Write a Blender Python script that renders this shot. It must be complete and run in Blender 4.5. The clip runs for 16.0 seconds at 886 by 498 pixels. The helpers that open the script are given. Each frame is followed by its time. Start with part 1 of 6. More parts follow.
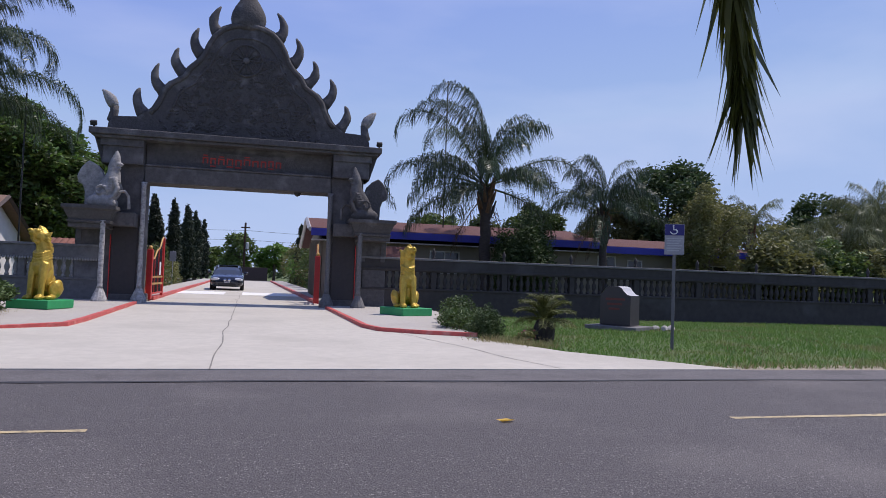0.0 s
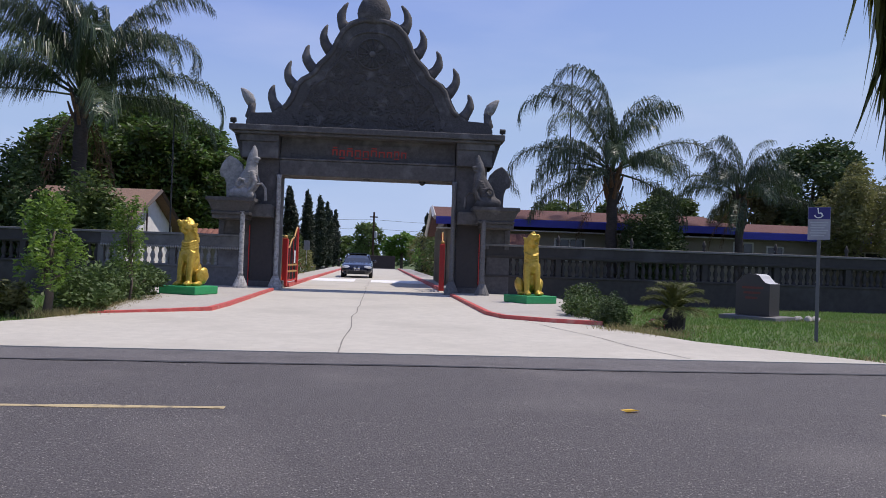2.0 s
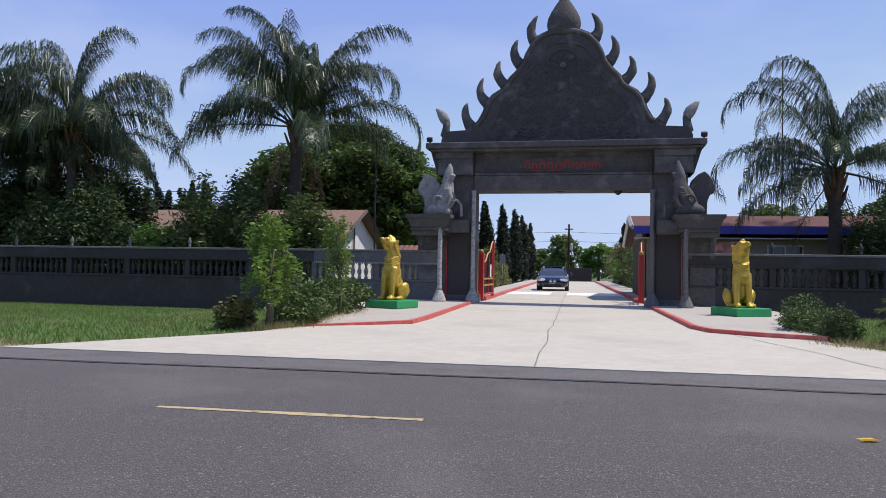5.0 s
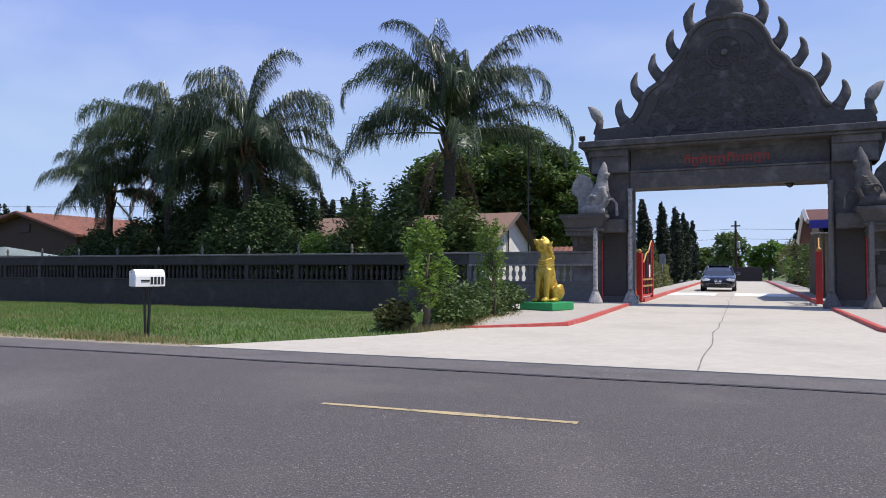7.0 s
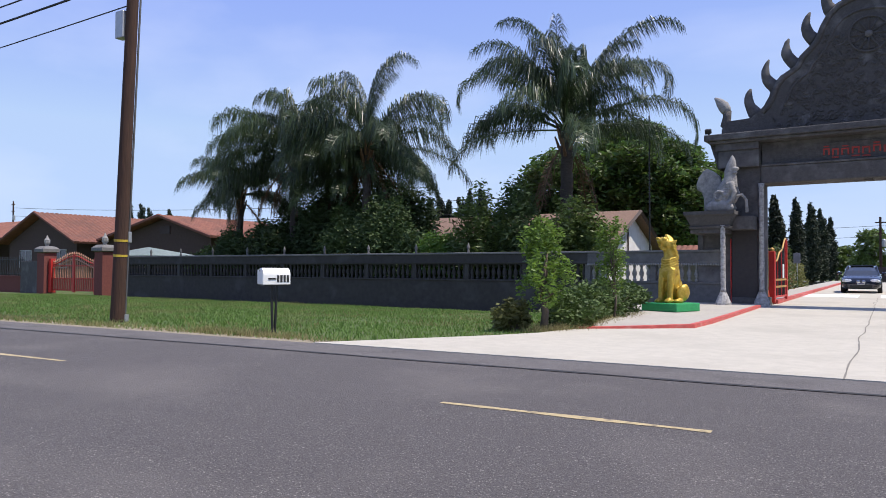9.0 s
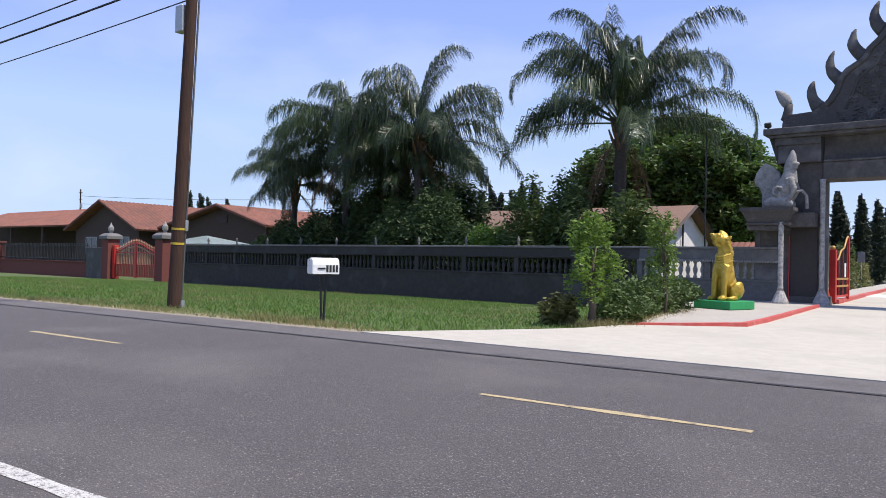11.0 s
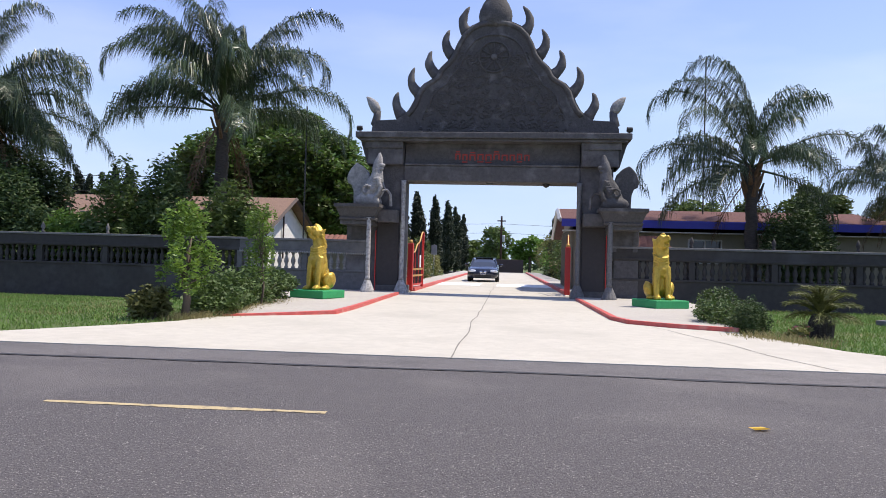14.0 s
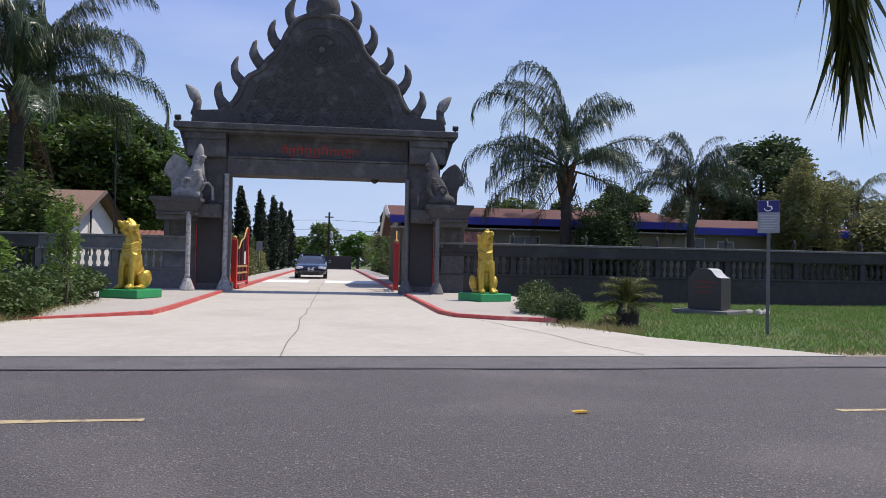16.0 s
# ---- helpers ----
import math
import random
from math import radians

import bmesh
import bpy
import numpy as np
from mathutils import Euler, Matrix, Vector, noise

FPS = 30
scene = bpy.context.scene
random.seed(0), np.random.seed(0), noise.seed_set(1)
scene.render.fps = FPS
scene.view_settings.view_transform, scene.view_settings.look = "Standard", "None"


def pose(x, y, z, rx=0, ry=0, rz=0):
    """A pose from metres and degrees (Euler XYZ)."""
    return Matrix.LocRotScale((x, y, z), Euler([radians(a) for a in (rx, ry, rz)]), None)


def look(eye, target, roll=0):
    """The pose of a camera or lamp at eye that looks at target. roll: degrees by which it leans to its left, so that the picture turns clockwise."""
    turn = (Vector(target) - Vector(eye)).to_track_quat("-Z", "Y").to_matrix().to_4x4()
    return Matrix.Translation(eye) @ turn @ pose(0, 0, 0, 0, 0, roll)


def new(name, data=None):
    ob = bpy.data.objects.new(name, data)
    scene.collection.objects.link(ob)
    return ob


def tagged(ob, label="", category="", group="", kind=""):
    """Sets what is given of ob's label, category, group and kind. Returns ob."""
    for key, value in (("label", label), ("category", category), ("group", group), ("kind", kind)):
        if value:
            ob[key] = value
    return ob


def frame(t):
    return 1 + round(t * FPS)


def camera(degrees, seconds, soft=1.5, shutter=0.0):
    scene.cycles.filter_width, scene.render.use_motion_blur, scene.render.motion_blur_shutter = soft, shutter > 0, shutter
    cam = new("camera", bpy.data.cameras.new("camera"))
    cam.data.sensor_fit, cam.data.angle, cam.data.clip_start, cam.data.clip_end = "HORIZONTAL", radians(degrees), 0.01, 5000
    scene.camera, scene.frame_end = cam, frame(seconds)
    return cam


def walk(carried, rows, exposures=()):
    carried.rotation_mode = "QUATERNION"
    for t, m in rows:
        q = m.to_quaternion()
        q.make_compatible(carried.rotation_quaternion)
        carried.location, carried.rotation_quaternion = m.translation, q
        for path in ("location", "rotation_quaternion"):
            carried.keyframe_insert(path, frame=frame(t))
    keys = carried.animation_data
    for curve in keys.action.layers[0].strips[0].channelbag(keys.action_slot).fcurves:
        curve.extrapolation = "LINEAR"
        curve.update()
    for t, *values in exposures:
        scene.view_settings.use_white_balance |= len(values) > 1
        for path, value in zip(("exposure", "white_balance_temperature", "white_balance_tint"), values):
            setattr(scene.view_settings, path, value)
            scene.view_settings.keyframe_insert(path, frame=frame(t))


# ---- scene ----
cam = camera(62.3, 16.0, 0.9)
PATH = [
    (0, (1.213, -0.88, 1.141), (1.663, 1.067, 1.218), 2.1),
    (0.5, (1.22, -0.892, 1.142), (1.609, 1.069, 1.205), 1.9),
    (1, (1.228, -0.874, 1.136), (1.528, 1.103, 1.182), 1.7),
    (1.5, (1.243, -0.866, 1.136), (1.45, 1.123, 1.175), 1.9),
    (2, (1.262, -0.856, 1.13), (1.377, 1.14, 1.162), 2.0),
    (2.5, (1.267, -0.859, 1.126), (1.3, 1.141, 1.149), 2.3),
    (3, (1.247, -0.822, 1.131), (1.199, 1.177, 1.152), 2.3),
    (3.5, (1.229, -0.784, 1.131), (1.112, 1.213, 1.167), 1.9),
    (6, (1.302, -0.713, 1.12), (0.676, 1.185, 1.177), 0.5),
    (6.5, (1.304, -0.723, 1.122), (0.585, 1.143, 1.18), 0.2),
    (7, (1.303, -0.704, 1.113), (0.491, 1.122, 1.17), 0.1),
    (7.5, (1.308, -0.694, 1.112), (0.394, 1.084, 1.164), 0.8),
    (8, (1.266, -0.678, 1.118), (0.274, 1.058, 1.156), 0.8),
    (8.5, (1.215, -0.65, 1.106), (0.187, 1.065, 1.153), -0.2),
    (9, (1.217, -0.607, 1.102), (0.128, 1.07, 1.157), 0.2),
    (9.5, (1.25, -0.597, 1.104), (0.098, 1.037, 1.157), 0.9),
    (12, (1.323, -0.568, 1.098), (0.114, 1.025, 1.128), 1.2),
    (12.5, (1.336, -0.538, 1.096), (0.212, 1.115, 1.122), 1.2),
    (13, (1.364, -0.507, 1.09), (0.461, 1.277, 1.12), 1.6),
    (13.5, (1.387, -0.513, 1.1), (0.817, 1.403, 1.137), 1.8),
    (14, (1.461, -0.602, 1.127), (1.224, 1.384, 1.159), 1.6),
    (14.5, (1.428, -0.534, 1.11), (1.406, 1.466, 1.143), 1.5),
    (15, (1.42, -0.527, 1.1), (1.501, 1.472, 1.135), 1.2),
    (15.5, (1.419, -0.528, 1.099), (1.589, 1.464, 1.133), 1.3),
    (16, (1.42, -0.524, 1.105), (1.65, 1.462, 1.139), 1.2),
]
EXPOSURES = [(0, 0.0, 6450, 18), (2, 0.02, 6650, 15), (3.5, 0.1, 6740, 13), (7, 0.25, 6740, 12), (9.5, 0.4, 6780, 12), (12, 0.47, 6800, 12), (14.5, 0.54, 6980, 12), (15.3, 0.36, 6920, 13), (16, 0.18, 6850, 13)]
walk(cam, [(t, look(eye, target, roll)) for t, eye, target, roll in PATH], EXPOSURES)

# ---- world, sun, exposure ----
SUN_EL, SUN_AZ = 64.0, 11.0  # the sun stands to the right, a little behind the gate
SUN = Vector((math.cos(radians(SUN_EL)) * math.cos(radians(SUN_AZ)), math.cos(radians(SUN_EL)) * math.sin(radians(SUN_AZ)), math.sin(radians(SUN_EL))))
world = bpy.data.worlds.new("sky")
scene.world = world
world.use_nodes = True
wn, wl = world.node_tree.nodes, world.node_tree.links
sky = wn.new("ShaderNodeTexSky")
sky.sky_type, sky.sun_disc = "NISHITA", False
sky.sun_elevation, sky.sun_rotation = radians(SUN_EL), radians(90 - SUN_AZ)
sky.altitude = 1500.0
sky.air_density, sky.dust_density, sky.ozone_density = 0.8, 0.0, 4.0
wn["Background"].inputs["Strength"].default_value = 0.27
# thin high cloud streaks over the sky
geo = wn.new("ShaderNodeTexCoord")
wmap = wn.new("ShaderNodeMapping")
wmap.inputs["Scale"].default_value = (1.2, 2.6, 5.0)
wmap.inputs["Rotation"].default_value = (0.0, 0.35, 0.5)
wnoise = wn.new("ShaderNodeTexNoise")
wnoise.inputs["Scale"].default_value, wnoise.inputs["Detail"].default_value = 1.6, 6.0
wramp = wn.new("ShaderNodeValToRGB")
wramp.color_ramp.elements[0].position, wramp.color_ramp.elements[1].position = 0.45, 1.0
wmix = wn.new("ShaderNodeMix")
wmix.data_type = "RGBA"
wramp.color_ramp.elements[1].color = (0.43, 0.43, 0.43, 1)
wmix.inputs["B"].default_value = (2.9, 3.1, 3.7, 1)
wtint = wn.new("ShaderNodeMix")
wtint.data_type, wtint.blend_type = "RGBA", "MULTIPLY"
wtint.inputs["Factor"].default_value = 1.0
wtint.inputs["B"].default_value = (1.27, 1.06, 1.27, 1)
wl.new(geo.outputs["Generated"], wmap.inputs["Vector"])
wl.new(wmap.outputs["Vector"], wnoise.inputs["Vector"])
wl.new(wnoise.outputs["Fac"], wramp.inputs["Fac"])
wl.new(wramp.outputs["Color"], wmix.inputs["Factor"])
wgam = wn.new("ShaderNodeGamma")
wgam.inputs["Gamma"].default_value = 0.66
whue = wn.new("ShaderNodeHueSaturation")
whue.inputs["Saturation"].default_value = 1.2
wl.new(sky.outputs["Color"], wgam.inputs["Color"])
wl.new(wgam.outputs["Color"], whue.inputs["Color"])
wl.new(whue.outputs["Color"], wtint.inputs["A"])
# soft haze: the lowest sky grows no brighter than a pale blue
whaze = wn.new("ShaderNodeMix")
whaze.data_type, whaze.blend_type = "RGBA", "DARKEN"
whaze.inputs["Factor"].default_value = 0.9
whaze.inputs["B"].default_value = (1.36, 1.9, 2.8, 1)
wl.new(wtint.outputs["Result"], whaze.inputs["A"])
wl.new(whaze.outputs["Result"], wmix.inputs["A"])
wl.new(wmix.outputs["Result"], wn["Background"].inputs["Color"])
sun = new("sun", bpy.data.lights.new("sun", "SUN"))
sun.data.energy, sun.data.angle, sun.data.color = 4.1, radians(0.53), (1.0, 0.95, 0.87)
sun.matrix_world = look(SUN * 50, (0, 0, 0))
scene.view_settings.exposure = 0.0


# ---- materials ----
def mat(name, color, color2=None, scale=4.0, detail=6.0, rough=0.8, metal=0.0, bump=0.0, bump_scale=60.0, coat=0.0, spread=0.0, stain=None, stain_scale=0.6, stain_at=(0.5, 0.7), transmit=0.0, stretch=(1, 1, 1), speck=None, speck_scale=120, speck_at=(0.6, 0.7)):
    """A procedural surface: two colours mixed by noise, a second larger stain layer, spread by object, fine relief."""
    m = bpy.data.materials.new(name)
    m.use_nodes = True
    n, l = m.node_tree.nodes, m.node_tree.links
    b = n["Principled BSDF"]
    b.inputs["Roughness"].default_value, b.inputs["Metallic"].default_value = rough, metal
    b.inputs["Coat Weight"].default_value = coat
    co = n.new("ShaderNodeTexCoord")
    mp = n.new("ShaderNodeMapping")
    mp.inputs["Scale"].default_value = stretch
    l.new(co.outputs["Object"], mp.inputs["Vector"])
    c2 = color2 or tuple(v * 0.75 for v in color)
    nz = n.new("ShaderNodeTexNoise")
    nz.inputs["Scale"].default_value, nz.inputs["Detail"].default_value, nz.inputs["Roughness"].default_value = scale, detail, 0.62
    l.new(mp.outputs["Vector"], nz.inputs["Vector"])
    rp = n.new("ShaderNodeValToRGB")
    rp.color_ramp.elements[0].position, rp.color_ramp.elements[1].position = 0.3, 0.7
    rp.color_ramp.elements[0].color, rp.color_ramp.elements[1].color = (*c2, 1), (*color, 1)
    l.new(nz.outputs["Fac"], rp.inputs["Fac"])
    out = rp.outputs["Color"]
    if stain:
        sz = n.new("ShaderNodeTexNoise")
        sz.inputs["Scale"].default_value, sz.inputs["Detail"].default_value = stain_scale, 8.0
        l.new(mp.outputs["Vector"], sz.inputs["Vector"])
        sr = n.new("ShaderNodeMapRange")
        sr.inputs["From Min"].default_value, sr.inputs["From Max"].default_value = stain_at
        l.new(sz.outputs["Fac"], sr.inputs["Value"])
        sm = n.new("ShaderNodeMix")
        sm.data_type = "RGBA"
        sm.inputs["B"].default_value = (*stain, 1)
        l.new(sr.outputs["Result"], sm.inputs["Factor"])
        l.new(out, sm.inputs["A"])
        out = sm.outputs["Result"]
    if speck:
        kz = n.new("ShaderNodeTexNoise")
        kz.inputs["Scale"].default_value, kz.inputs["Detail"].default_value = speck_scale, 2.0
        l.new(mp.outputs["Vector"], kz.inputs["Vector"])
        kr = n.new("ShaderNodeMapRange")
        kr.inputs["From Min"].default_value, kr.inputs["From Max"].default_value = speck_at
        l.new(kz.outputs["Fac"], kr.inputs["Value"])
        km = n.new("ShaderNodeMix")
        km.data_type = "RGBA"
        km.inputs["B"].default_value = (*speck, 1)
        l.new(kr.outputs["Result"], km.inputs["Factor"])
        l.new(out, km.inputs["A"])
        out = km.outputs["Result"]
    if spread:
        oi = n.new("ShaderNodeObjectInfo")
        gi = n.new("ShaderNodeNewGeometry")
        ad = n.new("ShaderNodeMath")
        ad.operation = "ADD"
        l.new(oi.outputs["Random"], ad.inputs[0])
        l.new(gi.outputs["Random Per Island"], ad.inputs[1])
        mr = n.new("ShaderNodeMapRange")
        mr.inputs["From Max"].default_value = 2.0
        mr.inputs["To Min"].default_value, mr.inputs["To Max"].default_value = 1 - spread, 1 + spread
        l.new(ad.outputs["Value"], mr.inputs["Value"])
        hs = n.new("ShaderNodeHueSaturation")
        l.new(mr.outputs["Result"], hs.inputs["Value"])
        l.new(out, hs.inputs["Color"])
        out = hs.outputs["Color"]
    l.new(out, b.inputs["Base Color"])
    if bump:
        bz = n.new("ShaderNodeTexNoise")
        bz.inputs["Scale"].default_value, bz.inputs["Detail"].default_value = bump_scale, 4.0
        l.new(mp.outputs["Vector"], bz.inputs["Vector"])
        bp = n.new("ShaderNodeBump")
        bp.inputs["Strength"].default_value, bp.inputs["Distance"].default_value = bump, 0.02
        l.new(bz.outputs["Fac"], bp.inputs["Height"])
        l.new(bp.outputs["Normal"], b.inputs["Normal"])
    if transmit:  # thin leaves let light through
        tr = n.new("ShaderNodeBsdfTranslucent")
        l.new(out, tr.inputs["Color"])
        ms = n.new("ShaderNodeMixShader")
        ms.inputs["Fac"].default_value = transmit
        l.new(b.outputs["BSDF"], ms.inputs[1])
        l.new(tr.outputs["BSDF"], ms.inputs[2])
        l.new(ms.outputs["Shader"], n["Material Output"].inputs["Surface"])
    return m


M = {}
M["asphalt"] = mat("asphalt", (0.125, 0.114, 0.113), (0.05, 0.045, 0.047), scale=60, detail=9, rough=0.88, bump=1.0, bump_scale=80, stain=(0.16, 0.145, 0.138), stain_scale=0.45, stain_at=(0.5, 0.85), speck=(0.31, 0.29, 0.265), speck_scale=74, speck_at=(0.6, 0.73))
M["gutter_asphalt"] = mat("gutter_asphalt", (0.165, 0.153, 0.15), (0.06, 0.056, 0.057), scale=44, rough=0.9, bump=0.6, bump_scale=80, stain=(0.08, 0.074, 0.074), stain_scale=1.2, speck=(0.3, 0.28, 0.26), speck_scale=85, speck_at=(0.6, 0.74))
M["seam_shade"] = mat("seam_shade", (0.03, 0.029, 0.031), rough=0.7, bump=0.3)
M["shoulder"] = mat("shoulder", (0.085, 0.07, 0.058), (0.04, 0.033, 0.028), scale=24, speck=(0.4, 0.37, 0.33), speck_scale=60, speck_at=(0.62, 0.68), rough=0.95, bump=0.8, bump_scale=50)
M["band_paint"] = mat("band_paint", (0.8, 0.8, 0.78), (0.7, 0.69, 0.66), scale=8, rough=0.6, bump=0.2)
M["concrete"] = mat("concrete", (0.49, 0.46, 0.393), (0.415, 0.39, 0.334), scale=5, detail=9, rough=0.85, bump=0.3, bump_scale=70, stain=(0.36, 0.335, 0.285), stain_scale=0.45, stain_at=(0.48, 0.82), speck=(0.3, 0.28, 0.24), speck_scale=26, speck_at=(0.68, 0.74))
M["concrete_pad"] = mat("concrete_pad", (0.43, 0.405, 0.355), (0.36, 0.335, 0.295), scale=8, rough=0.88, bump=0.3, stain=(0.36, 0.33, 0.3), stain_scale=0.8)
M["crack"] = mat("crack", (0.15, 0.14, 0.125), (0.22, 0.205, 0.18), scale=3, rough=0.95)
M["yellow_line"] = mat("yellow_line", (0.5, 0.4, 0.22), (0.36, 0.285, 0.16), scale=30, rough=0.7, stain=(0.1, 0.09, 0.08), stain_scale=12, stain_at=(0.52, 0.75))
M["white_line"] = mat("white_line", (0.58, 0.57, 0.54), (0.4, 0.39, 0.37), scale=30, rough=0.8, stain=(0.1, 0.09, 0.09), stain_scale=16, stain_at=(0.52, 0.66), speck=(0.14, 0.13, 0.12), speck_scale=90, speck_at=(0.58, 0.64))
M["red_kerb"] = mat("red_kerb", (0.58, 0.1, 0.085), (0.42, 0.07, 0.06), scale=9, rough=0.6, bump=0.2, stain=(0.55, 0.3, 0.26), stain_scale=3, stain_at=(0.55, 0.8))
M["lawn"] = mat("lawn", (0.065, 0.12, 0.024), (0.085, 0.1, 0.034), scale=1.5, rough=0.95, bump=0.8, bump_scale=40, stain=(0.17, 0.15, 0.07), stain_scale=0.8, stain_at=(0.56, 0.8))
M["blade"] = mat("blade", (0.085, 0.175, 0.03), (0.13, 0.22, 0.046), scale=1.2, rough=0.6, spread=0.45, transmit=0.35, stain=(0.2, 0.2, 0.075), stain_scale=0.5, stain_at=(0.52, 0.74))
M["dry_blade"] = mat("dry_blade", (0.3, 0.25, 0.12), (0.2, 0.19, 0.07), scale=2, rough=0.8, spread=0.3, transmit=0.25)
M["grey_cement"] = mat("grey_cement", (0.098, 0.092, 0.091), (0.056, 0.052, 0.053), scale=9, detail=9, rough=0.85, bump=0.8, bump_scale=24, stain=(0.165, 0.16, 0.16), stain_scale=1.6, stain_at=(0.52, 0.76))
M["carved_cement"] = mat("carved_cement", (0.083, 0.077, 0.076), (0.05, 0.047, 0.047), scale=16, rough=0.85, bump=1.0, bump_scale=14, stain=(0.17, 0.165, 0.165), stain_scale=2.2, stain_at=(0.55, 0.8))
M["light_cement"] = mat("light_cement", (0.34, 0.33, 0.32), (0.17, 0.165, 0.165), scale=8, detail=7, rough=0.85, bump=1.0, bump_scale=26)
M["sunlit_carving"] = mat("sunlit_carving", (0.5, 0.485, 0.47), (0.16, 0.155, 0.15), scale=11, rough=0.85, bump=0.8, bump_scale=30)
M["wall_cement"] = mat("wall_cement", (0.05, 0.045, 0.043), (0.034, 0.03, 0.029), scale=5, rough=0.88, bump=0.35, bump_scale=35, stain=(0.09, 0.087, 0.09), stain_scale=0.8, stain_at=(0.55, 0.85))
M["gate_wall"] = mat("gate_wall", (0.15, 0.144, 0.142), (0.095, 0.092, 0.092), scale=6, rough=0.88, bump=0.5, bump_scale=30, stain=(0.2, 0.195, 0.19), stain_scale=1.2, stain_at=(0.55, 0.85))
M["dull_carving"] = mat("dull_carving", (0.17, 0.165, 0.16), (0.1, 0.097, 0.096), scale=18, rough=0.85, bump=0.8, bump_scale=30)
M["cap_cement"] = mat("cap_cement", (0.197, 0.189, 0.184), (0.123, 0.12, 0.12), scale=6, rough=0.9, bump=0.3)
M["gold"] = mat("gold", (0.55, 0.38, 0.06), (0.4, 0.26, 0.035), scale=12, rough=0.42, metal=0.45, bump=0.5, bump_scale=22)
M["green_paint"] = mat("green_paint", (0.02, 0.3, 0.1), (0.015, 0.24, 0.08), scale=8, rough=0.55, bump=0.1)
M["red_paint"] = mat("red_paint", (0.55, 0.03, 0.025), (0.45, 0.025, 0.02), scale=10, rough=0.45)
M["red_letter"] = mat("red_letter", (0.36, 0.03, 0.016), (0.26, 0.022, 0.014), rough=0.5)
M["gold_trim"] = mat("gold_trim", (0.55, 0.33, 0.1), rough=0.5, metal=0.3)
M["recess_shade"] = mat("recess_shade", (0.036, 0.03, 0.03), (0.024, 0.02, 0.021), scale=8, rough=0.7, bump=0.3)
M["black_iron"] = mat("black_iron", (0.02, 0.02, 0.022), rough=0.5)
M["brick"] = mat("brick", (0.17, 0.051, 0.042), (0.122, 0.036, 0.03), scale=10, rough=0.9, bump=0.5, spread=0.25)
M["tile"] = mat("tile", (0.27, 0.11, 0.073), (0.15, 0.06, 0.043), scale=3.5, detail=9, rough=0.85, spread=0.25, bump=0.5, stain=(0.13, 0.065, 0.048), stain_scale=0.7, stain_at=(0.5, 0.75))
M["stucco_brown"] = mat("stucco_brown", (0.08, 0.053, 0.041), (0.062, 0.041, 0.032), scale=5, rough=0.92, bump=0.4, bump_scale=80)
M["stucco_cream"] = mat("stucco_cream", (0.238, 0.21, 0.168), (0.203, 0.182, 0.14), scale=3, rough=0.92, bump=0.3, bump_scale=80)
M["white_wall"] = mat("white_wall", (0.72, 0.7, 0.68), (0.62, 0.6, 0.58), scale=3, rough=0.9, bump=0.2)
M["shingle"] = mat("shingle", (0.24, 0.15, 0.11), (0.17, 0.11, 0.085), scale=5, rough=0.95, bump=0.6, bump_scale=30, stretch=(1, 1, 6))
M["red_shingle"] = mat("red_shingle", (0.13, 0.055, 0.045), (0.09, 0.04, 0.034), scale=5, rough=0.95, bump=0.6, bump_scale=30, stretch=(1, 1, 6))
M["blue_paint"] = mat("blue_paint", (0.045, 0.05, 0.4), (0.04, 0.045, 0.33), scale=4, rough=0.6)
M["brown_trim"] = mat("brown_trim", (0.07, 0.05, 0.045), rough=0.8)
M["glass"] = mat("glass", (0.03, 0.035, 0.04), rough=0.08)
M["window_frame"] = mat("window_frame", (0.5, 0.49, 0.46), rough=0.5)
M["bark"] = mat("bark", (0.13, 0.1, 0.075), (0.07, 0.055, 0.042), scale=9, rough=0.95, bump=0.9, bump_scale=18, stretch=(1, 1, 0.4))
M["palm_bark"] = mat("palm_bark", (0.085, 0.068, 0.058), (0.042, 0.034, 0.03), scale=7, rough=0.95, bump=0.8, bump_scale=25, stretch=(1, 1, 3))
M["frond"] = mat("frond", (0.058, 0.09, 0.034), (0.03, 0.052, 0.022), scale=3, rough=0.36, spread=0.5, transmit=0.15)
M["old_frond"] = mat("old_frond", (0.15, 0.09, 0.045), (0.08, 0.05, 0.028), scale=3, rough=0.8, spread=0.3, transmit=0.15)
M["pale_frond"] = mat("pale_frond", (0.17, 0.19, 0.075), (0.1, 0.12, 0.05), scale=3, rough=0.5, spread=0.5, transmit=0.3)
M["sago_leaf"] = mat("sago_leaf", (0.16, 0.17, 0.04), (0.08, 0.095, 0.028), scale=8, rough=0.5, spread=0.5, transmit=0.2)
M["dark_stem"] = mat("dark_stem", (0.05, 0.04, 0.032), (0.025, 0.02, 0.017), scale=14, rough=0.95, bump=1.0, bump_scale=30)
M["hedge_leaf"] = mat("hedge_leaf", (0.08, 0.13, 0.03), (0.045, 0.078, 0.02), scale=4, rough=0.62, spread=0.5, transmit=0.3)
M["gilt_bar"] = mat("gilt_bar", (0.5, 0.27, 0.17), (0.36, 0.16, 0.1), scale=12, rough=0.5)
M["boot"] = mat("boot", (0.2, 0.11, 0.055), (0.1, 0.06, 0.035), scale=9, rough=0.9, bump=0.5)
M["near_frond"] = mat("near_frond", (0.12, 0.13, 0.022), (0.05, 0.065, 0.018), scale=5, rough=0.4, spread=0.5, transmit=0.3)
M["leaf_dark"] = mat("leaf_dark", (0.066, 0.108, 0.032), (0.04, 0.07, 0.022), scale=2, rough=0.68, spread=0.5, transmit=0.25)
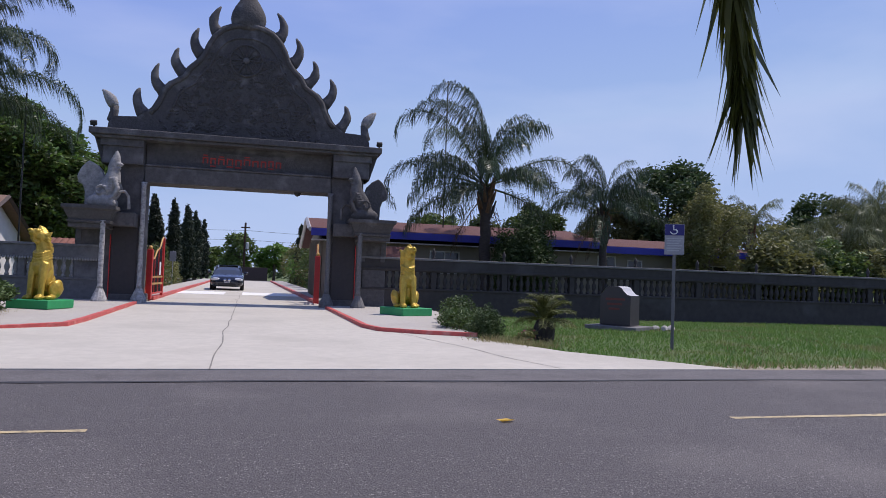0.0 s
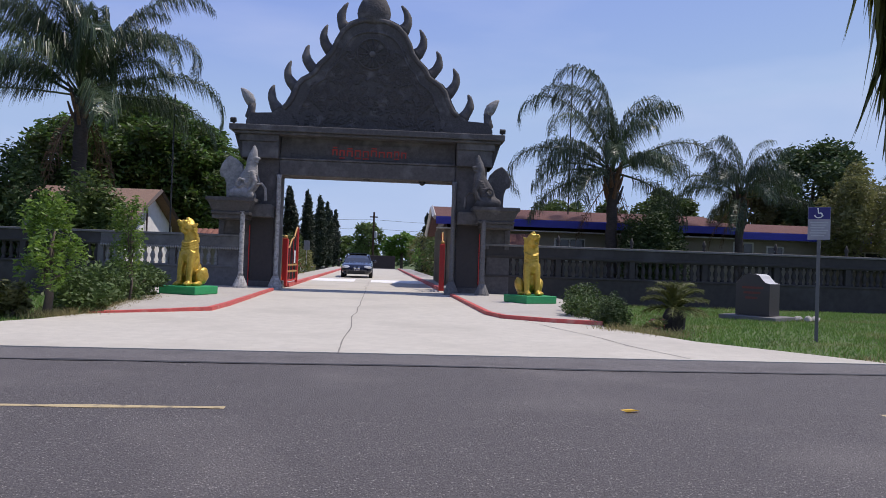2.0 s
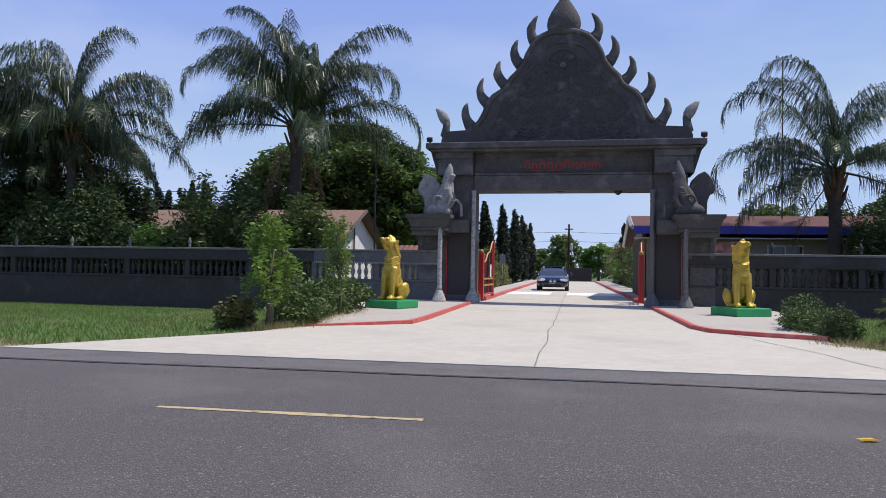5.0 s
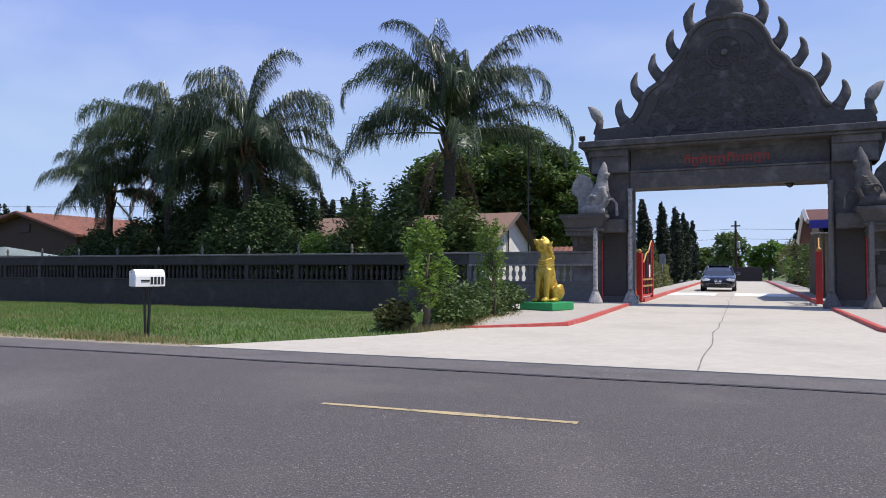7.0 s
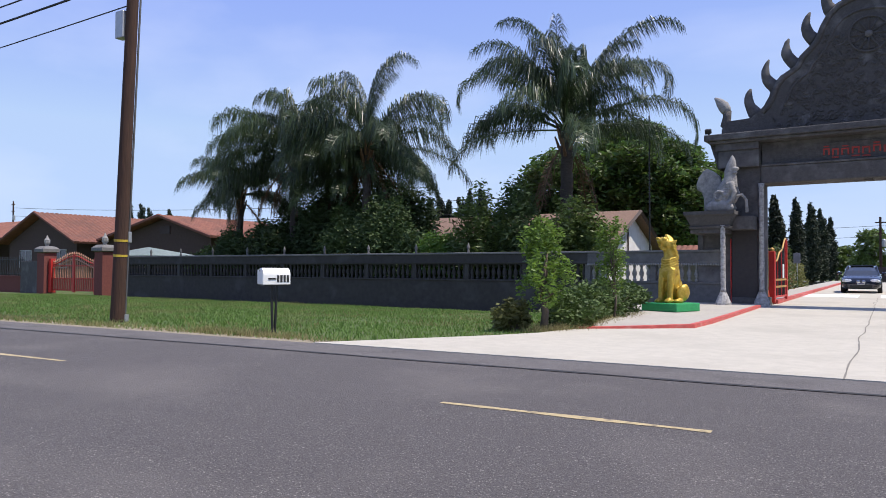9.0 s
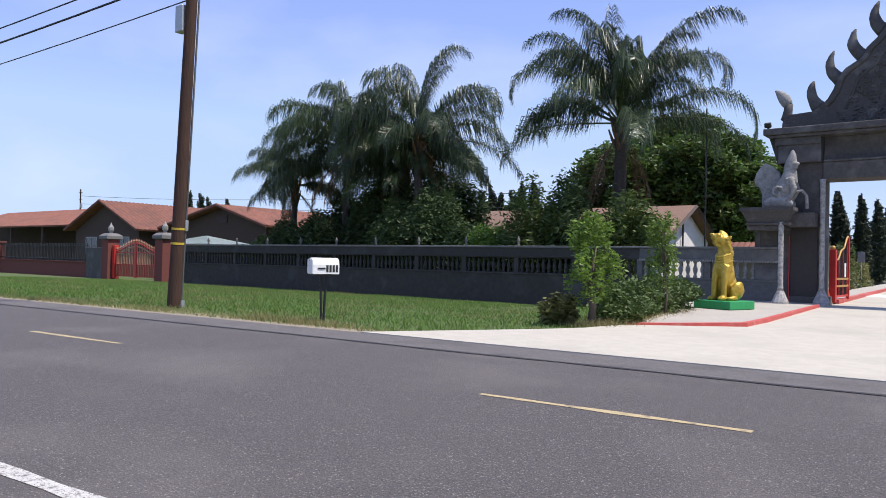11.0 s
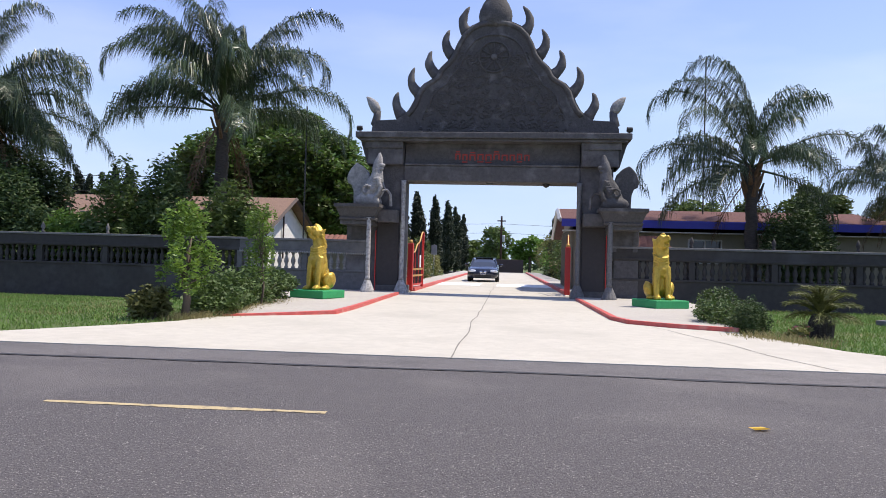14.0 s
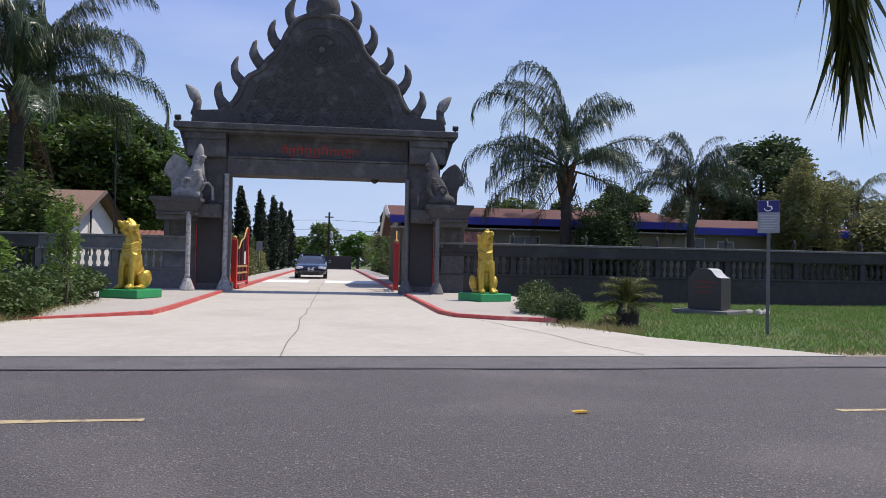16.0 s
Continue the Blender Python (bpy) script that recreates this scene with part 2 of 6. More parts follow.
M["leaf_mid"] = mat("leaf_mid", (0.112, 0.165, 0.042), (0.075, 0.115, 0.03), scale=2, rough=0.5, spread=0.5, transmit=0.38)
M["sapling_leaf"] = mat("sapling_leaf", (0.19, 0.3, 0.05), (0.115, 0.2, 0.036), scale=5, rough=0.42, spread=0.5, transmit=0.45)
M["leaf_bright"] = mat("leaf_bright", (0.125, 0.225, 0.042), (0.085, 0.165, 0.032), scale=2, rough=0.45, spread=0.45, transmit=0.42)
M["leaf_olive"] = mat("leaf_olive", (0.19, 0.19, 0.065), (0.12, 0.13, 0.045), scale=2, rough=0.6, spread=0.45, transmit=0.4)
M["cypress"] = mat("cypress", (0.022, 0.036, 0.018), (0.014, 0.025, 0.013), scale=3, rough=0.7, spread=0.5, transmit=0.1)
M["flower"] = mat("flower", (0.5, 0.16, 0.16), (0.4, 0.1, 0.1), rough=0.6, spread=0.3, transmit=0.2)
M["pole_wood"] = mat("pole_wood", (0.075, 0.036, 0.0224), (0.0375, 0.0187, 0.0126), scale=5, rough=0.9, bump=0.8, bump_scale=14, stretch=(3, 3, 0.25))
M["galvanised"] = mat("galvanised", (0.45, 0.46, 0.47), (0.36, 0.37, 0.38), scale=12, rough=0.45, metal=0.6)
M["sign_grey"] = mat("sign_grey", (0.3, 0.3, 0.33), rough=0.5)
M["sign_blue"] = mat("sign_blue", (0.0195, 0.0165, 0.15), rough=0.45)
M["sign_post"] = mat("sign_post", (0.16, 0.16, 0.165), rough=0.6, metal=0.5, bump=0.2)
M["white_paint"] = mat("white_paint", (0.8, 0.8, 0.78), (0.74, 0.74, 0.72), scale=6, rough=0.45)
M["black_paint"] = mat("black_paint", (0.02, 0.02, 0.02), rough=0.5)
M["yellow_band"] = mat("yellow_band", (0.6, 0.42, 0.04), rough=0.6)
M["car_paint"] = mat("car_paint", (0.014, 0.018, 0.035), (0.012, 0.016, 0.03), rough=0.25, metal=0.4, coat=0.8)
M["rubber"] = mat("rubber", (0.018, 0.018, 0.018), rough=0.85)
M["chrome"] = mat("chrome", (0.7, 0.7, 0.72), rough=0.15, metal=1.0)
M["headlight"] = mat("headlight", (0.85, 0.87, 0.92), rough=0.1, metal=0.3, coat=1.0)
M["car_glass"] = mat("car_glass", (0.03, 0.035, 0.042), rough=0.05, coat=1.0)
M["plate"] = mat("plate", (0.6, 0.6, 0.58), rough=0.5)
M["granite"] = mat("granite", (0.055, 0.044, 0.046), (0.035, 0.028, 0.03), scale=60, rough=0.4, bump=0.1)
M["sunlit_granite"] = mat("sunlit_granite", (0.5, 0.5, 0.5), (0.4, 0.4, 0.4), scale=40, rough=0.5)
M["wire"] = mat("wire", (0.02, 0.02, 0.02), rough=0.6)
M["plastic_orange"] = mat("plastic_orange", (0.6, 0.1, 0.03), rough=0.6)


# ---- building helpers ----
def mesh_of(name, bm, material, smooth=False):
    me = bpy.data.meshes.new(name)
    bm.to_mesh(me)
    bm.free()
    me.materials.append(material)
    if smooth:
        me.polygons.foreach_set("use_smooth", [True] * len(me.polygons))
    return me


def raw_mesh(name, verts, faces, material, smooth=False):
    me = bpy.data.meshes.new(name)
    me.from_pydata([tuple(v) for v in verts], [], faces)
    me.materials.append(material)
    if smooth:
        me.polygons.foreach_set("use_smooth", [True] * len(me.polygons))
    me.update()
    return me


def thing(name, label, category, at=(0, 0, 0), turn=0.0, group="", kind=""):
    e = new(name)
    e.empty_display_size = 0.2
    e.matrix_world = pose(at[0], at[1], at[2], 0, 0, turn)
    return tagged(e, label, category, group, kind)


def part(name, data, material, parent, label="", smooth=False):
    me = data if isinstance(data, bpy.types.Mesh) else mesh_of(name, data, material, smooth)
    ob = new(name, me)
    ob.parent = parent
    return tagged(ob, label) if label else ob


def solo(name, data, material, label, category, kind="", smooth=False, group=""):
    me = data if isinstance(data, bpy.types.Mesh) else mesh_of(name, data, material, smooth)
    return tagged(new(name, me), label, category, group, kind)


def box(bm, x0, x1, y0, y1, z0, z1, bevel=0.0, m=None):
    v = [bm.verts.new((x, y, z)) for x in (x0, x1) for y in (y0, y1) for z in (z0, z1)]
    faces = [bm.faces.new([v[i] for i in f]) for f in ((0, 1, 3, 2), (4, 6, 7, 5), (0, 4, 5, 1), (2, 3, 7, 6), (0, 2, 6, 4), (1, 5, 7, 3))]
    if bevel:
        r = bmesh.ops.bevel(bm, geom=list({e for f in faces for e in f.edges}), offset=bevel, segments=2, affect="EDGES", profile=0.5)
        v = list({w for f in r["faces"] for w in f.verts} | {w for w in v if w.is_valid})
    if m is not None:
        bmesh.ops.transform(bm, matrix=m, verts=[w for w in v if w.is_valid])
    return bm


def boxed(x0, x1, y0, y1, z0, z1, bevel=0.01, m=None):
    return box(bmesh.new(), x0, x1, y0, y1, z0, z1, bevel, m)


def lathe(bm, profile, segs=16, m=None, squash=1.0):
    """profile: (radius, z) from bottom to top."""
    rings = []
    for r, z in profile:
        rings.append([bm.verts.new((r * math.cos(2 * math.pi * k / segs), squash * r * math.sin(2 * math.pi * k / segs), z)) for k in range(segs)])
    for a, b in zip(rings, rings[1:]):
        for k in range(segs):
            bm.faces.new((a[k], a[(k + 1) % segs], b[(k + 1) % segs], b[k]))
    bm.faces.new(rings[0][::-1])
    bm.faces.new(rings[-1])
    if m is not None:
        bmesh.ops.transform(bm, matrix=m, verts=[v for r in rings for v in r])
    return bm


def tube(bm, pts, radii, segs=8, flat=1.0):
    """A tube along pts with a radius at each."""
    pts = [Vector(p) for p in pts]
    rings = []
    for i, p in enumerate(pts):
        d = (pts[min(i + 1, len(pts) - 1)] - pts[max(i - 1, 0)]).normalized()
        a = d.cross(Vector((0, 1, 0.01))).normalized()
        b = d.cross(a).normalized()
        r = radii[i] if hasattr(radii, "__len__") else radii
        rings.append([bm.verts.new(p + a * r * math.cos(2 * math.pi * k / segs) + b * r * flat * math.sin(2 * math.pi * k / segs)) for k in range(segs)])
    for a, b in zip(rings, rings[1:]):
        for k in range(segs):
            bm.faces.new((a[k], a[(k + 1) % segs], b[(k + 1) % segs], b[k]))
    bm.faces.new(rings[0][::-1])
    bm.faces.new(rings[-1])
    return bm


def blob(bm, c, r, segs=14, rings=9, turn=(0, 0, 0)):
    """An ellipsoid at c with radii r."""
    m = pose(*c, *turn) @ Matrix.Diagonal((*r, 1))
    bmesh.ops.create_uvsphere(bm, u_segments=segs, v_segments=rings, radius=1, matrix=m)
    return bm


def prism(bm, outline, z0, z1):
    """An upright slab over a plan outline (counter-clockwise)."""
    a = [bm.verts.new((x, y, z0)) for x, y in outline]
    b = [bm.verts.new((x, y, z1)) for x, y in outline]
    n = len(a)
    for i in range(n):
        bm.faces.new((a[i], a[(i + 1) % n], b[(i + 1) % n], b[i]))
    bm.faces.new(b)
    bm.faces.new(a[::-1])
    return bm


def sweep_plan(bm, line, width, z0, z1, ends=True):
    """A bar of a width along a plan line, offset to its right side."""
    left, right = [], []
    for i, p in enumerate(line):
        a, b = Vector(line[max(i - 1, 0)]), Vector(line[min(i + 1, len(line) - 1)])
        d = (b - a).normalized()
        n = Vector((d.y, -d.x))
        left.append(Vector(p))
        right.append(Vector(p) + n * width)
    for i in range(len(line) - 1):
        q = [left[i], right[i], right[i + 1], left[i + 1]]
        lo = [bm.verts.new((*v, z0)) for v in q]
        hi = [bm.verts.new((*v, z1)) for v in q]
        bm.faces.new(hi)
        for k in (0, 2, 1, 3):
            bm.faces.new((lo[k], lo[(k + 1) % 4], hi[(k + 1) % 4], hi[k]))
    return bm


# ---- ground, road, driveway ----
TILT = radians(2.75)
SEAM = 2.6  # where the older lane meets the edge strip


def road_xy(u, v):
    """Plan place from metres along the road and across it from its centre line."""
    return (u * math.cos(TILT) - v * math.sin(TILT), 4.6 + u * math.sin(TILT) + v * math.cos(TILT))


def road_z(v):
    return -0.02 * abs(v)


def lawn_z(y, x=0.0):
    """The lawn falls towards the wall, more so west of the driveway."""
    return -0.09 - (0.2 + 0.3 * min(max((-x - 5) / 6, 0), 1)) * min(max((y - 10) / 15, 0), 1)


def strip_mesh(name, us, vs, zf, material, thick=0.0):
    verts, faces = [], []
    for v in vs:
        for u in us:
            verts.append((*road_xy(u, v), zf(u, v)))
    n = len(us)
    for j in range(len(vs) - 1):
        for i in range(n - 1):
            faces.append((j * n + i, j * n + i + 1, (j + 1) * n + i + 1, (j + 1) * n + i))
    return raw_mesh(name, verts, faces, material)


US = [-900, -300, -120] + list(range(-80, 81, 4)) + [120, 300, 900]


def ground_z(u, v):
    if v < -4.4:
        return -0.13
    if v < 4.05:
        return -0.3
    x, y = road_xy(u, v)
    return lawn_z(y, x) if y < 26.5 else -0.3 - 0.3 * min(max((-x - 5) / 6, 0), 1)


solo("ground", strip_mesh("ground", US, [-900, -200, -40, -12, -6, -4.42, -4.41, 4.04, 4.06, 5, 8, 12, 16, 20.5, 21.5, 22.5, 24, 30, 60, 200, 900], ground_z, M["lawn"]), None, "green lawn and earth running to the horizon", "ground", "structure")
solo("shoulder", strip_mesh("shoulder", US, [-14, -6, -4.25], lambda u, v: -0.095, M["shoulder"]), None, "grey gravel shoulder beside the road", "shoulder", "structure")
solo("road", strip_mesh("road", US, [-4.4, -3, -1.5, 0, 1.5, SEAM + 0.05], lambda u, v: road_z(v), M["asphalt"]), None, "dark grey worn asphalt road", "road", "structure")


def gutter():
    us = [i * 0.5 for i in range(-140, 141)]
    verts, faces = [], []
    for i, u in enumerate(us):
        w = noise.noise((u * 0.9, 3.1, 0)) * 0.05 + noise.noise((u * 0.2, 7, 0)) * 0.06
        w2 = noise.noise((u * 1.3, 9.1, 0)) * 0.07
        for v, z in ((SEAM + w2, road_z(SEAM) + 0.003), (3.9 + w, road_z(3.9) - 0.012), (4.1 + w, -0.2)):
            verts.append((*road_xy(u, v), z))
    for i in range(len(us) - 1):
        for k in range(2):
            faces.append((3 * i + k, 3 * i + 3 + k, 3 * i + 4 + k, 3 * i + 1 + k))
    return raw_mesh("road_edge", verts, faces, M["gutter_asphalt"])


solo("road_edge", gutter(), None, "paler asphalt strip along the road's edge", "road edge", "structure")


def ragged_strip(name, v0, width, u0, u1, lift, material, step=0.4, wob=0.06, seed=1.0):
    verts, faces = [], []
    n = int((u1 - u0) / step) + 1
    for i in range(n + 1):
        u = u0 + (u1 - u0) * i / n
        c = v0 + noise.noise((u * 0.35, seed, 0)) * wob
        h = width * (0.5 + 0.45 * noise.noise((u * 1.7, seed + 5, 0)))
        for s in (-1, 1):
            v = c + s * h
            verts.append((*road_xy(u, v), road_z(v) + lift))
    for i in range(n):
        faces.append((2 * i, 2 * i + 2, 2 * i + 3, 2 * i + 1))
    return raw_mesh(name, verts, faces, material)


# dark ragged line at the seam; its lip's shade is in the colour
solo("road_seam", ragged_strip("road_seam", SEAM, 0.1, -70, 70, 0.007, M["seam_shade"], wob=0.1), None, "dark ragged seam along the road, lip shade in its colour", "road seam", "structure")
for k in range(-8, 7):
    u = 0.02 + k * 7.31
    solo("yellow_dash", ragged_strip("yellow_dash", 0, 0.082, u - 2.13, u, 0.004, M["yellow_line"], step=0.2, wob=0.01, seed=k * 2.3), None, "worn yellow dash of the centre line", "road marking", "structure", group="centre line dashes")
solo("white_edge_line", ragged_strip("white_edge_line", -3.3, 0.11, -70, 70, 0.004, M["white_line"], wob=0.03, seed=4), None, "worn white edge line on asphalt", "road marking", "structure")

def verge():
    us = [i * 0.4 for i in range(-170, 171)]
    verts, faces = [], []
    for u in us:
        a = 0.35 + 0.3 * noise.noise((u * 0.3, 2.2, 0)) + 0.15 * noise.noise((u * 1.4, 4.2, 0))
        for v, z in ((3.85, -0.1), (4.02, -0.082), (4.02 + max(a, 0.06), -0.08)):
            verts.append((*road_xy(u, v), z))
    for i in range(len(us) - 1):
        for k in range(2):
            faces.append((3 * i + k, 3 * i + 3 + k, 3 * i + 4 + k, 3 * i + 1 + k))
    return raw_mesh("verge", verts, faces, M["verge_dirt"])


M["verge_dirt"] = mat("verge_dirt", (0.36, 0.31, 0.23), (0.2, 0.17, 0.12), scale=14, rough=0.95, bump=0.8, bump_scale=40, speck=(0.12, 0.1, 0.07), speck_scale=50)
solo("verge", verge(), None, "dry sandy strip between lawn and road", "verge", "structure")
DZ = -0.075  # the driveway's surface
KERB_L = [(-4.55, 13.25), (-3.6, 13.95), (-2.72, 14.7), (-2.72, 16.2), (-2.85, 19), (-3.1, 24.3)]
KERB_R = [(5.45, 13.95), (4.4, 14.4), (3.6, 15.0), (3.38, 15.9), (3.3, 18.5), (3.12, 24.3)]
apron = [road_xy(-6.75, 3.86), road_xy(8.3, 3.86), (7.4, 9.8), (6.25, 11.15), (5.35, 13.6), (5.45, 13.95), (4.4, 14.4), (3.6, 15.0), (3.38, 15.9), (3.3, 18.5), (3.12, 24.3), (3.0, 27.5), (-3.0, 27.5), (-3.1, 24.3), (-2.85, 19), (-2.72, 16.2), (-2.72, 14.7), (-3.6, 13.95), (-4.55, 13.25), (-4.75, 11.85), (-5.2, 10.9)]
solo("driveway_apron", prism(bmesh.new(), apron, DZ - 0.25, DZ), M["concrete"], "pale concrete driveway apron with cracks", "driveway", "structure")


def far_x(x, y):
    """The driveway behind the gate veers a little."""
    return x - 0.033 * (y - 27.5)


solo("inner_driveway", prism(bmesh.new(), [(-3.1, 27.5), (3.0, 27.5), (far_x(3.0, 84), 84), (far_x(-3.1, 84), 84)], DZ - 0.25, DZ), M["concrete"], "pale concrete driveway behind the gate", "driveway", "structure")


def crack_line(name, a, b, width, seed, z=DZ + 0.004, wob=0.12):
    a, b = Vector(a), Vector(b)
    d = b - a
    n = Vector((-d.y, d.x)).normalized()
    k = max(int(d.length / 0.35), 4)
    verts, faces = [], []
    for i in range(k + 1):
        t = i / k
        c = a + d * t + n * noise.noise((t * d.length * 0.45, seed, 0)) * wob * math.sin(math.pi * t) * 2
        h = width * (0.5 + 0.4 * noise.noise((t * d.length * 2, seed + 3, 0)))
        verts += [(*(c - n * h), z), (*(c + n * h), z)]
    faces = [(2 * i, 2 * i + 1, 2 * i + 3, 2 * i + 2) for i in range(k)]
    return solo(name, raw_mesh(name, verts, faces, M["crack"]), None, "thin dark crack in the concrete", "crack", "structure")


crack_line("concrete_crack", (0.52, 8.45), (0.08, 24.5), 0.02, 1.0, wob=0.06)
crack_line("concrete_crack", (5.2, 8.8), (3.9, 14.4), 0.018, 5.0)
crack_line("concrete_joint", (far_x(-3.1, 37), 37), (far_x(3.0, 37), 37), 0.02, 8.0, wob=0.0)
crack_line("concrete_crack", (0.08, 24.5), (-0.3, 36), 0.02, 9.0)

# pale painted bands across the inner driveway
for xa, xb in ((-2.95, -0.75), (0.1, 2.85)):
    y0 = 36.0
    solo("painted_band", prism(bmesh.new(), [(far_x(xa, y0), y0), (far_x(xb, y0), y0), (far_x(xb, y0 + 4.2), y0 + 4.2), (far_x(xa, y0 + 4.2), y0 + 4.2)], DZ, DZ + 0.005), M["band_paint"], "white painted band across the driveway", "road marking", "structure", group="driveway bands")

pad_l = [(-4.55, 13.25), (-3.6, 13.95), (-2.72, 14.7), (-2.72, 16.2), (-2.85, 19), (-3.1, 24.3), (-3.1, 25.3), (-6.4, 25.4), (-6.2, 21.0), (-5.2, 18.4), (-4.7, 15.4)]
pad_r = [(3.12, 24.3), (3.3, 18.5), (3.38, 15.9), (3.6, 15.0), (4.4, 14.4), (5.45, 13.95), (5.3, 16.5), (5.6, 19.0), (6.6, 21.0), (6.6, 25.4), (3.1, 25.3)]
PZ = -0.005


def ramped(bm):
    """The pad's front corner runs down towards the driveway."""
    for v in bm.verts:
        if v.co.z > -0.1 and v.co.y < 14.7:
            v.co.z -= 0.05 * (14.7 - v.co.y) / 1.45
    return bm


solo("pavement_pad", ramped(prism(bmesh.new(), pad_l, -0.3, PZ)), M["concrete_pad"], "raised concrete pad beside the driveway", "pavement", "structure")
solo("pavement_pad", prism(bmesh.new(), pad_r, -0.3, PZ), M["concrete_pad"], "raised concrete pad beside the driveway", "pavement", "structure")
solo("red_kerb", ramped(sweep_plan(bmesh.new(), KERB_L, 0.12, -0.2, PZ + 0.012)), M["red_kerb"], "red painted concrete kerb, scuffed", "kerb", "structure")
solo("red_kerb", sweep_plan(bmesh.new(), KERB_R[::-1], 0.12, -0.2, PZ + 0.012), M["red_kerb"], "red painted concrete kerb, scuffed", "kerb", "structure")
inner_l = [(far_x(-3.1, y), y) for y in (27.4, 50, 84)]
inner_r = [(far_x(3.0, y), y) for y in (84, 50, 28.5)]
solo("red_kerb", sweep_plan(bmesh.new(), [(x, y) for x, y in inner_l], 0.16, -0.2, 0.06), M["red_kerb"], "red painted kerb along the inner driveway", "kerb", "structure")
solo("red_kerb", sweep_plan(bmesh.new(), [(x, y) for x, y in inner_r], 0.16, -0.2, 0.06), M["red_kerb"], "red painted kerb along the inner driveway", "kerb", "structure")
solo("inner_pavement", prism(bmesh.new(), [(-4.3, 26.6), (-3.1, 26.6), (far_x(-3.1, 84), 84), (far_x(-4.3, 84), 84)], -0.3, 0.045), M["concrete_pad"], "pale concrete walk beside the inner driveway", "pavement", "structure")
solo("inner_pavement", prism(bmesh.new(), [(3.0, 28.5), (4.2, 28.5), (far_x(4.2, 84), 84), (far_x(3.0, 84), 84)], -0.3, 0.045), M["concrete_pad"], "pale concrete walk beside the inner driveway", "pavement", "structure")

# ---- the gate ----
GY = 25.2  # front of the gate


def gate():
    g = thing("gateway", "dark grey carved cement temple gateway with flame finials", "gateway", (0, GY, 0))
    half = [(4.42, 5.6), (4.4, 5.9), (4.22, 6.16), (3.5, 6.2), (3.25, 6.36), (3.06, 6.56), (2.9, 6.85), (2.77, 7.23), (2.55, 7.49), (2.28, 7.65), (2.12, 7.76), (1.97, 8.06), (1.7, 8.32), (1.5, 8.58), (1.37, 8.93), (1.17, 9.3), (0.89, 9.58), (0.54, 9.74), (0.25, 9.8)]
    outline = [(0.02 - x, z) for x, z in half] + [(0.02 + x, z) for x, z in half[::-1]]

    def slab(pts, y0, y1, bevel=0.0):
        bm = bmesh.new()
        a = [bm.verts.new((x, y0, z)) for x, z in pts]
        b = [bm.verts.new((x, y1, z)) for x, z in pts]
        n = len(pts)
        for i in range(n):
            bm.faces.new((a[i], b[i], b[(i + 1) % n], a[(i + 1) % n]))
        front = bm.faces.new(a)
        bm.faces.new(b[::-1])
        bmesh.ops.recalc_face_normals(bm, faces=bm.faces)
        return bm

    part("pediment", slab(outline, 0.28, 0.72), M["carved_cement"], g, "carved relief pediment")
    # raised border that follows the outline
    bm = bmesh.new()
    pts = [(x * 0.955, 0.27, 5.85 + (z - 5.85) * 0.97) for x, z in outline[4:-4]]
    tube(bm, pts, 0.09, 8, 0.6)
    part("border_roll", bm, M["carved_cement"], g, smooth=True)
    bm = bmesh.new()
    pts = [(x * 0.8, 0.27, 5.82 + (z - 5.82) * 0.86) for x, z in outline[5:-5]]
    tube(bm, pts, 0.04, 6)
    part("inner_roll", bm, M["carved_cement"], g, smooth=True)
    # scrolled foliage relief on the pediment: many small curls
    r = random.Random(5)
    bm = bmesh.new()
    for k in range(340):
        z = r.uniform(5.75, 8.6)
        reach = np.interp(z, [5.7, 6.5, 7.2, 8.4, 9.0], [3.0, 2.4, 2.1, 1.2, 0.8])
        x = r.uniform(0.1, reach)
        s = r.uniform(0.06, 0.13)
        a0 = r.uniform(0, 6.28)
        for sg in (-1, 1):
            curl = [(sg * (x + s * (1 - 0.13 * i) * math.cos(a0 + i * 0.75)), 0.274, z + s * (1 - 0.13 * i) * math.sin(a0 + i * 0.75)) for i in range(7)]
            tube(bm, curl, [0.032, 0.036, 0.034, 0.03, 0.026, 0.02, 0.014], 5)
    tagged(part("relief_scrollwork", bm, M["carved_cement"], g, "curled foliage relief", smooth=True), kind="stuff")
    # the wheel on the upper pediment
    bm = bmesh.new()
    tube(bm, [(0.55 * math.cos(a * math.pi / 12), 0.25, 8.45 + 0.55 * math.sin(a * math.pi / 12)) for a in range(25)], 0.035, 6)
    part("wheel_rim", bm, M["carved_cement"], g, "round wheel relief", smooth=True)
    for k in range(12):
        a = k * math.pi / 6
        bm = bmesh.new()
        tube(bm, [(0.1 * math.cos(a), 0.25, 8.45 + 0.1 * math.sin(a)), (0.52 * math.cos(a), 0.25, 8.45 + 0.52 * math.sin(a))], 0.026, 5)
        part("wheel_spoke", bm, M["carved_cement"], g, smooth=True)
    part("wheel_hub", blob(bmesh.new(), (0, 0.25, 8.45), (0.12, 0.07, 0.12), 10, 6), M["grey_cement"], g, smooth=True)
    # top bulb
    bm = bmesh.new()
    lathe(bm, [(0.46, 9.55), (0.57, 9.75), (0.61, 9.98), (0.57, 10.2), (0.47, 10.42), (0.33, 10.64), (0.18, 10.86), (0.08, 11.0), (0.02, 11.12)], 20, pose(0, 0.5, 0), 0.55)
    part("top_bulb", bm, M["carved_cement"], g, "pointed bulb at the top", smooth=True)
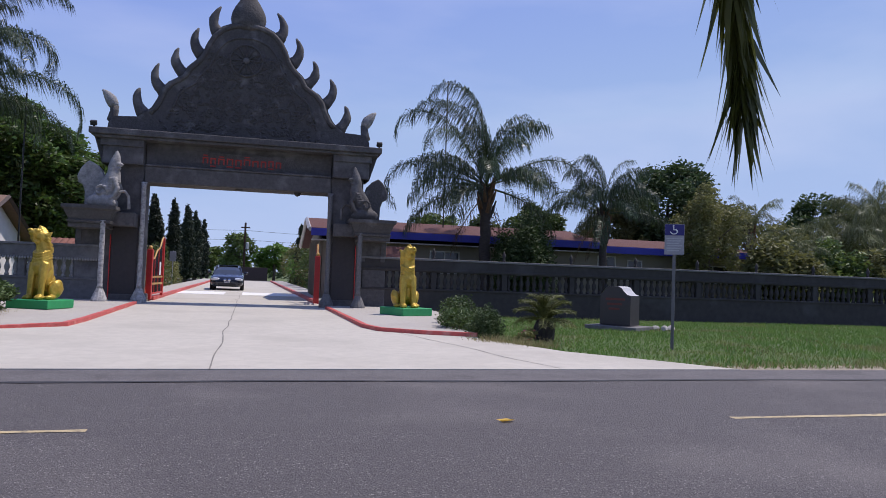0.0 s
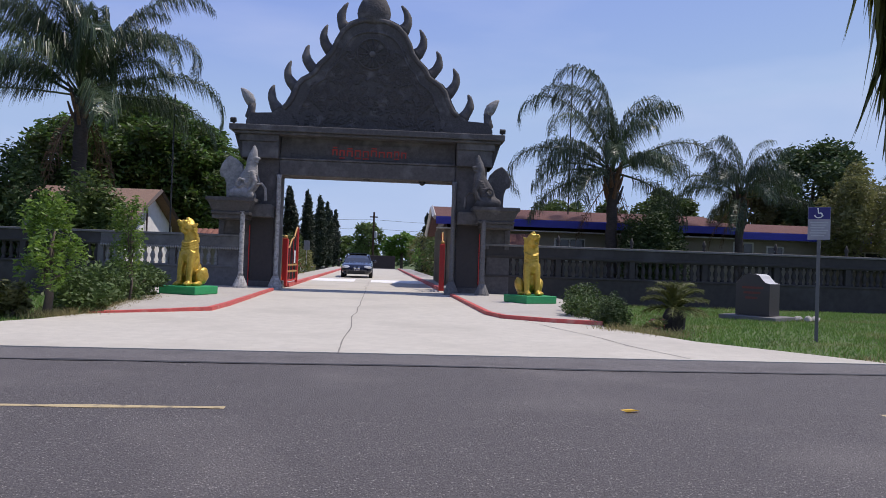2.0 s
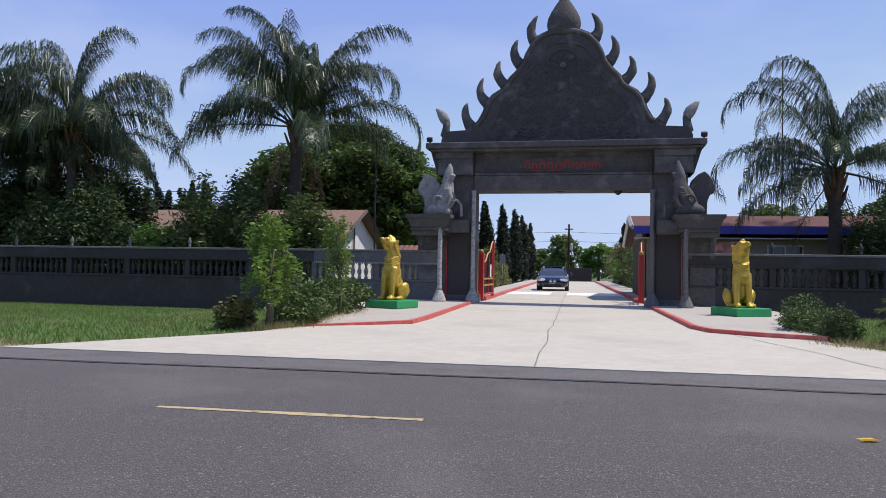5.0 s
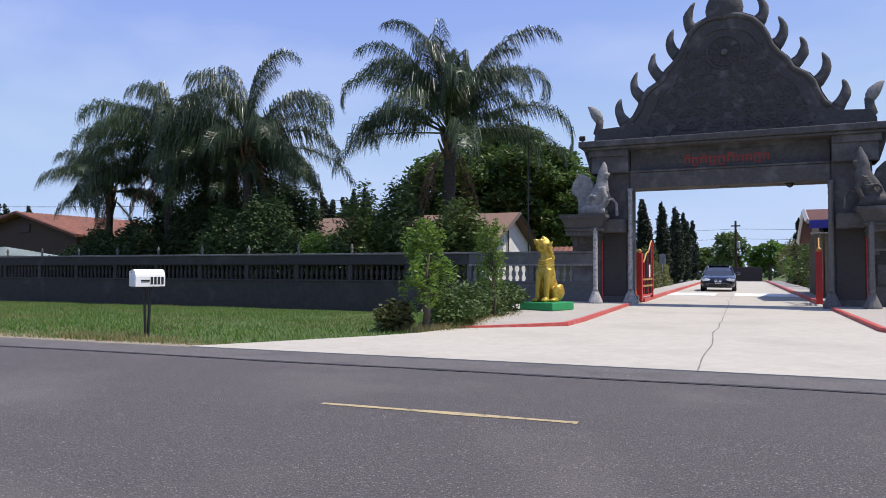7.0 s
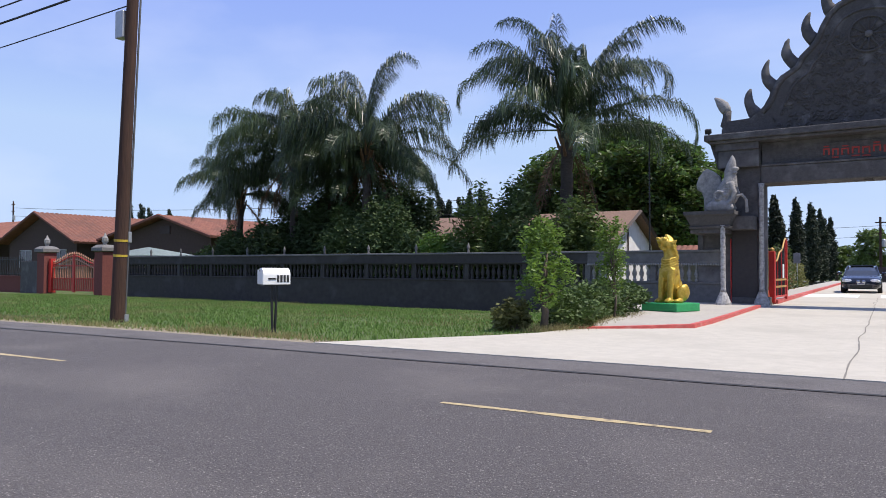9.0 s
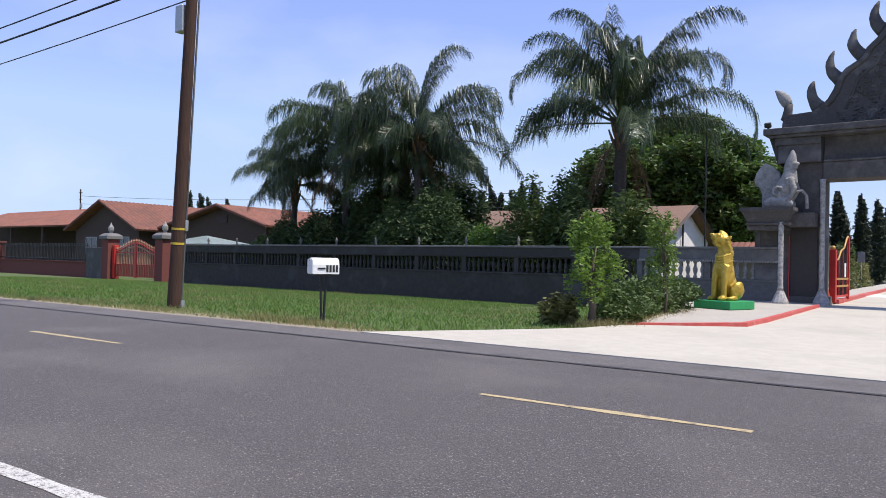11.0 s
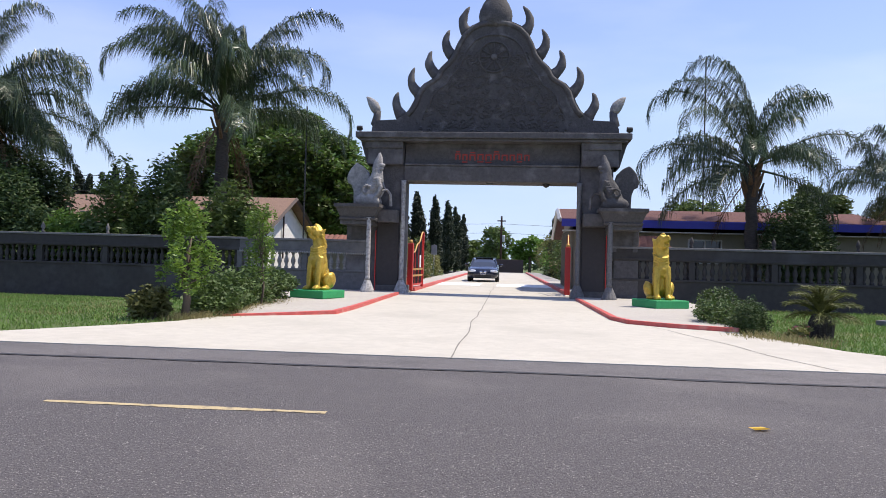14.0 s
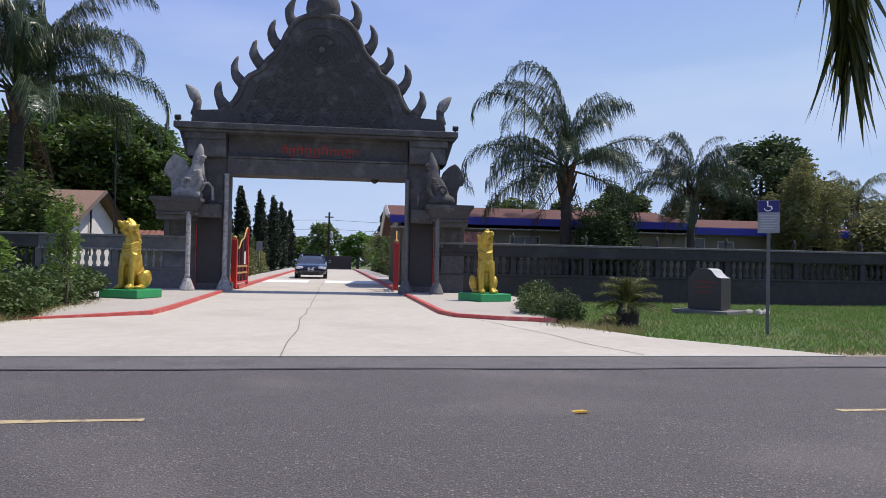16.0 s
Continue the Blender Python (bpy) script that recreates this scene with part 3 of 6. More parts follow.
    # flame finials up both sides: (base, tip)
    flames = (((3.3, 6.3), (3.56, 6.78), (3.5, 7.22)), ((2.7, 7.16), (3.03, 7.62), (2.92, 8.14)), ((2.02, 7.8), (2.38, 8.24), (2.3, 8.74)), ((1.52, 8.55), (1.8, 8.97), (1.67, 9.5)), ((1.02, 9.4), (1.2, 9.84), (0.96, 10.34)))
    for (bx, bz), (qx, qz), (tx, tz) in flames:
        for sg in (-1, 1):
            bm = bmesh.new()
            pts = []
            for i in range(10):
                f = i / 9
                a, b, c = (1 - f) ** 2, 2 * f * (1 - f), f * f
                hx, hz = 2 * qx - (bx + tx) / 2, 2 * qz - (bz + tz) / 2  # the horn bows outwards through its middle
                pts.append((0.02 + sg * (a * bx + b * hx + c * tx), 0.5, a * bz + b * hz + c * tz))
            tube(bm, pts, [0.24, 0.21, 0.185, 0.17, 0.16, 0.15, 0.13, 0.105, 0.075, 0.03], 10, 0.7)
            for v in bm.verts:
                v.co += Vector((noise.noise(v.co * 5), 0, noise.noise(v.co * 5 + Vector((3, 0, 0))))) * 0.03
            part("flame_finial", bm, M["grey_cement"], g, smooth=True)
    # serpent heads at both ends of the cornice
    for sg in (-1, 1):
        bm = bmesh.new()
        tube(bm, [(sg * 3.3, 0.5, 6.05), (sg * 3.9, 0.5, 5.98), (sg * 4.18, 0.5, 5.97), (sg * 4.3, 0.5, 6.1), (sg * 4.25, 0.5, 6.35), (sg * 4.24, 0.5, 6.55)], [0.22, 0.2, 0.2, 0.18, 0.14, 0.14], 12, 0.8)
        part("serpent_neck", bm, M["grey_cement"], g, smooth=True)
        bm = bmesh.new()
        tube(bm, [(sg * 4.24, 0.5, 6.48), (sg * 4.29, 0.5, 6.6), (sg * 4.37, 0.5, 6.75), (sg * 4.49, 0.5, 6.9), (sg * 4.58, 0.5, 7.0), (sg * 4.65, 0.5, 7.06)], [0.13, 0.18, 0.19, 0.14, 0.08, 0.03], 12, 0.8)
        part("serpent_head", bm, M["light_cement"], g, "pale scaly serpent head", smooth=True)
    # stepped cornice over the whole width
    for x, y0, y1, z0, z1 in ((4.8, -0.46, 1.5, 5.42, 5.63), (4.66, -0.36, 1.4, 5.32, 5.42)):
        part("cornice_course", boxed(-x, x, y0, y1, z0, z1, 0.025), M["grey_cement"], g)
    part("sign_panel", boxed(-3.1, 3.1, 0.2, 1.0, 4.52, 5.32, 0.01), M["grey_cement"], g, "recessed dark name panel")
    part("lower_beam", boxed(-3.1, 3.1, 0.0, 1.15, 3.95, 4.5, 0.03), M["grey_cement"], g)
    part("beam_moulding", boxed(-3.08, 3.08, -0.04, 0.2, 4.5, 4.57, 0.02), M["grey_cement"], g)
    part("text_field", boxed(-1.5, 1.5, 0.16, 0.21, 4.6, 5.14, 0.005), M["grey_cement"], g)
    # unreadable red writing as plain bars
    r = random.Random(9)
    x = -1.29
    for k in range(10):
        w = r.choice((0.17, 0.2, 0.23))
        z0 = 4.74 + r.uniform(-0.02, 0.02)
        bm = bmesh.new()
        box(bm, x, x + 0.05, 0.135, 0.16, z0, z0 + 0.22, 0.004)
        box(bm, x + w - 0.06, x + w - 0.01, 0.135, 0.16, z0, z0 + 0.22, 0.004)
        box(bm, x + 0.05, x + w - 0.06, 0.135, 0.16, z0 + 0.17, z0 + 0.22, 0.004)
        if k in (1, 3, 4, 8):
            box(bm, x, x + w - 0.01, 0.135, 0.16, z0 - 0.09, z0 - 0.04, 0.004)
        if k in (0, 2, 5):
            box(bm, x + 0.02, x + w - 0.03, 0.135, 0.16, z0 + 0.26, z0 + 0.3, 0.004)
        part("red_bar", bm, M["red_letter"], g, "red painted writing bar")
        x += w + 0.055
    for sg in (-1, 1):
        def mx(a, b):
            return (min(sg * a, sg * b), max(sg * a, sg * b))
        part("pillar", boxed(*mx(3.1, 4.25), 0.06, 1.25, -0.3, 4.6, 0.03), M["grey_cement"], g)
        part("capital", boxed(*mx(3.13, 4.4), -0.19, 1.3, 4.5, 5.1, 0.03), M["grey_cement"], g)
        part("capital_band", boxed(*mx(3.12, 4.48), -0.25, 1.34, 5.08, 5.325, 0.02), M["grey_cement"], g)
        # sloping bracket on the outer side
        bm = bmesh.new()
        a = [(4.25, 4.5), (4.44, 4.5), (4.7, 5.36), (4.25, 5.36)]
        lo = [bm.verts.new((sg * x, 0.0, z)) for x, z in a]
        hi = [bm.verts.new((sg * x, 1.2, z)) for x, z in a]
        for i in range(4):
            bm.faces.new((lo[i], lo[(i + 1) % 4], hi[(i + 1) % 4], hi[i]))
        bm.faces.new(lo)
        bm.faces.new(hi)
        bmesh.ops.recalc_face_normals(bm, faces=bm.faces)
        part("bracket", bm, M["carved_cement"], g)
        part("pillar_plinth", boxed(*mx(3.0, 4.2), -0.02, 1.3, -0.3, 0.2, 0.03), M["grey_cement"], g)
        # slim carved corner columns with flared feet
        for cx, cy, top in ((3.09, -0.04, 3.95), (4.07, -1.12, 2.55)):
            # sunlit colour on the west columns, shaded colour on the east
            col = part("corner_column", lathe(bmesh.new(), [(0.26, -0.1), (0.25, 0.05), (0.18, 0.22), (0.12, 0.36), (0.1, 0.4)], 12, pose(sg * cx, cy, 0)), M["sunlit_carving" if sg < 0 else "dull_carving"], g, "flared column foot")
            bm = bmesh.new()
            prof = [(0.1, 0.4)]
            z = 0.5
            while z < top - 0.1:
                prof += [(0.08, z), (0.084, z + 0.04), (0.078, z + 0.08)]
                z += 0.16
            prof += [(0.1, top)]
            lathe(bm, prof, 10, pose(sg * cx, cy, 0))
            for v in bm.verts:
                v.co += Vector((noise.noise(v.co * 9), noise.noise(v.co * 9 + Vector((4, 0, 0))), 0)) * 0.014
            part("shaft", bm, M["sunlit_carving" if sg < 0 else "dull_carving"], g, "carved shaft in a sunlit colour" if sg < 0 else "carved shaft in a shaded colour", smooth=True)
        # side pedestal that carries the guardian
        part("side_pier", boxed(*mx(4.262, 5.18), 0.2, 1.2, -0.3, 2.46, 0.02), M["grey_cement"], g)
        for px0, px1, pz0, pz1 in ((4.3, 4.42, 1.6, 2.4), (4.98, 5.14, 1.6, 2.4), (4.42, 4.98, 2.3, 2.4)):
            part("pier_moulding", boxed(*mx(px0, px1), 0.16, 0.22, pz0, pz1, 0.01), M["grey_cement"], g)
        part("cap_beam", boxed(*mx(4.0, 5.1), -1.1, 0.68, 2.3, 2.455, 0.02), M["grey_cement"], g)
        bm = bmesh.new()
        lo = [(mx(3.86, 5.1), (-1.18, 0.7), 2.45), (mx(3.84, 5.12), (-1.2, 0.74), 2.52), (mx(3.88, 5.08), (-1.16, 0.7), 2.55), (mx(3.76, 5.2), (-1.28, 0.8), 2.84), (mx(3.68, 5.27), (-1.34, 0.84), 2.9), (mx(3.68, 5.27), (-1.34, 0.84), 3.01)]
        rings = [[bm.verts.new((x, y, z)) for x, y in ((a[0], b[0]), (a[1], b[0]), (a[1], b[1]), (a[0], b[1]))] for a, b, z in lo]
        for p, q in zip(rings, rings[1:]):
            for i in range(4):
                bm.faces.new((p[i], p[(i + 1) % 4], q[(i + 1) % 4], q[i]))
        bm.faces.new(rings[0][::-1])
        bm.faces.new(rings[-1])
        part("pedestal_cap", bm, M["carved_cement"], g, "carved stepped pedestal cap")
        part("link_beam", boxed(*mx(3.22, 4.0), -0.7, 0.3, 2.42, 2.86, 0.02), M["grey_cement"], g)
    return g


gate()


def one_skin(ob, voxel, soften=2):
    m = ob.modifiers.new("skin", "REMESH")
    m.mode, m.voxel_size, m.use_smooth_shade = "VOXEL", voxel, True
    sm = ob.modifiers.new("soften", "SMOOTH")
    sm.factor, sm.iterations = 0.5, soften
    return ob


def guardian(sg):
    """A winged guardian figure, one plain mesh; it looks inwards and its fan-shaped wing stands outside."""
    bm = bmesh.new()
    # the fan-shaped wing: a thick slab with a pointed top and a stem
    wing = ((-0.06, 1.47), (0.16, 1.36), (0.34, 1.18), (0.44, 0.9), (0.36, 0.74), (0.27, 0.76), (0.23, 0.4), (0.25, 0), (-0.14, 0), (-0.16, 0.5), (-0.24, 0.72), (-0.36, 0.76), (-0.41, 0.95), (-0.32, 1.2), (-0.18, 1.38))
    lo = [bm.verts.new((sg * x - 0.02 * sg, 0.05, z)) for x, z in wing]
    hi = [bm.verts.new((sg * x - 0.02 * sg, 0.3, z)) for x, z in wing]
    for i in range(len(wing)):
        j = (i + 1) % len(wing)
        bm.faces.new((lo[i], lo[j], hi[j], hi[i]))
    bm.faces.new(lo[::-1])
    bm.faces.new(hi)
    for v in bm.verts:
        v.co.x -= 0.03 * sg
    # seated body with a swelling chest, neck, head and tall headdress
    tube(bm, [(sg * 0.3, -0.05, 0.02), (sg * 0.34, -0.05, 0.28), (sg * 0.5, -0.07, 0.65), (sg * 0.66, -0.1, 0.9), (sg * 0.68, -0.1, 1.12), (sg * 0.66, -0.1, 1.28), (sg * 0.72, -0.1, 1.48), (sg * 0.75, -0.1, 1.66), (sg * 0.76, -0.1, 1.8)], [0.3, 0.29, 0.28, 0.26, 0.2, 0.17, 0.16, 0.1, 0.02], 14, 0.8)
    blob(bm, (sg * 0.3, -0.14, 0.2), (0.4, 0.26, 0.22), 16, 10)
    blob(bm, (sg * 0.84, -0.16, 1.36), (0.14, 0.08, 0.07), 10, 7)
    blob(bm, (sg * 0.82, -0.16, 1.24), (0.1, 0.07, 0.045), 10, 7)
    for k in range(5):  # tiers of the headdress and a ridge down the neck
        blob(bm, (sg * (0.6 + 0.03 * k), -0.1, 1.28 + 0.11 * k), (0.09 - 0.01 * k, 0.1 - 0.012 * k, 0.06), 8, 6)
    for s in (-1, 1):  # arms that hold the chest, thighs in front
        tube(bm, [(sg * 0.72, 0.22 * s - 0.1, 0.92), (sg * 0.86, 0.24 * s - 0.1, 0.6), (sg * 0.76, 0.2 * s - 0.14, 0.36), (sg * 0.6, 0.16 * s - 0.2, 0.22)], [0.1, 0.085, 0.07, 0.06], 8)
        blob(bm, (sg * 0.56, 0.2 * s - 0.1, 0.2), (0.28, 0.12, 0.17), 12, 8, (0, 20 * sg, 0))
    tube(bm, [(sg * (0.36 + 0.2 * (1 - 0.09 * i) * math.cos(i * 0.8)), -0.36, 0.5 + 0.2 * (1 - 0.09 * i) * math.sin(i * 0.8)) for i in range(9)], 0.045, 6)
    for k in range(8):  # scale ridges over the chest
        tube(bm, [(sg * (0.3 + 0.04 * k), -0.31, 0.36 + 0.075 * k), (sg * (0.5 + 0.04 * k), -0.36, 0.34 + 0.075 * k), (sg * (0.68 + 0.03 * k), -0.26, 0.4 + 0.07 * k)], 0.024, 6)
    # thin tail that hoops down beside the arm
    tube(bm, [(sg * 0.84, -0.1, 0.5), (sg * 1.02, -0.05, 0.56), (sg * 1.14, 0.0, 0.4), (sg * 1.16, 0.02, 0.0)], [0.05, 0.05, 0.05, 0.06], 8)
    # sun and shade are put into the colour: west figure paler, east darker
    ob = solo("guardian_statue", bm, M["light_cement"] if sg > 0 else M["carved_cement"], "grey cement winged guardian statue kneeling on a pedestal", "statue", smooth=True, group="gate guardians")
    return one_skin(ob, 0.024, 1)


for sg in (1, -1):
    guardian(sg).matrix_world = pose(-4.6 * sg, GY - 0.55, 2.98) @ Matrix.Diagonal((1.0, 1.1, 1.04, 1))


def flood_light(x):
    f = thing("flood_light", "small dark floodlight on the gate's cornice", "light", (x, GY - 0.2, 5.63), group="cornice floodlights")
    part("bracket", boxed(-0.03, 0.03, -0.03, 0.03, 0, 0.1, 0.005), M["black_iron"], f)
    part("housing", boxed(-0.1, 0.1, -0.07, 0.07, 0.08, 0.24, 0.02, pose(0, 0, 0, 25, 0, 0)), M["black_iron"], f)


flood_light(-4.7)
flood_light(4.72)
d = thing("dome_camera", "small dark dome hanging under the beam", "security camera", (1.95, GY + 0.4, 3.95))
part("dome", lathe(bmesh.new(), [(0.02, -0.14), (0.09, -0.1), (0.13, -0.03), (0.13, 0.0)], 14), M["black_iron"], d, smooth=True)
d = thing("beam_lamp", "small lamp fixture under the beam", "light", (-0.05, GY + 0.4, 3.95))
part("plate", boxed(-0.12, 0.12, -0.06, 0.06, -0.05, 0.0, 0.01), M["grey_cement"], d)


# ---- red gate leaves, swung open inside ----
def gate_leaf(x, turn, label):
    g = thing("driveway_gate", label, "gate", (x, GY + 1.9, -0.02), turn, group="driveway gate leaves")
    part("post", boxed(-0.1, 0.1, -0.1, 0.1, 0, 1.78, 0.015), M["red_paint"], g)
    part("post_ball", blob(bmesh.new(), (0, 0, 1.84), (0.08, 0.08, 0.08)), M["gold_trim"], g, smooth=True)
    part("end_post", boxed(2.45, 2.57, -0.05, 0.05, 0.05, 2.3, 0.01), M["red_paint"], g)
    for z in (0.15, 0.5, 0.75):
        part("rail", boxed(0.1, 2.45, -0.03, 0.03, z, z + 0.07, 0.005), M["red_paint"] if z < 0.3 else M["gold_trim"], g)
    for k in range(13):
        xx = 0.22 + k * 0.175
        part("gate_bar", boxed(xx - 0.02, xx + 0.02, -0.02, 0.02, 0.15, 1.35 + 0.9 * (k / 12) ** 1.5, 0.004), M["red_paint"] if k % 4 == 0 else M["black_iron"], g)
    tubep = [(0.1 + 2.36 * i / 14, 0, 1.35 + 0.95 * (i / 14) ** 1.4 + 0.06 * math.sin(i * 1.1)) for i in range(15)]
    part("top_curve", tube(bmesh.new(), tubep, 0.032, 6), M["gold_trim"], g, smooth=True)
    part("notice", boxed(1.6, 1.85, -0.06, -0.04, 0.85, 1.35, 0.003), M["white_paint"], g, "white notice plate")


gate_leaf(-3.08, 88, "red metal driveway gate leaf with gilt curved top, open")
gate_leaf(2.85, 87, "red metal driveway gate leaf, open inwards")
# dark panels on both pillars stand in for recess shade, with red jambs
for sx in (-1, 1):
    wk = thing("wicket_recess", "dark panel for a shaded recess in the pillar, with a red jamb", "gate", (sx * 3.63, GY + 0.03, -0.05), group="wicket gates")
    part("recess_panel", boxed(-0.4, 0.4, -0.02, 0.026, 0, 2.47, 0.004), M["recess_shade"], wk, "dark brown panel in place of recess shade")
    part("red_jamb", boxed(sx * 0.425 - 0.012, sx * 0.425 + 0.012, -0.06, 0.026, 0, 2.2, 0.004), M["red_paint"], wk, "red painted jamb")
c = thing("traffic_cone", "small orange cone beside the open gate", "cone", (-3.2, GY + 1.55, 0.045))
part("base", boxed(-0.14, 0.14, -0.14, 0.14, 0, 0.03, 0.005), M["plastic_orange"], c)
part("cone_body", lathe(bmesh.new(), [(0.11, 0.03), (0.03, 0.5)], 14), M["plastic_orange"], c, smooth=True)


# ---- balustrade walls ----
BAL = None


def wall_run(name, x0, x1, y, label, bays, per, knobs, pale=False):
    """A cement wall with a baluster band between a solid base and a deep top rail."""
    global BAL, SUNLIT_BAL
    w = thing(name, label, "wall", (0, y, 0), kind="structure")
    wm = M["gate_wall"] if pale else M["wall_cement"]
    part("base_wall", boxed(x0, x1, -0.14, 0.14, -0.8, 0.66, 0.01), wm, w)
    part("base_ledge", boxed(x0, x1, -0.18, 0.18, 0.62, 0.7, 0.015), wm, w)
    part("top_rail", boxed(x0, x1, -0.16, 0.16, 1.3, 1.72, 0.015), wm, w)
    part("top_cap", boxed(x0, x1, -0.2, 0.2, 1.72, 1.8, 0.015), M["cap_cement"], w, "cap paler than the wall")
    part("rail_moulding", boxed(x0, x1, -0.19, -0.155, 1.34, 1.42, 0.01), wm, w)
    if BAL is None:
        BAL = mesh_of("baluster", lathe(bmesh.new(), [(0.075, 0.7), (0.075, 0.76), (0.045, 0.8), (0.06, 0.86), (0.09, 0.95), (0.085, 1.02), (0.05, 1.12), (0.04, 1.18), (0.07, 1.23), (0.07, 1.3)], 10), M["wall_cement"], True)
        # beside the gate the balusters take sunlight as a paler colour
        SUNLIT_BAL = BAL.copy()
        SUNLIT_BAL.materials[0] = M["light_cement"]
    step = (x1 - x0) / bays
    for b in range(bays):
        xa = x0 + b * step
        part("post", boxed(xa - 0.1, xa + 0.1, -0.15, 0.15, 0.68, 1.32, 0.01), wm, w)
        for k in range(per):
            ob = part("baluster", SUNLIT_BAL if pale else BAL, None, w)
            ob.location = (xa + step * (k + 0.75) / (per + 0.5), 0, 0)
        if knobs:
            kn = part("post_knob", lathe(bmesh.new(), [(0.06, 1.8), (0.06, 1.86), (0.035, 1.9), (0.07, 1.98), (0.075, 2.04), (0.04, 2.12), (0.01, 2.2)], 10, pose(xa, 0, 0)), M["wall_cement"] if x0 > 0 else M["dull_carving"], w, smooth=True)
    return w


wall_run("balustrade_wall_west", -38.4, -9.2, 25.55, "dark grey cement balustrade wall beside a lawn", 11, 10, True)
wall_run("balustrade_wall_gate", -9.19, -4.27, 25.5, "grey cement balustrade wall with carved rail", 2, 9, False, True)
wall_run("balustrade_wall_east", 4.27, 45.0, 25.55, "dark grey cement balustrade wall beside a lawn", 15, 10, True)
# beaded carving on the short run beside the gate
bead = mesh_of("bead", blob(bmesh.new(), (0, 0, 0), (0.04, 0.03, 0.05), 8, 5), M["light_cement"], True)
bw = bpy.data.objects["balustrade_wall_gate"]
for k in range(58):
    ob = part("bead", bead, None, bw)
    ob.location = (-9.15 + k * 0.082, -0.19, 1.3)


# ---- golden lions on green plinths ----
def lion(x, y, turn, base_turn, gaze):
    pl = thing("plinth", "bright green painted low plinth under a lion", "plinth", (x, y, PZ), base_turn, group="lion plinths")
    part("slab", boxed(-0.55, 0.55, -0.55, 0.55, 0, 0.22, 0.02), M["green_paint"], pl)
    bm = bmesh.new()
    # seated body, upright forelegs, long thick neck, raised head with an open mouth
    blob(bm, (0, 0.2, 0.3), (0.21, 0.24, 0.29), 18, 12)
    blob(bm, (0, 0.06, 0.6), (0.2, 0.2, 0.44), 18, 12, (-14, 0, 0))
    blob(bm, (0, -0.07, 0.86), (0.22, 0.2, 0.28), 18, 12)
    tube(bm, [(0, -0.05, 0.8), (0, -0.04, 1.02), (0, -0.03, 1.25), (0, -0.05, 1.5)], [0.22, 0.2, 0.165, 0.15], 18)
    blob(bm, (0, -0.06, 1.6), (0.185, 0.2, 0.19), 18, 12)
    tube(bm, [(0, -0.1, 1.66), (0, -0.22, 1.68), (0, -0.31, 1.71), (0, -0.36, 1.73)], [0.15, 0.135, 0.115, 0.06], 12, 0.8)
    tube(bm, [(0, -0.08, 1.49), (0, -0.2, 1.48), (0, -0.29, 1.5)], [0.12, 0.105, 0.055], 10, 0.7)
    blob(bm, (0, -0.35, 1.77), (0.07, 0.05, 0.04), 10, 7)
    tube(bm, [(0, -0.04, 1.7), (0, -0.1, 1.8), (0, -0.13, 1.88)], [0.14, 0.1, 0.03], 10)
    tube(bm, [(0, 0.36, 0.1), (0, 0.44, 0.3), (0, 0.38, 0.55), (0, 0.3, 0.72)], [0.06, 0.06, 0.055, 0.03], 8)
    for s in (-1, 1):
        blob(bm, (0.1 * s, -0.2, 1.76), (0.06, 0.06, 0.055), 10, 7)
        tube(bm, [(0.13 * s, 0.02, 1.62), (0.2 * s, 0.05, 1.68), (0.22 * s, 0.08, 1.72)], [0.06, 0.045, 0.015], 8)
        tube(bm, [(0.07 * s, -0.29, 1.5), (0.07 * s, -0.29, 1.64)], [0.022, 0.022], 5)
        tube(bm, [(0.13 * s, -0.12, 0.92), (0.145 * s, -0.18, 0.65), (0.15 * s, -0.21, 0.36), (0.15 * s, -0.23, 0.06)], [0.12, 0.1, 0.082, 0.08], 12)
        blob(bm, (0.15 * s, -0.29, 0.06), (0.1, 0.14, 0.075), 12, 8)
        blob(bm, (0.27 * s, 0.14, 0.26), (0.13, 0.24, 0.26), 14, 10, (0, 14 * s, 0))
        blob(bm, (0.29 * s, -0.06, 0.06), (0.09, 0.18, 0.07), 12, 8)
        for k in range(6):  # collar and mane rolls
            tube(bm, [(0.0, -0.26 + 0.01 * k, 1.16 - 0.07 * k), (0.12 * s, -0.22, 1.18 - 0.07 * k), (0.2 * s, -0.08, 1.24 - 0.07 * k), (0.16 * s, 0.12, 1.28 - 0.07 * k)], 0.024, 6)
        for k in range(5):
            tube(bm, [(0.13 * s, -0.06, 1.68 - 0.08 * k), (0.2 * s, 0.0, 1.63 - 0.08 * k), (0.17 * s, 0.12, 1.56 - 0.08 * k)], [0.035, 0.045, 0.015], 6)
        for dx in (0.1, 0.15, 0.2):
            tube(bm, [(dx * s, -0.3, 0.04), (dx * s, -0.42, 0.035)], [0.032, 0.026], 6)
    for v in bm.verts:
        v.co += Vector((noise.noise(v.co * 11), noise.noise(v.co * 11 + Vector((5, 0, 0))), noise.noise(v.co * 11 + Vector((0, 7, 0))))) * 0.022
    for v in bm.verts:  # the head looks aside
        a = radians(gaze) * min(max((v.co.z - 1.3) / 0.2, 0), 1)
        v.co = Matrix.Rotation(a, 3, "Z") @ v.co
    for f in bm.faces:
        f.smooth = True
    ob = solo("lion_statue", bm, M["gold"], "shiny gold painted seated lion statue on a green plinth", "statue", group="gate lions", smooth=True)
    one_skin(ob, 0.02, 1)
    ob.matrix_world = pose(x, y + 0.05, PZ + 0.215, 0, 0, turn) @ Matrix.Diagonal((1.02, 1.02, 0.99, 1))


lion(-4.46, 19.5, -22, -18, -34)
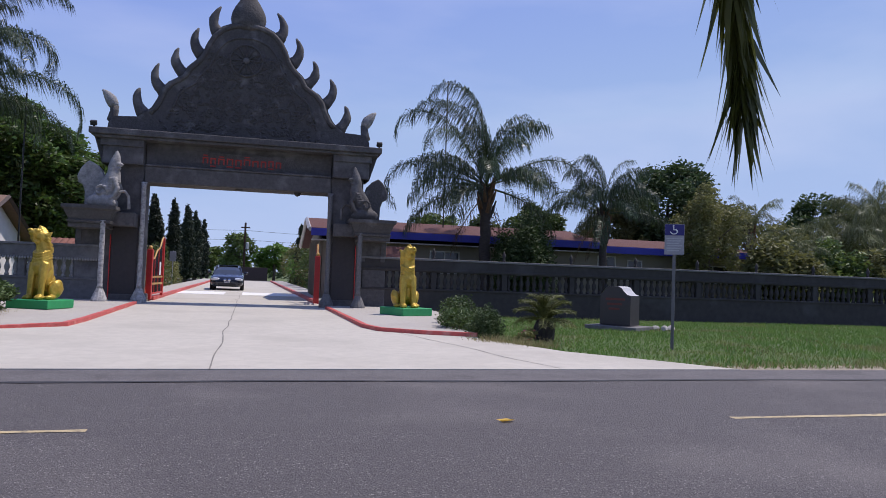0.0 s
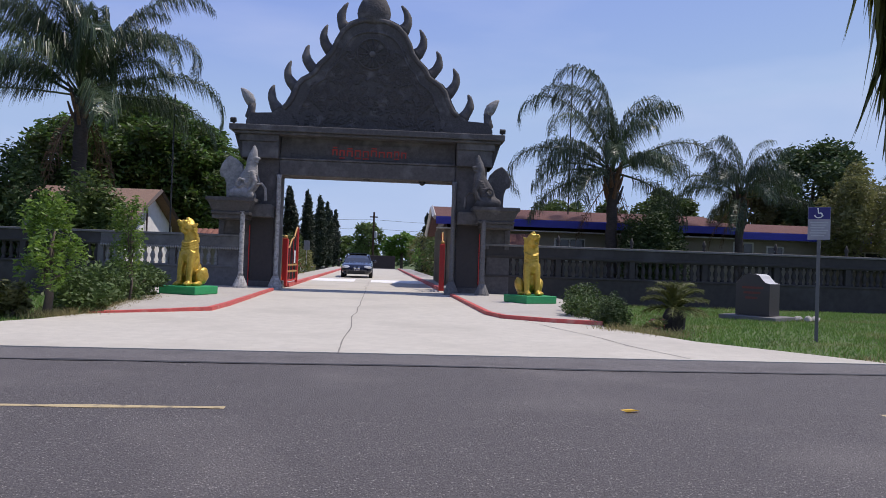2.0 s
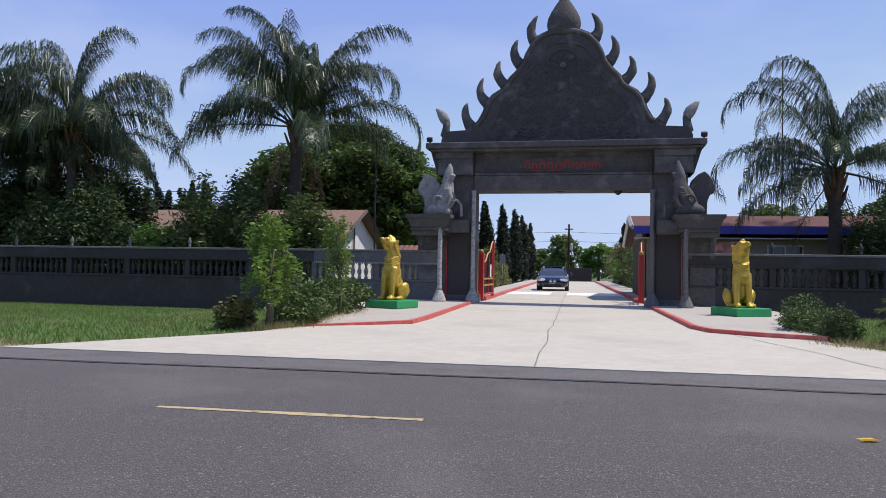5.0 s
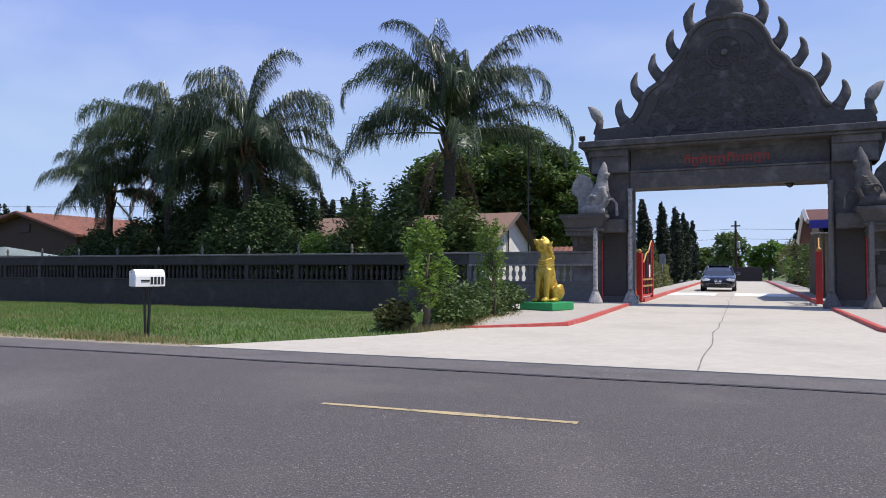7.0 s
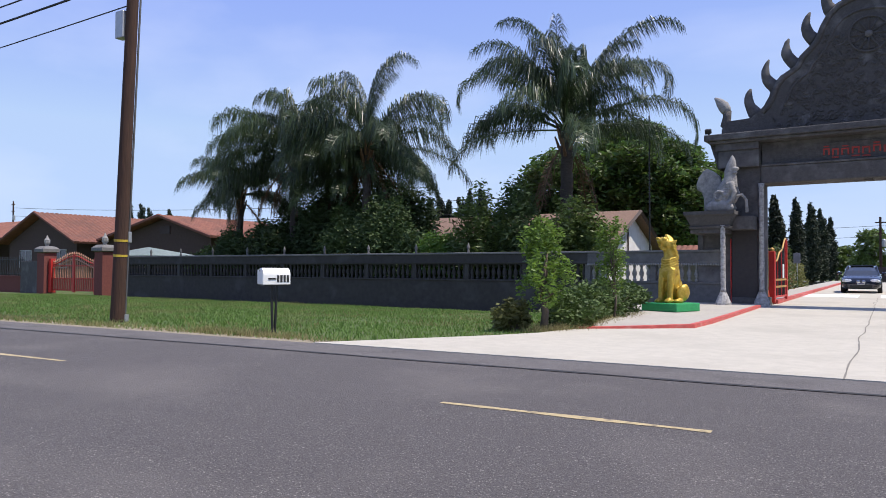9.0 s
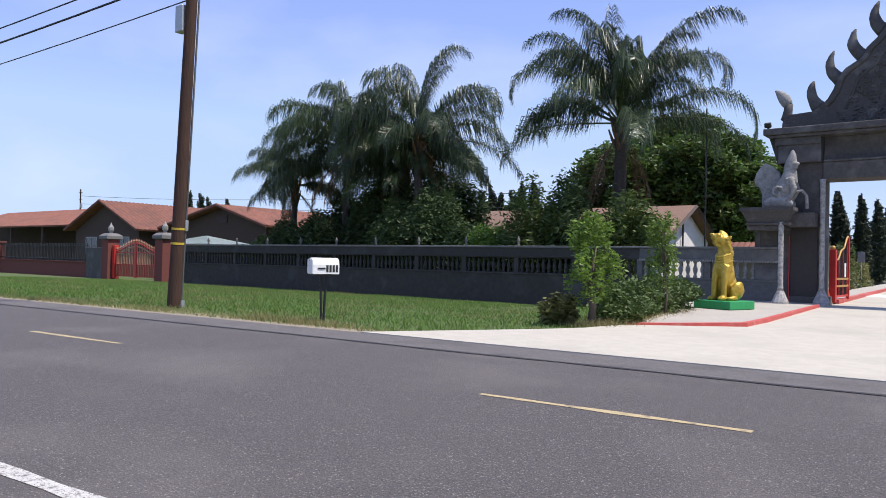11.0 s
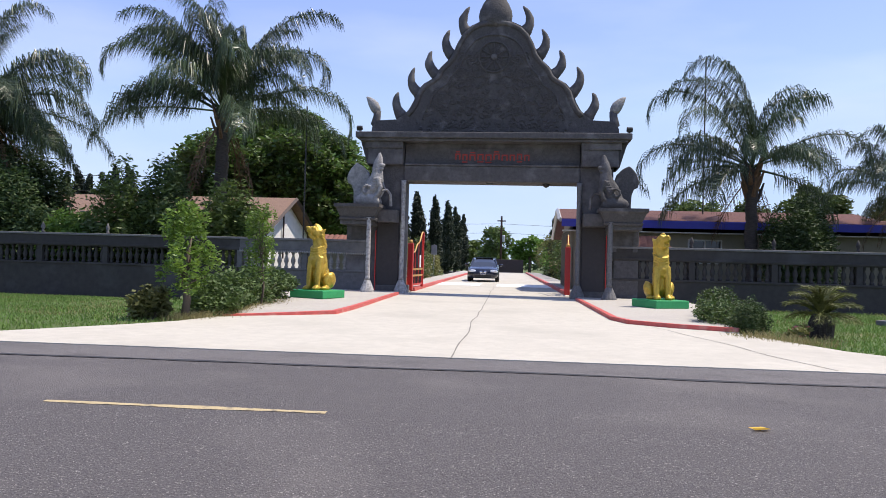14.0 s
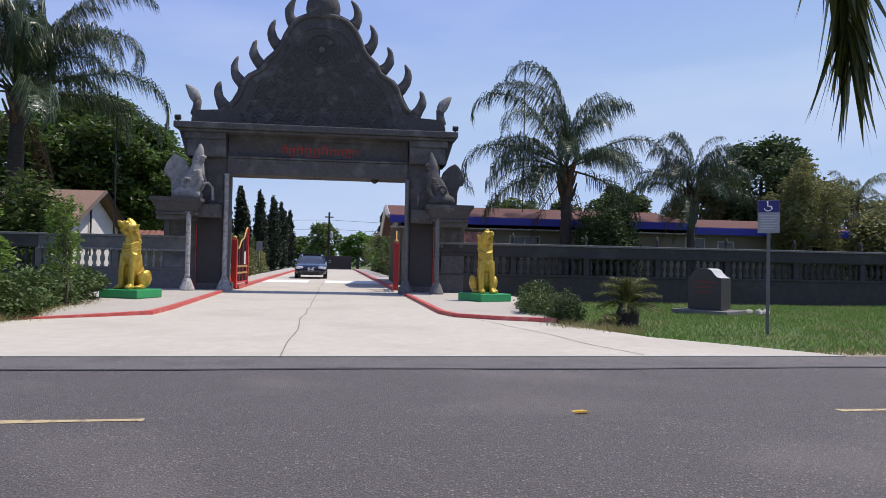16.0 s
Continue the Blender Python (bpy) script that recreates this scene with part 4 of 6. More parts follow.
lion(5.08, 20.4, 6, 28, 12)


# ---- plants ----
def frond_mesh(seed, length, e0, bend, leaf, material, pairs=58, hang=0.75, fold=0.0, wide=1.0, curl=1.9):
    """A feather frond from the origin along +x: an arching rib with hanging leaflets."""
    r = random.Random(seed)
    verts, faces = [], []
    n = 14
    pts, p, ds = [], Vector((0, 0, 0)), []
    for i in range(n + 1):
        s = i / n
        e = radians(e0 - bend * s ** curl)
        d = Vector((math.cos(e), 0.06 * math.sin(seed), math.sin(e)))
        pts.append(p.copy())
        ds.append(d.normalized())
        p = p + d * (length / n)

    def at(s):
        f = s * n
        i = min(int(f), n - 1)
        return pts[i].lerp(pts[i + 1], f - i), ds[i].lerp(ds[i + 1], f - i)

    # rib
    for i, q in enumerate(pts):
        w = 0.045 * (1 - 0.85 * i / n)
        for dy, dz in ((-w, 0), (0, w), (w, 0), (0, -w)):
            verts.append(q + Vector((0, dy, dz)))
    for i in range(n):
        for k in range(4):
            faces.append((4 * i + k, 4 * i + (k + 1) % 4, 4 * i + 4 + (k + 1) % 4, 4 * i + 4 + k))
    for j in range(pairs):
        s = 0.2 + 0.8 * j / pairs
        q, d = at(min(s, 0.999))
        prof = leaf * (0.45 + 0.75 * math.sin(math.pi * min(max((s - 0.02) * 0.95, 0), 1)) ** 0.8)
        for sg in (-1, 1):
            ln = prof * r.uniform(0.75, 1.15)
            side = Vector((0, sg, 0))
            up = d.cross(side) * sg
            a = (side * r.uniform(0.35, 0.95) * (1 - fold) + d * r.uniform(0.35, 0.9) + Vector((0, 0, 1)) * r.uniform(-0.35, 0.6) * (1 - fold)).normalized()
            mid = q + a * ln * 0.38
            b = (a * (1 - hang) + Vector((0, 0, -1)) * hang + d * 0.15 + Vector((r.uniform(-0.12, 0.12), r.uniform(-0.12, 0.12), 0))).normalized()
            end = mid + b * ln * 0.68
            w = wide * r.uniform(0.011, 0.02) * (length / 3.6) ** 0.8
            tw = r.uniform(-1.3, 1.3)
            t = (d * math.cos(tw) + d.cross(b).normalized() * math.sin(tw)) * w
            k = len(verts)
            verts += [q - t * 0.5, q + t * 0.5, mid + t, mid - t, end]
            faces += [(k, k + 1, k + 2, k + 3), (k + 3, k + 2, k + 4)]
    return raw_mesh("frond", verts, faces, material)


FROND = {}
for e0, bend in ((86, 82), (76, 108), (62, 112), (46, 108), (26, 90), (0, 66)):
    for sd in (1, 2):
        FROND[e0, sd] = frond_mesh(e0 + 100 * sd, 3.6, e0, bend, 0.9, M["frond"], 175, 0.8, 0.0, 0.8)
        FROND[e0, sd + 2] = frond_mesh(e0 + 100 * sd, 3.6, e0, bend, 0.85, M["frond"], 135, 0.8, 0.0, 0.85)
        FROND[e0, sd + 4] = frond_mesh(e0 + 100 * sd, 3.6, e0, bend, 0.8, M["pale_frond"], 100, 0.7, 0.0, 0.75)
FROND["dead", 1] = frond_mesh(77, 2.8, -45, 40, 0.5, M["old_frond"], 40)
FROND["dead", 2] = frond_mesh(78, 2.4, -60, 25, 0.45, M["old_frond"], 40)


def trunk_mesh(h, r0, r1, seed, lean=(0, 0)):
    bm = bmesh.new()
    n = max(int(h / 0.16), 8)
    pts, rad = [], []
    for i in range(n + 1):
        s = i / n
        pts.append((lean[0] * s * s + 0.02 * math.sin(i), lean[1] * s * s, h * s))
        rad.append((r0 + (r1 - r0) * s) * (1.06 if i % 2 else 0.97) * (1 + 0.25 * math.exp(-s * 14)))
    tube(bm, pts, rad, 12)
    return bm


def palm(x, y, heart, size, seed, label, counts=(3, 4, 5, 5, 4, 2), dead=2, r0=0.24, airy=0, fronds=()):
    """counts: how many fronds of each rise stand round the crown; fronds: single ones (turn, rise, bend, length)."""
    p = thing("palm_tree", label, "palm tree", (x, y, -0.28), group="garden palms")
    r = random.Random(seed)
    h = heart + 0.28
    part("trunk", trunk_mesh(h - 0.2, r0, r0 * 0.72, seed), M["palm_bark"], p, "grey ringed trunk", smooth=True)
    for k in range(14):
        boots = bmesh.new()
        a = k * 2.4
        z = h - 1.5 + 0.095 * k
        tube(boots, [(r0 * 0.6 * math.cos(a), r0 * 0.6 * math.sin(a), z), (r0 * 1.1 * math.cos(a), r0 * 1.1 * math.sin(a), z + 0.3), (r0 * 1.6 * math.cos(a), r0 * 1.6 * math.sin(a), z + 0.75)], [0.1, 0.07, 0.035], 5)
        part("leaf_base", boots, M["boot"] if k % 3 else M["palm_bark"], p, "old leaf base under the crown")
    k = r.randint(0, 20)
    for (e0, c) in zip((86, 76, 62, 46, 26, 0), counts):
        for i in range(c):
            k += 1
            ob = part("frond", FROND[e0, r.choice((1, 2)) + airy], None, p)
            s = size * r.uniform(0.85, 1.12)
            ob.matrix_local = pose(0, 0, h - 0.15 - 0.05 * (e0 < 40), r.uniform(-10, 10), r.uniform(-8, 14), k * 137.5 + r.uniform(-20, 20)) @ Matrix.Diagonal((s, s * r.choice((1, -1)), s, 1))
    for i, (turn, rise, bend, length) in enumerate(fronds):
        me = frond_mesh(seed * 10 + i, length, rise, bend, (0.92 if airy < 2 else 0.84) * min(1.0, length / 4.5), M["frond"], int(30 * length) if airy < 2 else int(24 * length), 0.74, 0.0, 0.62, 2.7)
        part("frond", me, None, p).matrix_local = pose(0, 0, h - 0.12, r.uniform(-6, 6), 0, turn + r.uniform(-4, 4))
    for i in range(dead):
        ob = part("dead_frond", FROND["dead", 1 + i % 2], None, p, "hanging dry brown frond")
        ob.matrix_local = pose(0, 0, h - 0.4, 0, 0, r.uniform(0, 360)) @ Matrix.Diagonal((size, size, size, 1))
    return p


def leaf_cloud(name, clusters, count, size, material, seed, shell=0.6, up=0.0, squash=0.5):
    """Many small bent leaves in clusters ((x, y, z), (rx, ry, rz)): one mesh."""
    g = np.random.default_rng(seed)
    c = np.array([a for a, b in clusters], float)
    rr = np.array([b for a, b in clusters], float)
    wt = (rr.prod(1)) ** (2 / 3)
    pick = g.choice(len(c), count, p=wt / wt.sum())
    d = g.normal(size=(count, 3))
    d /= np.linalg.norm(d, axis=1)[:, None]
    rad = shell + (1 - shell) * g.random(count) ** 0.6
    rad *= 1 + 0.16 * g.normal(size=count)
    pos = c[pick] + d * rr[pick] * rad[:, None]
    a = g.normal(size=(count, 3))
    a[:, 2] = a[:, 2] * squash + up
    a /= np.linalg.norm(a, axis=1)[:, None]
    b = np.cross(a, g.normal(size=(count, 3)))
    b /= np.linalg.norm(b, axis=1)[:, None]
    s = size * (0.6 + 0.8 * g.random(count))[:, None]
    v = np.stack([pos - a * s, pos + b * s * 0.38, pos + a * s, pos - b * s * 0.38], 1).reshape(-1, 3)
    me = bpy.data.meshes.new(name)
    me.vertices.add(4 * count)
    me.vertices.foreach_set("co", v.ravel())
    me.loops.add(4 * count)
    me.loops.foreach_set("vertex_index", np.arange(4 * count))
    me.polygons.add(count)
    me.polygons.foreach_set("loop_start", np.arange(count) * 4)
    me.polygons.foreach_set("loop_total", np.full(count, 4))
    me.update(calc_edges=True)
    me.materials.append(material)
    return me


def crown_clusters(r, rx, ry, rz, z, n, lump=0.33):
    out = []
    for k in range(n):
        a, t = r.uniform(0, 6.28), r.uniform(-0.85, 1)
        q = math.sqrt(max(1 - t * t, 0)) * r.uniform(0.45, 1.0)
        s = lump * r.uniform(0.6, 1.25)
        out.append(((rx * q * math.cos(a), ry * q * math.sin(a), z + rz * t * r.uniform(0.7, 1)), (rx * s, ry * s, rz * s)))
    out.append(((0, 0, z), (rx * 0.5, ry * 0.5, rz * 0.5)))
    return out


def tree(name, x, y, top, rx, rz, seed, material, label, leaves=7000, size=0.16, group="garden trees", n=26, ry=None, lump=0.33, girth=0.06):
    t = thing(name, label, "tree", (x, y, -0.28), group=group)
    r = random.Random(seed)
    zc = top + 0.28 - rz
    cl = crown_clusters(r, rx, ry or rx, rz, zc, n, lump)
    bm = bmesh.new()
    tr = max(girth, rx * 0.07)
    tube(bm, [(0, 0, 0), (0.05, 0.03, zc * 0.4), (0, 0, zc * 0.8), (0.1, 0, zc + rz * 0.3)], [tr * 1.3, tr, tr * 0.8, tr * 0.3], 10)
    part("trunk", bm, M["bark"], t, smooth=True)
    for k in range(7):
        c, rr = cl[k * 3 % len(cl)]
        b = bmesh.new()
        z0 = zc * r.uniform(0.45, 0.8)
        tube(b, [(0, 0, z0), (c[0] * 0.4, c[1] * 0.4, z0 + (c[2] - z0) * 0.55), c], [tr * 0.55, tr * 0.35, tr * 0.12], 6)
        part("limb", b, M["bark"], t, smooth=True)
    part("crown", leaf_cloud("crown", cl, leaves, size, material, seed, 0.45 if leaves > 20000 else 0.6), None, t)
    # brighter leaves over the crown put sunlit highlights into its colour
    if leaves > 20000:
        part("outer_foliage", leaf_cloud("outer_foliage", cl, leaves // 2, size, M["leaf_bright"], seed + 1, 1.0), None, t)
    return t


def bush(x, y, z, rx, ry, rz, seed, material, label, leaves=1800, size=0.06, n=9, extra=None):
    b = thing("shrub", label, "shrub", (x, y, z), group="garden shrubs")
    r = random.Random(seed)
    cl = crown_clusters(r, rx, ry, rz * 0.62, rz * 0.5, n, 0.45)
    for k in range(5):
        st = bmesh.new()
        c = cl[k % len(cl)][0]
        tube(st, [(r.uniform(-0.1, 0.1) * rx, r.uniform(-0.1, 0.1) * ry, -0.05), (c[0] * 0.5, c[1] * 0.5, c[2] * 0.5), c], [0.03 * rx + 0.012, 0.02 * rx + 0.008, 0.006], 5)
        part("stem", st, M["bark"], b)
    part("foliage", leaf_cloud("foliage", cl, leaves, size, material, seed), None, b)
    if extra:
        part("blossom", leaf_cloud("blossom", cl, leaves // 14, size * 0.7, extra, seed + 1, 0.95), None, b)
    return b


def cypress(x, y, top, r, seed):
    c = thing("cypress_tree", "tall narrow dark green cypress tree", "tree", (x, y, -0.25), group="cypress row")
    h = top + 0.25
    part("trunk", tube(bmesh.new(), [(0, 0, 0), (0, 0, h * 0.6)], [r * 0.25, r * 0.1], 6), M["bark"], c)
    rnd = random.Random(seed)
    cl = [((rnd.uniform(-0.2, 0.2) * r, rnd.uniform(-0.2, 0.2) * r, h * (0.1 + 0.84 * k / 15)), (r * w, r * w, h * 0.055)) for k in range(16) for w in (max(0.15, min(1, 0.75 + 0.1 * k) * (1 - (k / 16.5) ** 3)),)]
    part("foliage", leaf_cloud("foliage", cl, 11000, 0.11 * (r / 0.5) ** 0.5, M["cypress"], seed, 0.35, 0.6), None, c)


GREEN_PALM = "tall queen palm with arching green fronds, grey trunk"
palm(-12.03, 30.0, 7.5, 1.5, 11, GREEN_PALM, (0, 4, 5, 4, 3, 1), 4, 0.34, 0, ((184, 82, 104, 7.2), (172, 60, 130, 7.3), (200, 50, 165, 7.0), (165, 34, 160, 6.7), (190, 3, 82, 6.1), (6, 64, 112, 7.3), (-14, 46, 180, 6.9), (12, 22, 150, 7.1), (-60, 80, 40, 5.0), (150, 84, 50, 5.4), (215, 66, 120, 6.4), (-30, 40, 140, 6.4), (20, 6, 90, 6.0), (120, 76, 80, 5.6), (40, 72, 90, 5.6)))
palm(-28.2, 29.3, 7.6, 1.4, 12, GREEN_PALM, (0, 2, 4, 6, 7, 7), 7, 0.26, 0, ((188, 84, 170, 5.6), (176, 34, 118, 7.3), (165, 4, 180, 5.6), (10, 66, 180, 5.8), (196, 22, 160, 6.7), (-12, 24, 180, 6.1), (30, 84, 120, 4.6), (170, 56, 180, 6.3)))
palm(-22.9, 29.2, 7.6, 1.4, 13, GREEN_PALM, (0, 1, 3, 5, 6, 6), 7, 0.26, 0, ((176, 84, 80, 5.0), (6, 86, 150, 6.4), (12, 84, 60, 5.2), (-10, 38, 160, 7.2), (8, -4, 70, 6.2), (190, 56, 180, 6.0), (170, 8, 180, 5.6), (200, 28, 180, 6.4), (-14, 0, 170, 5.4), (60, 80, 60, 4.8), (150, 80, 60, 4.6)))
palm(-32.9, 29.6, 5.7, 1.05, 14, GREEN_PALM, (0, 2, 4, 5, 5, 5), 3, 0.22, 0, ((188, 38, 104, 4.2), (172, 14, 128, 4.2), (4, 34, 180, 4.8), (200, 84, 160, 3.2), (-10, 66, 180, 3.4)))
palm(-25.6, 31.2, 6.5, 1.3, 21, GREEN_PALM, (0, 3, 6, 8, 8, 8), 10, 0.24)
palm(10.1, 29.6, 5.3, 1.15, 15, "queen palm with thin drooping fronds behind a wall", (0, 2, 3, 4, 4, 3), 3, 0.28, 2, ((186, 22, 180, 6.0), (174, 62, 180, 6.3), (190, 84, 170, 6.2), (5, 84, 180, 4.9), (-8, 31, 180, 5.6), (170, 4, 100, 3.5), (205, 86, 60, 4.4), (10, 20, 180, 3.9), (182, 74, 180, 6.0), (168, 84, 180, 5.5), (30, 76, 150, 4.6), (215, 50, 160, 5.0)))
palm(15.6, 29.5, 4.45, 0.85, 16, "queen palm with drooping fronds beside a low building", (1, 2, 3, 4, 4, 3), 2, 0.2, 2, ((186, 82, 180, 3.6), (4, 82, 100, 3.1), (172, 34, 180, 3.4), (-8, 40, 180, 3.4), (8, 74, 180, 3.0)))
palm(25.6, 33.0, 4.2, 0.62, 17, "smaller palm with pale thin fronds", (3, 3, 3, 3, 3, 2), 1, 0.18, 4)
palm(37.0, 36.5, 4.7, 1.1, 18, "bushy palm among garden trees", (3, 5, 6, 6, 5, 4), 1, 0.22, 4)
palm(31.5, 33.5, 2.7, 1.1, 19, "young palm behind the wall", (3, 4, 5, 5, 4, 2), 1, 0.18, 4)
palm(34.0, 34.0, 3.5, 1.1, 22, "bushy palm among garden trees", (3, 4, 5, 5, 4, 2), 1, 0.18, 4)
palm(40.5, 35.5, 3.8, 1.15, 23, "bushy palm among garden trees", (3, 4, 5, 5, 4, 2), 1, 0.18, 4)
tree("broadleaf_tree", 21.2, 30.0, 5.6, 1.6, 2.1, 20, M["leaf_olive"], "yellowish green tree with fine hanging foliage", 16000, 0.075, n=30)

tree("broadleaf_tree", -16.3, 50.0, 10.9, 7.2, 4.9, 31, M["leaf_mid"], "large dark green spreading tree behind a house", 90000, 0.2, n=230, lump=0.15)
tree("broadleaf_tree", 26.2, 42.5, 8.9, 3.3, 3.0, 32, M["leaf_dark"], "dense dark green tree beside a low building", 18000, 0.17, n=34)
tree("broadleaf_tree", 28.0, 40.5, 6.2, 3.2, 3.2, 33, M["leaf_olive"], "olive green tree with hanging foliage", 9000, 0.18)
tree("broadleaf_tree", 36.6, 41.0, 7.3, 2.7, 3.0, 34, M["leaf_dark"], "broad dark green garden tree behind the wall", 8000, 0.18, n=40, lump=0.24)
tree("broadleaf_tree", 45.5, 38.0, 5.4, 3.4, 3.0, 35, M["leaf_bright"], "broad green garden tree behind the wall", 7000, 0.2)
tree("broadleaf_tree", 33.0, 39.5, 4.8, 3.0, 2.4, 36, M["leaf_olive"], "low olive green tree behind the wall", 6000, 0.18)
tree("broadleaf_tree", 11.2, 46.5, 5.3, 2.3, 1.7, 37, M["leaf_mid"], "pale green tree behind a low building", 5000, 0.16, n=40, lump=0.2)
tree("broadleaf_tree", 15.2, 47.0, 5.3, 1.8, 1.7, 38, M["leaf_mid"], "pale green tree behind a low building", 4200, 0.16, n=34, lump=0.22)
tree("broadleaf_tree", 18.7, 46.0, 6.2, 2.5, 2.2, 39, M["leaf_mid"], "pale green tree behind a low building", 8000, 0.17, n=44, lump=0.22)
tree("broadleaf_tree", 22.0, 42.0, 6.0, 2.2, 2.2, 40, M["leaf_olive"], "olive green weeping tree beside a low building", 8000, 0.14, n=40, lump=0.24)
# a yellowish clipped bush in front of the low building
bush(11.55, 28.6, -0.35, 1.15, 1.1, 3.5, 41, M["leaf_dark"], "large rounded olive green bush behind the wall", 30000, 0.07, 42)
# hedge of shrubs behind the long wall
r = random.Random(8)
for k, (x, h) in enumerate(((-32.8, 1.7), (-30.8, 2.4), (-28.2, 2.9), (-26.0, 3.6), (-23.6, 3.4), (-21.4, 3.6), (-19.9, 3.3), (-16.9, 2.2), (-14.9, 3.7), (-13.3, 3.9), (-10.7, 3.1))):
    bush(x, 27.3 + r.uniform(0, 1.6), -0.25, r.uniform(1.3, 1.7), 1.1, h + 0.25, 50 + k, M["leaf_dark" if -30 < x < -19 else ("leaf_mid", "leaf_dark", "leaf_mid", "leaf_bright")[k % 4]], "dense green shrub behind the balustrade wall", 13000, 0.105, 40)
bush(23.4, 28.4, -0.3, 1.5, 1.1, 3.0, 77, M["leaf_olive"], "dense olive green shrub beside a low building", 7000, 0.13, 22)
palm(25.2, 29.6, 2.2, 0.62, 24, "young palm with drooping fronds behind the wall", (2, 4, 5, 5, 4, 3), 1, 0.18, 4)
for k, x in enumerate((24.5, 27.5, 30.5, 34.0, 37.5, 41.0, 44.5)):
    bush(x, 28.5 + 0.5 * (k % 2), -0.25, 1.9, 1.2, (2.6, 3.1, 3.3, 3.6, 3.2, 3.5, 3.3)[k], 70 + k, M[("leaf_olive", "leaf_mid")[k % 2]], "dense green shrub behind the balustrade wall", 7000, 0.14, 18)
for k, (x, h) in enumerate(((-31.4, 2.6), (-29.4, 3.9), (-27.4, 4.6), (-25.2, 5.0), (-23.0, 4.8), (-21.0, 4.4))):
    bush(x, 30.4, -0.25, 1.7, 1.2, h, 80 + k, M["leaf_dark"], "dense dark shrub in the shade under the palms", 12000, 0.12, 36)
# cypress row along the inner driveway, and far ones behind the roofs
for k, (x, y, top, rr) in enumerate(((-6.05, 47.6, 5.75, 0.6), (-6.2, 57.5, 6.4, 0.58), (-6.6, 70, 7.0, 0.74), (-7.0, 82, 7.3, 0.74), (-7.3, 94, 7.3, 0.76), (-6.0, 42.5, 4.0, 0.4))):
    cypress(x, y, top, rr, 90 + k)
for k, (x, top) in enumerate(((-45.2, 9.4), (-43.8, 8.6), (-42.3, 8.7), (-41, 9.5), (-39.6, 9.6), (-46.5, 8.8), (-104, 11.2), (-101, 10.8), (-99, 10.0), (-94.3, 9.6), (-32.5, 8.9), (-31.0, 9.3))):
    cypress(x, 70, top + 0.6, 1.0, 110 + k)
# hedge and shrubs along the inner driveway
for k in range(7):
    y = 31 + k * 3.6
    bush(far_x(-4.85, y), y, -0.25, 0.62, 1.3, 2.3 - 0.08 * k + 0.4 * (k % 2), 130 + k, M[("leaf_olive", "leaf_mid")[k % 2]], "shrub in blossom along the inner driveway", 2200, 0.09, 10, M["flower"] if k < 5 else None)
for k in range(6):
    y = 47 + k * 6
    bush(far_x(5.2, y), y, -0.25, 1.2, 1.9, 2.6 + 0.5 * (k % 3), 150 + k, M[("leaf_bright", "leaf_mid", "leaf_olive")[k % 3]], "green shrub along the inner driveway", 2200, 0.13, 10)
cypress(3.6, 66, 5.5, 0.5, 160)
for k, (x, y, top, rx, mm) in enumerate(((-8.0, 110, 4.4, 2.6, "leaf_mid"), (-3.4, 100, 5.8, 2.4, "leaf_mid"), (1.4, 98, 4.6, 2.4, "leaf_bright"), (-13, 118, 5.2, 3.4, "leaf_mid"), (6.5, 100, 5.0, 3, "leaf_mid"), (-19, 120, 5.4, 3.2, "leaf_dark"))):
    tree("far_tree", x, y, top, rx, top * 0.4, 170 + k, M[mm], "distant round green tree at the driveway's end", 2200, 0.3, "distant trees", 16)
solo("distant_hedge", leaf_cloud("distant_hedge", [((-90 + 9 * k, 150 + 5 * math.sin(k * 1.7), 1.2), (6, 2.5, 2.2 + 0.9 * math.sin(k * 2.3))) for k in range(26)], 9000, 0.7, M["leaf_dark"], 190), None, "far dark line of trees on the horizon", "woods", "stuff")
for k in range(8):
    part("post_body", lathe(bmesh.new(), [(0.09, 0), (0.09, 0.75), (0.05, 0.85)], 8), M["white_paint"], thing("white_bollard", "short white post beside the inner walk", "post", (far_x(-4.75, 36 + 2.2 * k), 36 + 2.2 * k, 0.04), group="white posts"))

# planting in front of the wall, beside the driveway
tree("sapling", -4.97, 12.5, 2.08, 0.52, 0.95, 200, M["sapling_leaf"], "bright green leafy sapling with a thin brown stem", 3000, 0.052, "garden saplings", 40, lump=0.24, girth=0.07)
bush(-5.55, 12.45, -0.12, 0.42, 0.4, 0.66, 201, M["leaf_olive"], "low dry spiky shrub at the lawn's edge", 1500, 0.07, 7)
bush(-4.85, 13.5, -0.1, 0.5, 0.7, 0.62, 202, M["hedge_leaf"], "low dark green hedge shrub beside the kerb", 3600, 0.056, 26)
bush(-5.1, 14.9, -0.1, 0.55, 0.85, 0.68, 203, M["hedge_leaf"], "low dark green hedge shrub beside the kerb", 3900, 0.056, 26)
bush(-5.25, 16.6, -0.1, 0.6, 0.9, 0.74, 204, M["hedge_leaf"], "low dark green hedge shrub beside the kerb", 3900, 0.056, 26)
bush(-5.4, 18.3, -0.1, 0.55, 0.8, 0.7, 210, M["hedge_leaf"], "low dark green hedge shrub beside the kerb", 3400, 0.056, 22)
tree("sapling", -4.8, 16.0, 2.25, 0.4, 0.85, 205, M["sapling_leaf"], "thin upright green sapling beside the wall", 2000, 0.045, "garden saplings", 24, girth=0.025)
bush(5.62, 13.95, -0.12, 0.33, 0.32, 0.66, 206, M["leaf_dark"], "small rounded dark green shrub", 6500, 0.026, 16)
